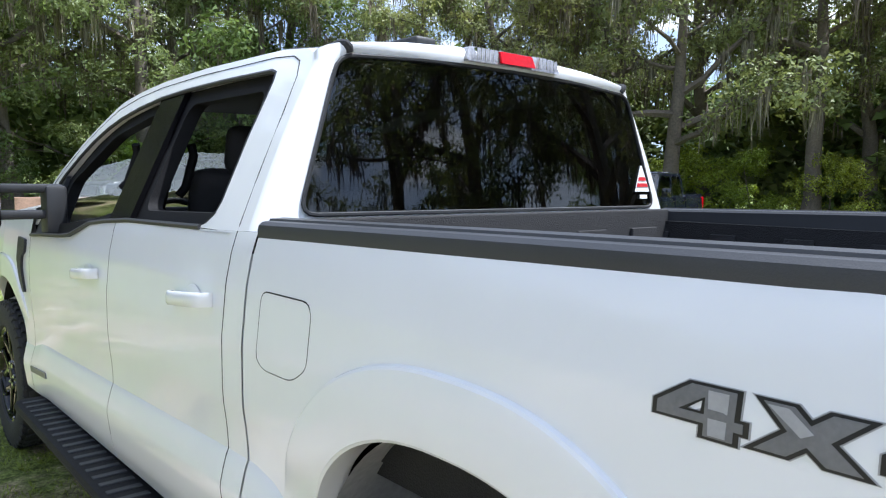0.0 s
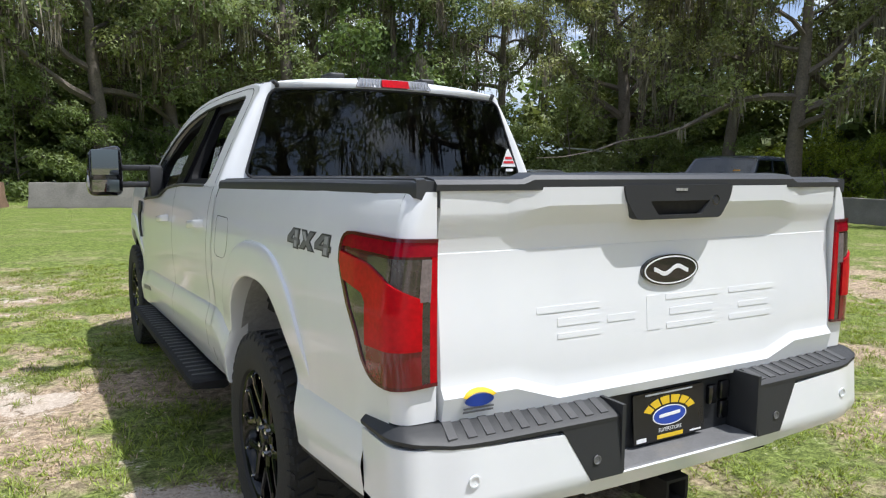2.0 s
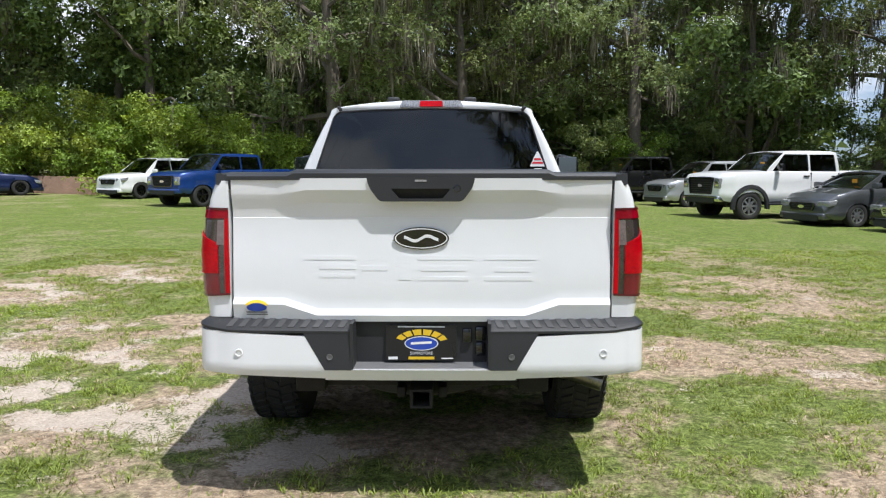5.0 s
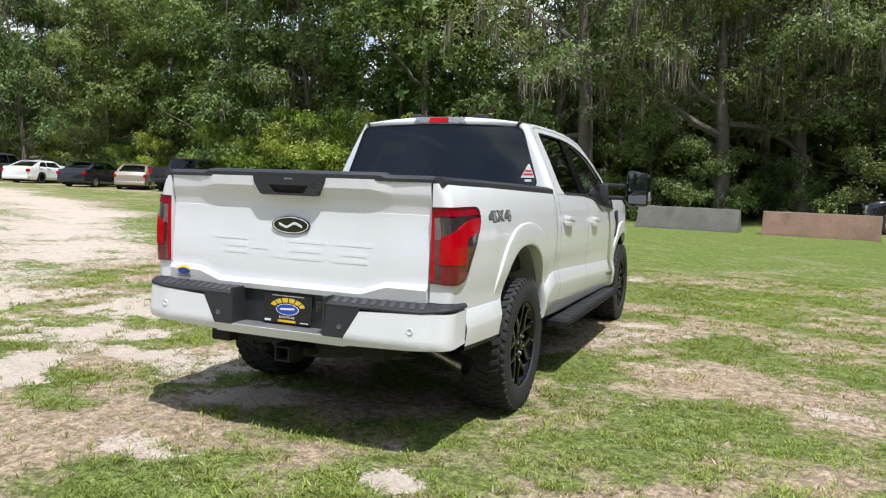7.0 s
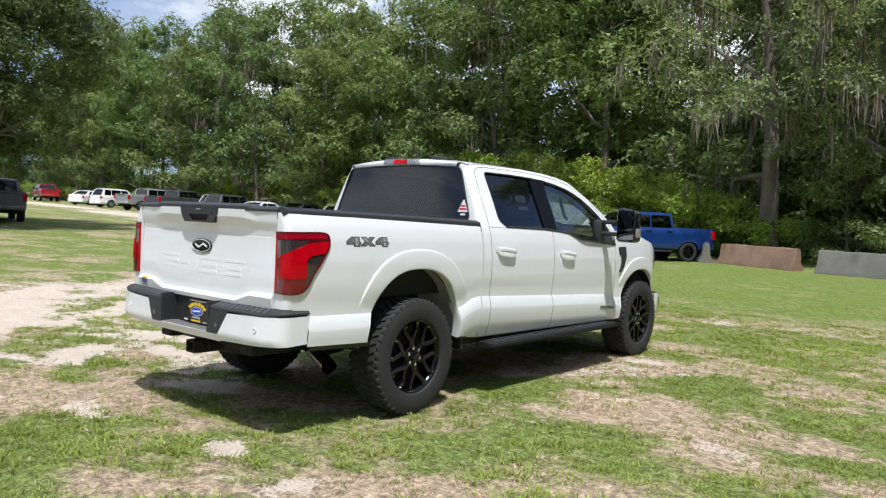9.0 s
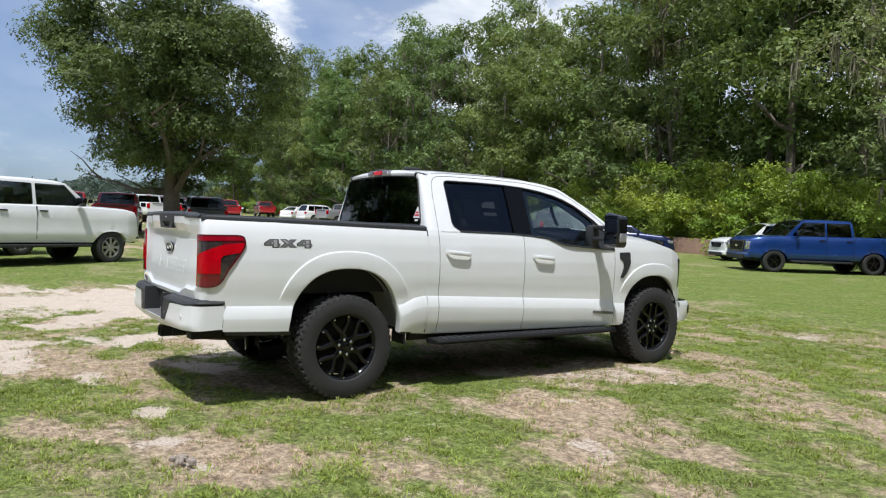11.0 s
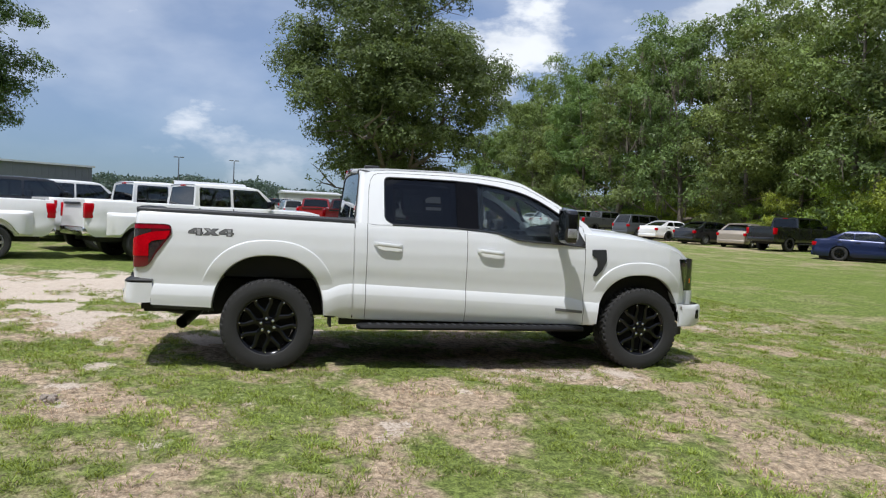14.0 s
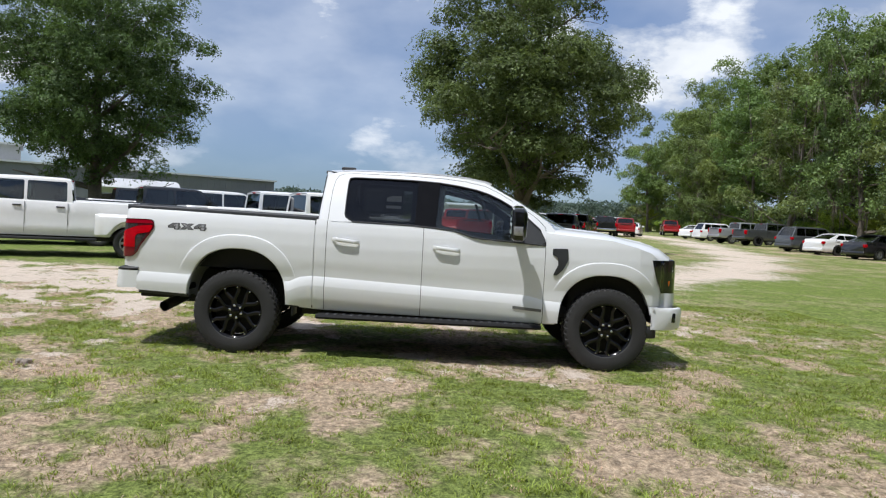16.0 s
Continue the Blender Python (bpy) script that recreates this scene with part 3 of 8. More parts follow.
def tufts(name, count, blades, seed, mat, tall, wide, dry, label):
    """Creeping turf: tufts of blades that lean out from their crowns, thinning over the worn ground."""
    rs = np.random.RandomState(seed)
    x, y = rs.uniform(-6.5, 8.4, count * 9), rs.uniform(-5.0, 9.0, count * 9)
    worn, bare = thatch(x, y), bareness(x, y)
    want = np.clip(1.12 - 1.2 * bare, 0.0, 1) * np.clip(1.10 - 1.0 * worn, 0.16, 1)
    if dry:
        want = np.clip(1.0 - 1.1 * bare, 0.03, 1) * np.clip(0.32 + 0.8 * worn, 0, 1)
    clump = fbm(x / 0.16 + 5, y / 0.16, 17, 2)
    under = (np.abs(x) < 0.75) & (y > -0.6) & (y < 3.9)
    keep = (rs.rand(len(x)) < want) & (clump > 0.34 + 0.2 * rs.rand(len(x))) & ~under
    x, y = x[keep][:count], y[keep][:count]
    n = len(x)
    lift = tall * (0.55 + 0.9 * fbm(x / 0.5, y / 0.5, 23, 3)) * rs.uniform(0.7, 1.25, n)
    X, Y, H = np.repeat(x, blades), np.repeat(y, blades), np.repeat(lift, blades)
    m = len(X)
    ang = rs.uniform(0, 2 * math.pi, m)
    out = rs.rand(m) ** 0.7
    base = np.stack([X + 0.026 * out * np.cos(ang), Y + 0.026 * out * np.sin(ang), ground_z(X, Y) - 0.012], 1)
    lean = (0.45 + 1.0 * out) * rs.uniform(0.6, 1.3, m)
    off = np.stack([np.cos(ang) * lean, np.sin(ang) * lean, rs.uniform(0.55, 1.1, m)], 1) * (H * rs.uniform(0.7, 1.2, m))[:, None]
    side = np.stack([-np.sin(ang), np.cos(ang), rs.uniform(-0.3, 0.3, m)], 1) * (wide * rs.uniform(0.7, 1.3, m))[:, None]
    mid = base + off * 0.55 + np.array([0, 0, 1.0]) * (H * 0.16)[:, None]
    v = np.stack([base, mid + side, base + off, mid - side], 1).reshape(-1, 3)
    f = (np.arange(m) * 4)[:, None] + np.array([0, 1, 2, 3])
    me = raw_mesh(name, v, f, mat)
    return tagged(new(name, me), label, "grass", kind="stuff")


tufts("grass_tufts", 40000, 8, 3, "grass", 0.038, 0.0030, False, "short green grass tufts on sandy soil")
tufts("dry_grass", 13000, 7, 4, "grass_dry", 0.026, 0.0024, True, "dry straw-coloured grass stems in the turf")


def soil_heap(x, y):
    """A low heap of grey soil crumbs pushed up through the turf."""
    rs = np.random.RandomState(52)
    ob = thing("soil_heap", "small heap of dry grey soil crumbs on the turf", "soil", at=Matrix.Translation((x, y, float(ground_z(x, y)))))
    for k in range(16):
        a, r = rs.uniform(0, 6.3), 0.085 * rs.rand() ** 0.6
        bm = bmesh.new()
        bmesh.ops.create_icosphere(bm, subdivisions=1, radius=rs.uniform(0.013, 0.027))
        for v in bm.verts:
            v.co = v.co * rs.uniform(0.7, 1.25)
            v.co += Vector((r * math.cos(a) * 1.2, r * math.sin(a), 0.008 + 0.018 * (1 - r / 0.085)))
        part("crumb", bm, "soil_grey", ob, sharp=20)


M["soil_grey"] = material("grey_soil", (0.30, 0.255, 0.215), 0.95, vary=0.35, scale=20, fine=140, bump=0.4)
soil_heap(1.97, -1.52)


# ---- trees ----
def leaf_cards(centres, size, rs, up=0.5, face=None):
    """Sprigs of three pointed leaflets round the given centres, turned towards the light or along face: vertices and faces."""
    n = len(centres)
    nrm = rs.normal(size=(n, 3))
    if face is None:
        nrm[:, 2] = np.abs(nrm[:, 2]) + up
    else:
        nrm = nrm * 0.42 + face + np.array([0, 0, up])
    nrm /= np.linalg.norm(nrm, axis=1, keepdims=True)
    a = np.cross(nrm, rs.normal(size=(n, 3)))
    a /= np.linalg.norm(a, axis=1, keepdims=True)
    b = np.cross(nrm, a)
    s = (size * rs.uniform(0.6, 1.4, n))[:, None]
    pts = [centres]
    for k in range(3):
        t = (k * 2.1 + rs.uniform(-0.4, 0.4, n))[:, None]
        for dt, ln in ((-0.30, 0.62), (0.30, 0.72)):
            d = a * np.cos(t + dt) + b * np.sin(t + dt)
            pts.append(centres + d * s * ln * rs.uniform(0.75, 1.1, n)[:, None] + nrm * s * rs.uniform(-0.28, 0.16, n)[:, None])
    v = np.stack(pts, 1).reshape(-1, 3)
    o = (np.arange(n) * 7)[:, None]
    f = np.concatenate([o + np.array([0, 1 + 2 * k, 2 + 2 * k]) for k in range(3)])
    return v, f


def limb_path(rs, start, direction, length, n, rise, wander):
    pts = [np.array(start, float)]
    d = np.array(direction, float)
    d /= np.linalg.norm(d)
    for i in range(n):
        d = d + rs.normal(size=3) * wander + np.array([0, 0, rise])
        d /= np.linalg.norm(d)
        pts.append(pts[-1] + d * length / n)
    return pts


def build_tree(name, seed, height, trunk_r, fork, spread, crown_low, limbs, cards, card, leaf, moss=0, lean=0.0, top_spread=0.5, clump=0.95, twigs=4, globe=None):
    """One tree: tapered trunk with limbs, a crown of many leaf sprays, and hanging moss."""
    rs = np.random.RandomState(seed)
    bm = bmesh.new()
    trunk = limb_path(rs, (0, 0, -0.3), (lean, lean * 0.4, 1), height * 0.86, 9, 0.06, 0.055)
    radii = [trunk_r * (1.35 if i == 0 else 1.0) * (1 - 0.88 * i / 9) for i in range(10)]
    tube(bm, [tuple(p) for p in trunk], radii, 9)
    tips, hang = [], []
    for k in range(limbs):
        f = fork + (0.94 - fork) * (k + rs.rand() * 0.8) / limbs
        idx = min(f * 9, 8.99)
        i0 = int(idx)
        p0 = trunk[i0] + (trunk[i0 + 1] - trunk[i0]) * (idx - i0)
        ang = k * 2.4 + rs.rand() * 0.9
        shape = 1 - (1 - top_spread) * ((f - fork) / (1 - fork)) ** 1.4
        ln = spread * shape * rs.uniform(0.75, 1.1)
        path = limb_path(rs, p0, (math.cos(ang), math.sin(ang), rs.uniform(0.15, 0.75)), ln, 6, 0.02, 0.16)
        r0 = radii[i0] * rs.uniform(0.42, 0.6)
        tube(bm, [tuple(p) for p in path], [r0 * (1 - 0.85 * i / 6) for i in range(7)], 5)
        for t in range(twigs):
            j = rs.randint(2, 7)
            q = path[j]
            a2 = ang + rs.uniform(-1.3, 1.3)
            sub = limb_path(rs, q, (math.cos(a2), math.sin(a2), rs.uniform(-0.25, 0.65)), ln * rs.uniform(0.25, 0.5), 3, 0.0, 0.2)
            tube(bm, [tuple(p) for p in sub], [r0 * 0.32, r0 * 0.22, r0 * 0.14, r0 * 0.05], 3)
            tips += sub[1:]
            hang += sub + path[2:]
        tips += path[3:]
    tips.append(trunk[-1])
    # drooping outer sprays towards the crown's lower edge
    tips = np.array([p for p in tips if p[2] > crown_low])
    rad = np.full(len(tips), clump)
    if globe:
        # a closed round crown: clumps through an egg-shaped space, most of them towards its skin
        n, (gr, gz, gh) = globe[0], globe[1:]
        d = rs.normal(size=(n, 3))
        d /= np.linalg.norm(d, axis=1, keepdims=True)
        d *= (rs.rand(n) ** 0.36 * rs.uniform(0.86, 1.08, n))[:, None]
        tips = d * np.array([gr, gr, gh]) + np.array([trunk[5][0], trunk[5][1], gz])
        rad = clump * rs.uniform(0.7, 1.3, n)
    idx = rs.randint(0, len(tips), cards)
    g = rs.normal(size=(cards, 3))
    g[:, 2] += 0.35
    g /= np.linalg.norm(g, axis=1, keepdims=True)
    face = g.copy()
    # leaves sit on the skin of uneven pads, thick on top and thin below
    lump = 0.8 + 0.4 * np.sin(g[:, 0] * 5 + idx * 1.7) * np.cos(g[:, 1] * 4 + idx * 2.3)
    g *= (rad[idx] * rs.uniform(0.2, 1.0, cards) ** 0.30 * 1.2 * lump)[:, None]
    g[:, 2] = g[:, 2] * 0.55 - 0.14 * (g[:, 0] ** 2 + g[:, 1] ** 2)
    cen = tips[idx] + g
    keep = cen[:, 2] > crown_low - 0.6
    v, f = leaf_cards(cen[keep], card, rs, 0.45, face[keep])
    wood = mesh_of(name + "_trunk", bm, 60)
    wood.materials.append(M["bark"])
    crown = raw_mesh(name + "_crown", v, f, leaf)
    mossy = None
    if moss:
        hang = np.array([p for p in hang if p[2] > crown_low * 0.8])
        tuft = hang[rs.randint(0, len(hang), moss // 11)]
        base = np.repeat(tuft, 14, 0) + rs.normal(size=(len(tuft) * 14, 3)) * np.array([0.10, 0.10, 0.16])
        ln = np.repeat(rs.uniform(0.35, 1.7, len(tuft)), 14) * rs.uniform(0.3, 1.1, len(base))
        off = np.stack([rs.normal(size=len(base)) * 0.10, rs.normal(size=len(base)) * 0.10, -np.ones(len(base))], 1) * ln[:, None]
        mossy = strips(name + "_moss", base, off, rs.uniform(0.010, 0.034, len(base)), "moss", -0.2)
    return wood, crown, mossy


def plant(kind, meshes, x, y, scale, turn, label, category, group=""):
    ob = thing(kind, label, category, group, at=Matrix.Translation((x, y, float(ground_z(x, y)))) @ Matrix.Rotation(turn, 4, "Z") @ Matrix.Diagonal((scale[0], scale[0], scale[1], 1)))
    for nm, me in zip(("trunk", "crown", "moss"), meshes):
        if me is not None:
            o = new(nm, me)
            o.parent = ob
            if nm == "moss":
                tagged(o, "grey hanging moss", kind="stuff")
    return ob


OAKS = [build_tree("oak", 101 + i, 13.5 + i, 0.34 + 0.04 * i, 0.26, 6.2, 3.6, 13, 7400, 0.24, "leaf_oak", moss=2100, lean=0.12 * (i - 1), twigs=4, clump=0.9) for i in range(3)]
BROADS = [build_tree("broad", 201 + i, 17.0 + i, 0.24, 0.12, 4.2, 1.8, 14, 7600, 0.34, "leaf_broad", moss=0, top_spread=0.42, twigs=1, clump=1.25, globe=(46 + 4 * i, 3.9 + 0.2 * i, 9.6 + 0.4 * i, 7.6 + 0.3 * i)) for i in range(3)]
DENSE = [build_tree("dense", 301 + i, 16.0 + i, 0.22, 0.06, 4.4, 0.6, 20, 5600, 0.33, "leaf_shaded", moss=900, top_spread=0.5, twigs=2, clump=1.1) for i in range(2)]
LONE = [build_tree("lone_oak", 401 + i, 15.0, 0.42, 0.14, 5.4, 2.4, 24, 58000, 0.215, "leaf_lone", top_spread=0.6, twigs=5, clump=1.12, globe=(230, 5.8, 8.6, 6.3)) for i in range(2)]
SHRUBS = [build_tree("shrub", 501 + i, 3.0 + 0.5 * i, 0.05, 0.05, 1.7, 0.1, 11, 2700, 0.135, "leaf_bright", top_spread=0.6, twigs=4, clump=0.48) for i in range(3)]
UNDER = [build_tree("under", 601 + i, 4.2 + 0.8 * i, 0.06, 0.05, 2.2, 0.1, 11, 2200, 0.21, "leaf_shaded", top_spread=0.7, twigs=4, clump=0.6) for i in range(2)]

THICK = [build_tree("thick", 651 + i, 4.4, 0.05, 0.05, 2.2, 0.1, 8, 950, 0.42, "leaf_shaded", top_spread=0.7, twigs=1, clump=0.8) for i in range(2)]
TALLS = [build_tree("tall_oak", 151 + i, 15.5 + i, 0.26 + 0.05 * i, 0.40, 5.2, 5.2, 14, 8000, 0.24, "leaf_sunlit_oak", moss=2900, lean=0.10 * (i - 1), twigs=4, clump=0.95) for i in range(3)]
EDGE = ((34.0, -24.0), (30.0, -8.0), (26.0, 6.0), (23.5, 18.0), (18.0, 28.0), (8.0, 31.5), (-3.0, 30.5), (-13.0, 33.5), (-24.0, 37.0), (-42.0, 37.5), (-66.0, 37.5), (-95.0, 36.0), (-118.0, 37.0))


def along(line, step):
    """Points at even steps along a line, with the way it runs."""
    out, carry = [], 0.0
    for (ax, ay), (bx, by) in zip(line, line[1:]):
        ln = math.hypot(bx - ax, by - ay)
        s = carry
        while s < ln:
            out.append((ax + (bx - ax) * s / ln, ay + (by - ay) * s / ln, (bx - ax) / ln, (by - ay) / ln))
            s += step
        carry = s - ln
    return out


def woods():
    rs = np.random.RandomState(77)
    for row, (back, step) in enumerate(((0.5, 4.9), (6.5, 7.0), (13.5, 9.5))):
        for i, (x, y, dx, dy) in enumerate(along(EDGE, step)):
            nx, ny = dy, -dx
            if nx * (x + 5) + ny * (y - 5) < 0:
                nx, ny = -nx, -ny
            b = back + rs.uniform(-1.6, 2.2)
            if ((x < -8 or x > 9) and row == 2) or (x > 22 and y < 4 and row > 0):
                continue
            px, py = x + nx * b + rs.uniform(-1.2, 1.2), y + ny * b + rs.uniform(-1.2, 1.2)
            mossy = x > -6
            if mossy:
                kit, lab = (OAKS[rs.randint(3)], "tall live oak hung with grey moss at the wood's edge") if rs.rand() < (0.72 if row < 2 else 0.4) else (DENSE[rs.randint(2)], "dark leafy tree hung with moss in the wood")
            else:
                kit, lab = (BROADS[rs.randint(3)], "tall green broadleaf tree at the wood's edge") if rs.rand() < 0.72 else (DENSE[rs.randint(2)], "dark leafy tree in the wood")
            if -14 < x < 3 and row == 0 and i % 5 > 1:
                kit, lab = DENSE[i % 2], "dark leafy tree hung with moss in the wood"
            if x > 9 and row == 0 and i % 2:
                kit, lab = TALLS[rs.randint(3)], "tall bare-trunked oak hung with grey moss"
            s = rs.uniform(0.9, 1.15) * (1.0 if row == 0 else 1.08)
            if not mossy:
                s *= (1.12, 1.2, 1.2)[row] * (0.8 if -42 < x < -35 else 0.9 if x < -72 else 1.0)
            plant("tree", kit, px, py, (s, s * rs.uniform(0.95, 1.1)), rs.uniform(0, 6.3), lab, "tree", "trees of the wood")
    # thicket behind the first trees
    for i, (x, y, dx, dy) in enumerate(along(EDGE, 3.4)):
        nx, ny = dy, -dx
        if nx * (x + 5) + ny * (y - 5) < 0:
            nx, ny = -nx, -ny
        if x < -16:
            break
        for b, s in ((rs.uniform(7.0, 12.0), rs.uniform(1.3, 1.9)), (rs.uniform(14.0, 21.0), rs.uniform(1.8, 2.5))):
            plant("thicket_bush", THICK[rs.randint(2)], x + nx * b, y + ny * b, (s * 1.25, s), rs.uniform(0, 6.3), "dark green thicket bush deep in the wood", "shrub", "thicket of the wood")
    for i, (x, y, dx, dy) in enumerate(along(EDGE, 2.9)):
        nx, ny = dy, -dx
        if nx * (x + 5) + ny * (y - 5) < 0:
            nx, ny = -nx, -ny
        b = rs.uniform(-1.8, 3.0)
        bright = rs.rand() < (0.75 if x < -10 or 6 < x < 13 else 0.2)
        kit = SHRUBS[rs.randint(3)] if bright else UNDER[rs.randint(2)]
        s = rs.uniform(0.8, 1.35)
        plant("shrub", kit, x + nx * b, y + ny * b, (s, s), rs.uniform(0, 6.3), "bright green leafy shrub at the wood's edge" if bright else "dark green undergrowth bush below the trees", "shrub", "shrubs of the wood")


def deep_woods():
    """The closed mass of leaves deep in the wood, behind its trees."""
    rs = np.random.RandomState(71)
    pts = np.array([p for p in along(EDGE, 0.5) if -100 < p[0] < 13])
    n = 30000
    p = pts[rs.randint(0, len(pts), n)]
    nx, ny = p[:, 3], -p[:, 2]
    flip = np.sign(nx * (p[:, 0] + 5) + ny * (p[:, 1] - 5))
    back = rs.uniform(19, 25, n)
    away = np.stack([p[:, 0], p[:, 1] - 2.0], 1)
    away /= np.linalg.norm(away, axis=1, keepdims=True)
    round_ = (p[:, 0] > -16)[:, None]
    off = np.where(round_, away, np.stack([nx * flip, ny * flip], 1)) * back[:, None]
    x, y = p[:, 0] + off[:, 0] + rs.uniform(-0.8, 0.8, n), p[:, 1] + off[:, 1] + rs.uniform(-0.8, 0.8, n)
    top = 7.5 + 5.0 * fbm(x / 5.0, y / 5.0, 47, 3)
    z = ground_z(x, y) + top * rs.rand(n) ** 0.9
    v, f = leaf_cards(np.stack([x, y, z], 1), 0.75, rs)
    tagged(new("deep_woods", raw_mesh("deep_woods", v, f, "leaf_shaded")), "dark closed foliage deep in the wood", "woods", kind="stuff")


woods()
deep_woods()
# vines and bright shrubs grown over the wood's edge behind the barriers
rs_vine = np.random.RandomState(31)
for i, (x, y, dx, dy) in enumerate(along(((-9.5, 31.9), (-16.0, 33.4), (-22.0, 35.0), (-32.0, 36.4)), 1.6)):
    s = rs_vine.uniform(1.25, 2.0)
    plant("shrub", SHRUBS[i % 3], x + rs_vine.uniform(-0.6, 0.6), y - 1.0 + rs_vine.uniform(-0.8, 0.8), (s * 1.05, s), rs_vine.uniform(0, 6.3), "bright green vine-covered shrub behind the barriers", "shrub", "shrubs of the wood")
# trees out of view to the south, added only for reflections
rs_south = np.random.RandomState(19)
for i in range(10):
    x = -40 + i * 10.0 + rs_south.uniform(-1.5, 1.5)
    y = -82 + rs_south.uniform(-6, 4) + (0 if x < 8 else (x - 8) * 1.25)
    s = rs_south.uniform(0.75, 1.0)
    plant("tree", (OAKS + BROADS)[rs_south.randint(6)], x, y, (s, s), rs_south.uniform(0, 6.3), "unseen leafy tree on the field's far side", "tree", "trees across the field")
# nearer oaks behind the camera, likewise unseen except as reflections in the glass
for i, (x, y, s) in enumerate(((12.5, -17.5, 1.05), (18.5, -11.5, 1.1), (19.5, -20.0, 1.2), (7.0, -27.0, 1.15), (25.0, -15.0, 1.1), (27.0, -3.0, 1.0))):
    plant("tree", OAKS[i % 3], x, y, (s, s), 1.3 * i, "unseen spreading oak at the field's near side", "tree", "trees across the field")
plant("oak_tree", LONE[0], -28.7, 5.9, (1.0, 1.0), 0.6, "large round-crowned oak standing alone on the grass", "tree")
plant("oak_tree", LONE[1], -33.8, -18.0, (1.0, 1.0), 2.1, "large dark oak standing alone beside the truck lot", "tree")


# ---- parked vehicles ----
def arch_floor(y, base, arches):
    """The lower edge of a body side at y: the sill, cut by the wheel openings."""
    z = base
    for c, a, b, zc in arches:
        t = (y - c) / a
        if abs(t) < 1:
            z = max(z, zc + b * (1 - abs(t) ** 2.4) ** (1 / 2.4))
    return z


def wheel(parent, x, y, r, width, rim_mat, side, name="wheel", spokes=6):
    """A road wheel: tyre with shoulders and a spoked rim, under a car."""
    w = new(name)
    w.parent = parent
    w.location = (x, y, r * 0.97)
    h = width / 2
    bm = bmesh.new()
    lathe(bm, [(-h * 0.86, r * 0.62), (-h, r * 0.72), (-h, r * 0.9), (-h * 0.8, r), (h * 0.8, r), (h, r * 0.9), (h, r * 0.72), (h * 0.86, r * 0.62)], 28, close=True)
    part("tyre", bm, "rubber", w)
    bm = bmesh.new()
    s = side
    lathe(bm, [(s * h * 0.86, r * 0.63), (s * h * 0.9, r * 0.585), (s * h * 0.35, r * 0.55)], 24)
    for k in range(spokes):
        m = Matrix.Rotation(2 * math.pi * k / spokes, 4, "X")
        lo, hi = sorted((s * h * 0.45, s * h * 0.78))
        box(bm, lo, hi, -r * 0.075, r * 0.075, r * 0.08, r * 0.58, m=m)
    lathe(bm, [(s * h * 0.4, r * 0.2), (s * h * 0.86, r * 0.17), (s * h * 0.88, 0.001)], 14)
    bmesh.ops.recalc_face_normals(bm, faces=bm.faces)
    part("rim", bm, rim_mat, w)
    bm = bmesh.new()
    lathe(bm, [(s * h * 0.28, r * 0.57), (s * h * 0.3, 0.001)], 20)
    part("brake_disc", bm, "under", w)
    return w


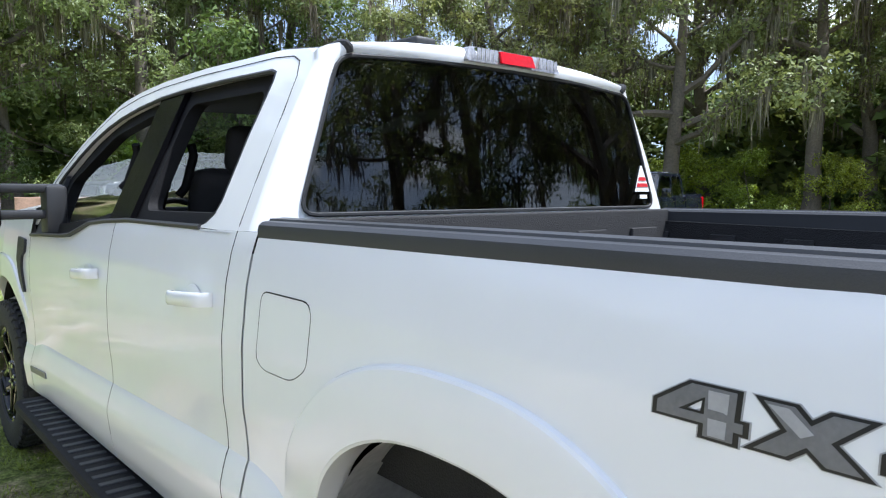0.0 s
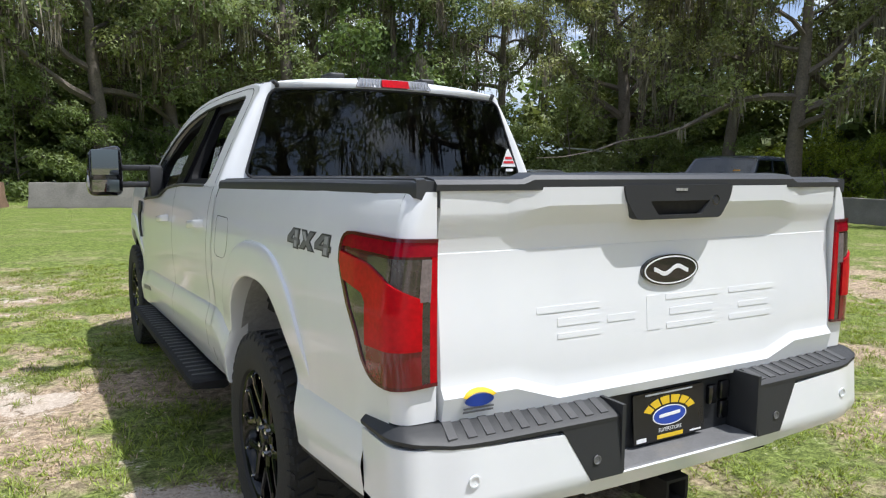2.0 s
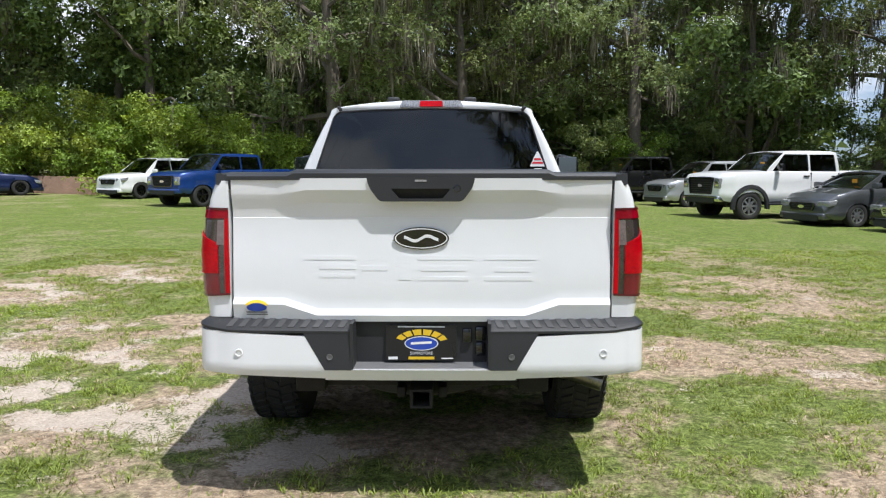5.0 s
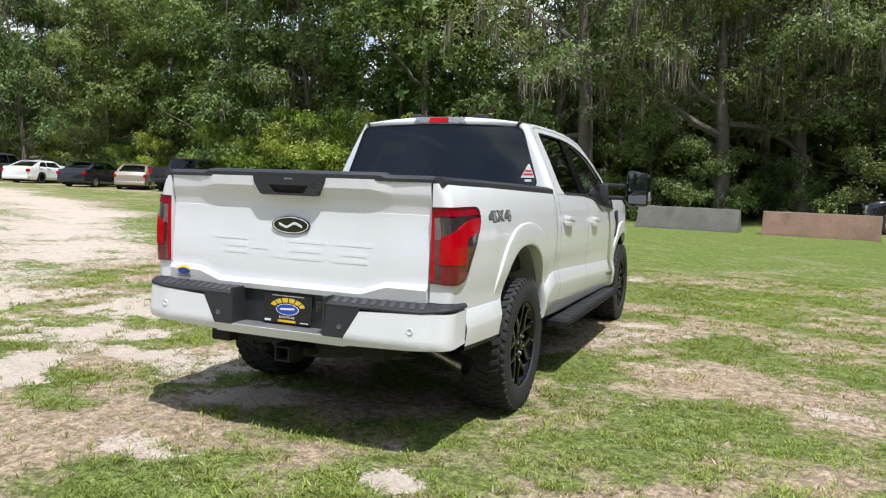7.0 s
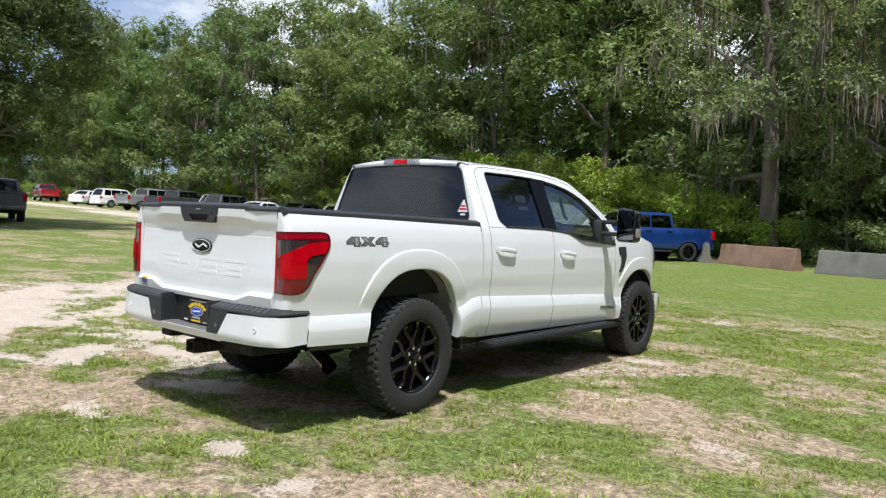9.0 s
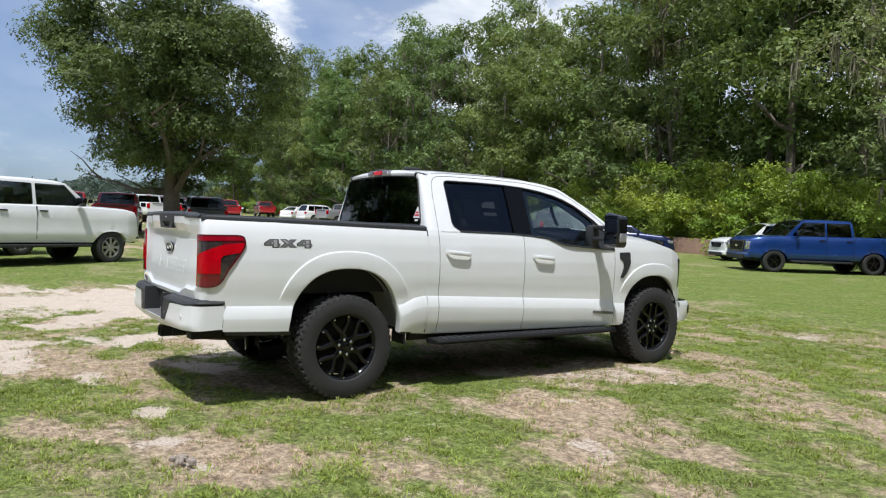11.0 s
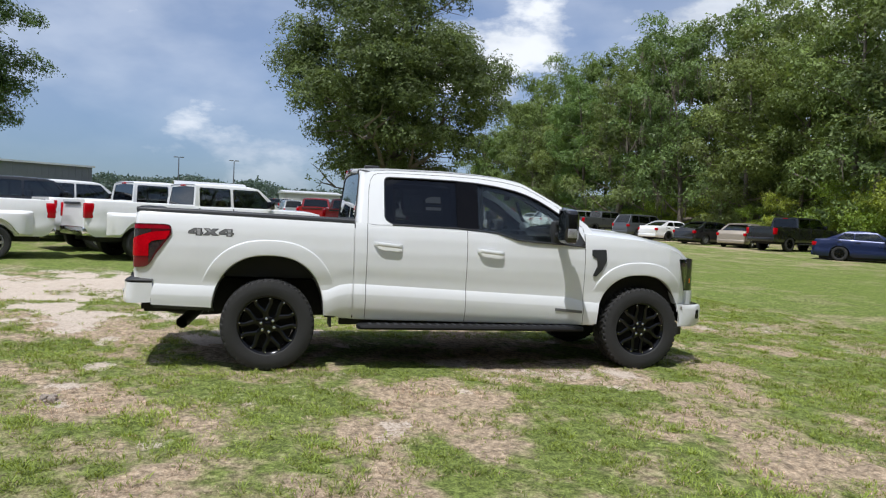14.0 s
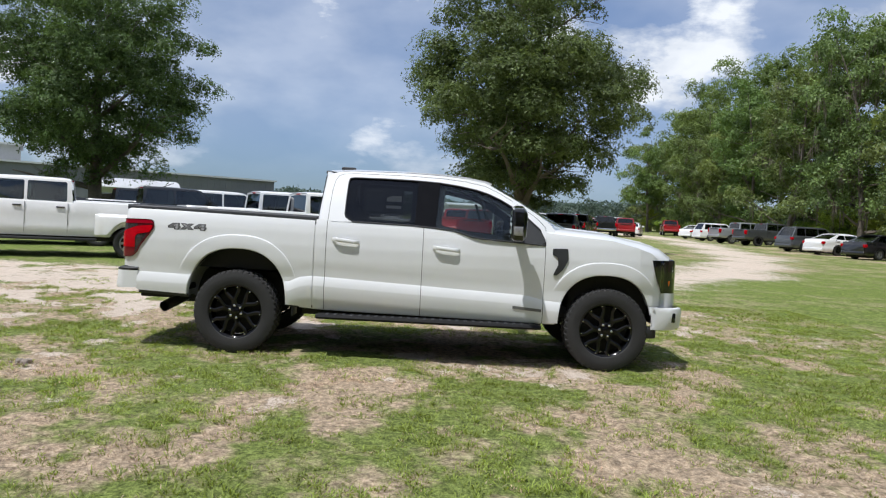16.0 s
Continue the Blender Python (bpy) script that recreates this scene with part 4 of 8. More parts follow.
KINDS = {
    # length, width, height, wheelbase, wheel radius, front overhang, sill, belt heights along the body, greenhouse corners
    "pickup": dict(L=5.88, W=2.0, H=1.93, wb=3.68, r=0.41, fo=0.94, sill=0.50, belt=((-0.0, 0.98), (0.02, 1.36), (2.0, 1.36), (2.02, 1.33), (4.15, 1.32), (5.3, 1.27), (5.72, 1.20), (5.85, 1.10), (5.88, 0.98)),
                   cab=(1.98, 2.06, 3.85, 4.55), glass=((2.06, 3.00), (3.06, 4.30)), bed=(0.12, 1.92)),
    "super": dict(L=6.35, W=2.03, H=2.02, wb=4.06, r=0.42, fo=0.96, sill=0.55, belt=((0, 1.05), (0.02, 1.44), (2.2, 1.44), (2.22, 1.40), (4.4, 1.42), (5.9, 1.38), (6.22, 1.33), (6.33, 1.22), (6.35, 1.06)),
                  cab=(2.2, 2.27, 4.1, 4.85), glass=((2.3, 3.25), (3.31, 4.6)), bed=(0.12, 2.12)),
    "dually": dict(L=6.8, W=2.03, H=2.02, wb=4.5, r=0.42, fo=0.96, sill=0.55, belt=((0, 1.05), (0.02, 1.44), (2.7, 1.44), (2.72, 1.40), (4.85, 1.42), (6.35, 1.38), (6.67, 1.33), (6.78, 1.22), (6.8, 1.06)),
                   cab=(2.72, 2.79, 4.56, 5.30), glass=((2.86, 3.76), (3.83, 5.08)), bed=(0.12, 2.64)),
    "sedan": dict(L=4.75, W=1.83, H=1.46, wb=2.75, r=0.325, fo=0.95, sill=0.22, belt=((0, 0.78), (0.12, 0.98), (0.9, 1.02), (3.2, 1.0), (3.85, 0.965), (4.4, 0.85), (4.64, 0.70), (4.75, 0.52)),
                  cab=(0.45, 1.35, 2.75, 3.75), glass=((0.95, 2.02), (2.06, 3.2)), bed=None),
    "coupe": dict(L=4.78, W=1.9, H=1.39, wb=2.72, r=0.345, fo=0.9, sill=0.2, belt=((0, 0.74), (0.12, 0.98), (0.8, 1.02), (3.0, 0.95), (4.2, 0.86), (4.62, 0.7), (4.78, 0.5)),
                  cab=(0.5, 1.45, 2.5, 3.4), glass=((1.0, 1.7), (1.74, 2.95)), bed=None),
    "suv": dict(L=4.75, W=1.88, H=1.74, wb=2.75, r=0.365, fo=0.92, sill=0.28, belt=((0, 0.75), (0.06, 1.08), (0.8, 1.12), (3.3, 1.08), (4.3, 1.02), (4.62, 0.94), (4.72, 0.84), (4.75, 0.58)),
                cab=(0.12, 0.5, 2.75, 3.6), glass=((0.42, 1.12), (1.16, 2.14), (2.18, 3.2)), bed=None),
}


def vehicle(name, kind, paint, label, group="parked vehicles", rim="rim_steel", dual=False, card=False, trim="gloss_black"):
    """A parked car, front towards +y, its middle over the origin, with its own parts."""
    K = KINDS[kind]
    L, W, H, r = K["L"], K["W"], K["H"], K["r"]
    hw = W / 2
    fy = L - K["fo"]
    ry = fy - K["wb"]
    arches = [(ry, r * 1.22, r * 1.25, r * 0.75), (fy, r * 1.22, r * 1.2, r * 0.75)]
    root = thing(name, label, "car" if kind in ("sedan", "coupe", "suv") else "pickup truck", group)
    ys = sorted(set([0, 0.02, 0.06, 0.15, L - 0.16, L - 0.07, L - 0.02, L] + [p[0] for p in K["belt"]] + [round(v, 3) for v in np.arange(0.25, L - 0.2, 0.16)]
                    + [c + a * math.cos(t) for c, a, b, z in arches for t in np.linspace(0.02, math.pi - 0.02, 15)]
                    + ([K["bed"][0], K["bed"][0] + 0.02, K["bed"][1], K["bed"][1] + 0.02] if K["bed"] else [])))
    rows = []
    cab0, cab3 = K["cab"][0], K["cab"][3]
    for y in ys:
        zt = lerp(K["belt"], y)
        zb0 = lerp(((0, K["sill"] + 0.12), (0.25, K["sill"]), (L - 0.3, K["sill"] - 0.02), (L, K["sill"] + 0.06)), y)
        zb = arch_floor(y, zb0, arches)
        end = 1 - 0.10 * max(0, (0.35 - y) / 0.35) ** 2 - 0.16 * max(0, (y - L + 0.6) / 0.6) ** 2.2
        q = hw * end
        if any(abs(y - c) < a * 1.12 for c, a, b, z in arches):
            q += 0.012
        h = zt - zb0
        lev = [(q * 0.94, zb0), (q * 0.985, zb0 + 0.12 * h), (q * 1.0, zb0 + 0.3 * h), (q * 0.985, zb0 + 0.36 * h), (q * 0.995, zb0 + 0.62 * h), (q * 0.975, zb0 + 0.85 * h), (q * 0.94, zt - 0.02), (q * 0.915, zt)]
        lev = [(x, max(z, zb)) for x, z in lev]
        bed = K["bed"] and K["bed"][0] + 0.01 < y < K["bed"][1] + 0.01
        if bed:
            inner = [(q * 0.86, zt), (q * 0.85, zt - 0.5), (0.0, zt - 0.5)]
        else:
            crown = 0.05 if y > cab3 - 0.2 else (0.0 if K["bed"] and y < cab0 else 0.03)
            inner = [(q * 0.86, zt + 0.2 * crown), (q * 0.5, zt + 0.8 * crown), (0.0, zt + crown)]
        half = [(q * 0.2, zb0 + 0.02 if zb == zb0 else max(zb0, r * 1.6))] + lev + inner
        rows.append([(x, y - L / 2, z) for x, z in half] + [(-x, y - L / 2, z) for x, z in half[-2::-1]])
    bm = bmesh.new()
    vs = grid(bm, rows)
    bm.faces.new(vs[0][::-1])
    bm.faces.new(vs[-1])
    bmesh.ops.remove_doubles(bm, verts=bm.verts, dist=0.0008)
    bmesh.ops.recalc_face_normals(bm, faces=bm.faces)
    body = part("body", bm, paint, root, sharp=32)
    # greenhouse: pillared sides, roof skin and a back panel, with each pane its own part
    c0, c1, c2, c3 = [v - L / 2 for v in K["cab"]]
    bz = lambda y: lerp(K["belt"], y + L / 2) - 0.012
    top, gx, tx = H, hw * 0.915, hw * (0.80 if K["bed"] else 0.72)
    eave = top - 0.055

    def gside(y, z):
        f = (z - bz(y)) / (top - bz(y))
        return gx + (tx - gx) * (0.35 * f + 0.65 * f * f)

    def edge_y(front, z):
        a, b = (c3, c2) if front else (c0, c1)
        return a + (b - a) * (z - bz(a)) / (top - bz(a))

    zs = [0.0, 0.25, 0.5, 0.75, 1.0]
    back_edge = [(edge_y(False, bz(c0) + (eave - bz(c0)) * f), bz(c0) + (eave - bz(c0)) * f) for f in zs]
    front_edge = [(edge_y(True, bz(c3) + (eave - bz(c3)) * f), bz(c3) + (eave - bz(c3)) * f) for f in zs]
    outline = [(y, bz(y) - 0.01) for y in np.linspace(c0 + 0.02, c3 - 0.02, 9)] + front_edge[1:] + back_edge[:0:-1]
    hi = eave - 0.045
    windows = []
    for n, (g0, g1) in enumerate(K["glass"]):
        g0, g1 = g0 - L / 2, g1 - L / 2
        lo0, lo1 = bz(g0) + 0.025, bz(g1) + 0.025
        b0 = max(g0, edge_y(False, lo0) + 0.09)
        b1 = min(g1, edge_y(True, lo1) - 0.10)
        t0 = max(g0, edge_y(False, hi) + 0.09)
        t1 = min(g1, edge_y(True, hi) - 0.08)
        windows.append(rounded([(b0, lo0), (b1, lo1), (t1, hi), (t0, hi)], 0.045, 3))
    for s in (1, -1):
        side = lambda u, v, w, s=s: Vector((s * (gside(u, v) + w), u, v))
        part("cab_side", sheet([outline] + windows, side, 0.035), paint, root, sharp=40)
        for w in windows:
            part("side_window", sheet([w], lambda u, v, w2, s=s: Vector((s * (gside(u, v) - 0.012 + w2), u, v)), 0.005), "car_glass", root)
    bm = bmesh.new()
    rows = []
    y0r, y1r = edge_y(False, eave), edge_y(True, eave)
    for k, y in enumerate([y0r, y0r + 0.05, y0r + 0.16, (y0r + y1r) / 2, y1r - 0.25, y1r - 0.08, y1r]):
        drop = (0.035, 0.010, 0.0, -0.012, 0.004, 0.028, 0.052)[k]
        xe = gside(y, eave)
        rows.append([(xe * a, y, eave + (top - eave + 0.01) * h - drop * min(1, h * 1.5)) for a, h in ((-1, 0), (-0.985, 0.4), (-0.95, 0.72), (-0.86, 0.92), (-0.5, 1.12), (0, 1.2), (0.5, 1.12), (0.86, 0.92), (0.95, 0.72), (0.985, 0.4), (1, 0))])
    grid(bm, rows)
    bmesh.ops.recalc_face_normals(bm, faces=bm.faces)
    part("roof", bm, paint, root, sharp=50)

    def ends(front):
        """Front or rear opening between the cab sides, laid out flat as (x, height)."""
        a = c3 if front else c0
        lo, up = bz(a), eave
        k = 1 if front else -1
        lay_on = lambda u, v, w: Vector((u, edge_y(front, v) + k * (w - 0.01 + 0.05 * (1 - (u / gx) ** 2) * front), v))
        wide = lambda z: gside(edge_y(front, z), z) - 0.012
        rim = [(-wide(lo), lo - 0.01), (0, lo - 0.01), (wide(lo), lo - 0.01), (wide(up), up), (0, up + 0.045), (-wide(up), up)]
        m0, m1 = (0.075, 0.06) if front else (0.11, 0.09)
        gap = rounded([(-wide(lo) + m0, lo + 0.03), (wide(lo) - m0, lo + 0.03), (wide(up) - m1, up - 0.035), (0, up - 0.01), (-wide(up) + m1, up - 0.035)], 0.04, 3)
        part("windscreen_frame" if front else "cab_back", sheet([rim, gap], lay_on, 0.02), paint if not front else "gloss_black", root, sharp=40)
        part("windscreen" if front else "rear_window", sheet([gap], lambda u, v, w: lay_on(u, v, w - 0.008), 0.004), "car_glass" if front else "car_glass_rear", root)

    ends(True)
    ends(False)
    # dark cabin: belt-high trim, dashboard, seats and head restraints
    bm = bmesh.new()
    rows = []
    for y in np.linspace(c0 + 0.06, c3 - 0.06, 7):
        rows.append([(a * (gx - 0.05), y, bz(y) + 0.035) for a in (-1, 0, 1)])
    grid(bm, rows)
    part("cabin_trim", bm, "interior", root)
    seats = [c1 + 0.62 * (c3 - c1), c1 + 0.22 * (c3 - c1)]
    for y in seats:
        for x in (-0.42, 0.42):
            bm = bmesh.new()
            z = bz(y)
            box(bm, x - 0.24, x + 0.24, y - 0.30, y - 0.17, z - 0.02, z + (top - z) * 0.34, 0.04)
            box(bm, x - 0.12, x + 0.12, y - 0.33, y - 0.24, z + (top - z) * 0.36, z + (top - z) * 0.66, 0.035)
            part("seat", bm, "seat_cloth", root)
    bm = bmesh.new()
    tube(bm, [(-0.42 + 0.17 * math.cos(t), c3 - 0.62 + 0.04 * math.sin(t), bz(c3) + 0.06 + 0.15 * math.sin(t)) for t in np.linspace(0, 2 * math.pi, 13)], 0.014, 5, cap=False)
    part("steering_wheel", bm, "interior", root)
    # wheels
    for yy in (ry, fy):
        for s in (1, -1):
            wdt = 0.27 if K["bed"] else 0.22
            wheel(root, s * (hw - wdt / 2 - 0.005 + (0.10 if dual and yy == ry else 0)), yy - L / 2, r, wdt + (0.1 if dual and yy == ry else 0), rim, s, spokes=8 if rim == "rim_steel" else 5)
    # lamps, grille, bumpers, mirrors
    yf, yr = L / 2, -L / 2
    belt_f = lerp(K["belt"], L - 0.25)
    for s in (1, -1):
        bm = bmesh.new()
        lz = belt_f - 0.16
        if K["bed"]:
            box(bm, s * hw * 0.615, s * hw * 0.865, yf - 0.22, yf + 0.012, lz - 0.27, lz + 0.03, 0.025)
        else:
            # swept back along the wing
            for v in box(bm, s * hw * 0.56, s * hw * 0.95, yf - 0.52, yf - 0.06, lz - 0.085, lz + 0.05, 0.02):
                back = max(0.0, (yf - 0.06 - v.co.y) / 0.46)
                v.co.z += 0.085 * back
                if abs(v.co.x) < hw * 0.75:
                    v.co.y += 0.05
        lamp = part("headlamp", bm, "clear_lens", root)
        bm = bmesh.new()
        box(bm, s * hw * 0.66, s * hw * 0.83, yf - 0.06, yf + (0.016 if K["bed"] else -0.045), lz - (0.20 if K["bed"] else 0.05), lz - (0.05 if K["bed"] else 0.01), 0.015)
        part("reflector", bm, "chrome", lamp)
        bm = bmesh.new()
        tz = lerp(K["belt"], 0.1)
        hgt = 0.34 if K["bed"] else 0.16
        box(bm, s * (hw - 0.20), s * (hw - 0.035), yr - 0.012, yr + 0.20, tz - 0.10 - hgt, tz - 0.08, 0.02)
        part("tail_lamp", bm, "red_lens", root)
        bm = bmesh.new()
        my = K["cab"][3] - L / 2 - 0.42
        mz = lerp(K["belt"], K["cab"][3]) + 0.12
        big = 0.11 if K["bed"] else 0.075
        box(bm, s * (hw - 0.04), s * (hw + 0.2), my - 0.06, my + 0.07, mz - big, mz + big, 0.035)
        part("mirror", bm, "gloss_black" if K["bed"] else paint, root)
        for g0, g1 in K["glass"][-2:]:
            bm = bmesh.new()
            hy = g0 - L / 2 + 0.14
            hz = lerp(K["belt"], g0) - 0.13
            box(bm, s * (hw * 0.95), s * (hw * 0.985 + 0.028), hy - 0.1, hy + 0.1, hz - 0.018, hz + 0.018, 0.01)
            part("door_handle", bm, "gloss_black", root)
            # a dark line where the door closes
            bm = bmesh.new()
            box(bm, s * (hw * 0.93), s * (hw * 1.0005), g0 - L / 2 - 0.03, g0 - L / 2 - 0.0245, K["sill"] + 0.08, lerp(K["belt"], g0) - 0.03)
            part("door_gap", bm, "under", root)
    truck_like = bool(K["bed"])
    g_lo, g_hi, g_w = (belt_f - (0.50 if kind == "pickup" else 0.60), belt_f - 0.10, 0.60) if truck_like else (belt_f - 0.36, belt_f - 0.15, 0.50)
    ring = rounded([(-hw * g_w * 0.86, g_lo), (hw * g_w * 0.86, g_lo), (hw * g_w, g_hi - 0.06), (hw * g_w * 0.94, g_hi), (-hw * g_w * 0.94, g_hi), (-hw * g_w, g_hi - 0.06)], 0.04, 3)
    gap = [(u * 0.90, g_lo + (v - g_lo) * 0.80 + (g_hi - g_lo) * 0.10) for u, v in ring]
    on_nose = lambda off: (lambda u, v, w: Vector((u, yf + off + 0.012 + w - 0.02 * (u / hw) ** 2, v)))
    grille = part("grille", sheet([ring], on_nose(-0.005), 0.12), "under", root)
    part("grille_surround", sheet([ring, gap], on_nose(0.022), 0.04), trim, grille)
    for k in range(6 if truck_like else 4):
        zz = g_lo + (g_hi - g_lo) * (0.17 + 0.66 * k / (5 if truck_like else 3))
        part("bar", sheet([[(hw * g_w * 0.86 * a, zz + b) for a, b in ((-1, -0.009), (-0.5, -0.009), (0, -0.009), (0.5, -0.009), (1, -0.009), (1, 0.009), (0.5, 0.009), (0, 0.009), (-0.5, 0.009), (-1, 0.009))]], on_nose(0.012), 0.02), "chrome" if trim == "chrome" else "black_plastic", grille)
    part("badge", sheet([[(0.11 * math.cos(t), (g_lo + g_hi) / 2 + 0.045 * math.sin(t)) for t in np.linspace(0, 2 * math.pi, 25)[:-1]]], on_nose(0.03), 0.012), "chrome", grille)
    part("air_dam", sheet([rounded([(-hw * 0.66, K["sill"] - 0.05), (hw * 0.66, K["sill"] - 0.05), (hw * 0.70, K["sill"] + 0.10), (-hw * 0.70, K["sill"] + 0.10)], 0.03, 3)], on_nose(0.062), 0.05), "black_plastic", root)
    for s, yy in ((1, yf), (-1, yr)):
        bm = bmesh.new()
        lo, hi = sorted((yy - s * 0.22, yy + s * 0.045))
        bz0 = K["sill"] + (0.0 if s > 0 else 0.04)
        box(bm, -hw * (0.86 if s > 0 else 0.9), hw * (0.86 if s > 0 else 0.9), lo, hi, bz0 - 0.02, bz0 + (0.16 if s > 0 else 0.2), 0.05, 3)
        part("bumper", bm, "chrome" if kind in ("super", "dually") else paint, root)
    bm = bmesh.new()
    box(bm, -hw * 0.78, hw * 0.78, yr + 0.3, yf - 0.35, K["sill"] - 0.12, K["sill"] + 0.25)
    part("chassis", bm, "under", root)
    if K["bed"]:
        bm = bmesh.new()
        yb = edge_y(False, eave)
        box(bm, -0.15, 0.15, yb - 0.018, yb + 0.05, eave - 0.005, eave + 0.026, 0.008)
        part("brake_lamp", bm, "red_lens", root)
        bm = bmesh.new()
        b0, b1 = K["bed"][0] - L / 2, K["bed"][1] - L / 2
        zt = lerp(K["belt"], 1.0)
        box(bm, -hw * 0.845, hw * 0.845, b0 + 0.03, b1 - 0.02, zt - 0.497, zt - 0.485)
        part("bed_floor", bm, "bed_liner", root)
        bm = bmesh.new()
        box(bm, -hw * 0.62, hw * 0.62, yr - 0.03, yr - 0.005, zt - 0.12, zt - 0.06, 0.01)
        part("tailgate_handle", bm, "black_plastic", root)
        for s in (1, -1):
            bm = bmesh.new()
            lo, hi = sorted((s * (hw - 0.14), s * (hw + 0.06)))
            box(bm, lo, hi, ry - L / 2 + 0.8, fy - L / 2 - 0.6, K["sill"] - 0.12, K["sill"] - 0.05, 0.02)
            part("side_step", bm, "black_plastic", root)
    if kind == "super" and not dual and card:
        # broad black arch lips
        for c in (ry, fy):
            for s in (1, -1):
                bm = bmesh.new()
                rows = []
                for t in np.linspace(-0.1, math.pi + 0.1, 22):
                    rows.append([(s * (hw + o), c - L / 2 + k * math.cos(t), r * 0.9 + k * math.sin(t)) for k, o in ((0.66, -0.03), (0.655, 0.03), (0.55, 0.045), (0.53, 0.03), (0.53, -0.05))])
                grid(bm, rows)
                bmesh.ops.recalc_face_normals(bm, faces=bm.faces)
                part("arch_lip", bm, "black_plastic", root, "black arch lip", sharp=40)
    if dual:
        # swollen rear fenders over the paired wheels
        for s in (1, -1):
            bm = bmesh.new()
            rows = []
            for dy in np.linspace(-0.86, 0.86, 25):
                y = ry - L / 2 + dy
                swell = max(0.0, 1 - abs(dy / 0.86) ** 5)
                zl = max(0.60, r + math.sqrt(max(0.0, 0.56 ** 2 - dy * dy)))
                rows.append([(s * (hw - 0.03), y, 1.17), (s * (hw + 0.10 * swell), y, 1.12), (s * (hw + 0.15 * swell), y, 1.08), (s * (hw + 0.165 * swell), y, 1.03), (s * (hw + 0.175 * swell), y, min(1.0, zl + 0.02)), (s * (hw + 0.16 * swell), y, min(0.99, zl)), (s * (hw - 0.05), y, min(0.98, zl))])
            grid(bm, rows)
            bmesh.ops.recalc_face_normals(bm, faces=bm.faces)
            part("wide_fender", bm, paint, root, sharp=22)
    if card:
        bm = bmesh.new()
        box(bm, -hw * 0.52, -hw * 0.34, c3 - 0.30, c3 - 0.295, bz(c3) + 0.20, bz(c3) + 0.30)
        part("price_card", bm, "orange", root)
    return root


M["car_glass_rear"] = glass("car_rear_glass", (0.15, 0.17, 0.17), clear=0.05)
M["car_glass"] = glass("car_glass", (0.40, 0.45, 0.44), clear=0.06)


def park(ob, x, y, heading):
    """Sets a vehicle on the ground; heading in degrees, 0 along +y, turning left."""
    ob.matrix_world = Matrix.Translation((x, y, float(ground_z(x, y)) - 0.01)) @ Matrix.Rotation(radians(heading), 4, "Z")
    return ob


park(vehicle("pickup", "pickup", "paint_blue", "metallic blue crew-cab pickup parked on the grass", rim="rim_black"), -8.5, 24.2, 148)
park(vehicle("suv", "suv", "paint_white_flat", "white off-road estate car parked on the grass", rim="rim_black"), -13.0, 28.4, 150)
park(vehicle("sports_car", "coupe", "paint_darkblue", "dark blue sports coupe parked on the grass", rim="rim_black"), -20.3, 27.2, -48)
park(vehicle("pickup", "pickup", "paint_navy", "navy blue crew-cab pickup with a chromed grille", rim="rim_steel", card=True, trim="gloss_black"), 14.75, 10.25, 106)
park(vehicle("sedan", "sedan", "paint_black", "black sedan with a chrome grille on the grass", rim="rim_steel", card=True, trim="chrome"), 13.0, 13.65, 106)
park(vehicle("sedan", "sedan", "paint_grey", "dark grey metallic sedan with a price card", rim="rim_steel", card=True), 11.85, 15.95, 106)
park(vehicle("pickup", "super", "paint_white_flat", "white heavy-duty crew-cab pickup with black arches", rim="rim_steel", card=True), 10.75, 18.6, 106)
park(vehicle("suv", "suv", "paint_silver", "silver sport utility car with a price card", rim="rim_steel", card=True), 10.3, 24.4, 106)
park(vehicle("pickup", "pickup", "paint_black", "black crew-cab pickup with a price card", rim="rim_steel", card=True), 8.7, 28.2, 106)
# far row along the wood
park(vehicle("pickup", "pickup", "paint_black", "black pickup parked at the end of the row", rim="rim_black"), -28.8, 30.0, 14)
park(vehicle("sedan", "sedan", "paint_tan", "tan sedan in the row along the wood"), -31.8, 28.9, 34)
park(vehicle("sedan", "sedan", "paint_black", "black sedan in the row along the wood"), -34.6, 28.2, 16)
park(vehicle("coupe", "coupe", "paint_white_flat", "white low coupe in the row along the wood", rim="rim_black"), -39.4, 28.4, 14)
park(vehicle("suv", "suv", "paint_grey", "dark grey sport utility car in the row"), -43.0, 28.2, 12)
park(vehicle("suv", "suv", "paint_silver", "pale silver sport utility car in the row"), -46.2, 29.8, 12)
park(vehicle("pickup", "pickup", "paint_grey", "matt grey pickup in the row along the wood", rim="rim_black"), -53.6, 30.0, 10)
park(vehicle("pickup", "pickup", "paint_silver", "silver pickup in the row along the wood"), -57.6, 29.4, 10)
park(vehicle("suv", "suv", "paint_white_flat", "white hatchback in the far row"), -64.0, 29.6, 8)
park(vehicle("sedan", "sedan", "paint_white_flat", "white sedan in the far row"), -71.0, 30.2, 30)
park(vehicle("pickup", "pickup", "paint_red", "red pickup in the far row"), -84.0, 31.0, 78)
# truck lot
park(vehicle("pickup", "dually", "paint_white_flat", "white dual-wheel crew-cab work truck on the grass", rim="rim_steel", dual=True), -13.776, -1.753, 29.5)
park(vehicle("pickup", "dually", "paint_white_flat", "white dual-wheel crew-cab work truck facing away", rim="rim_steel", dual=True), -11.21, -8.50, 204)


# ---- the white pickup: rear axle over y = 0, nose towards +y ----
truck = thing("pickup_truck", "white crew-cab pickup with black wheels on patchy grass", "pickup truck")
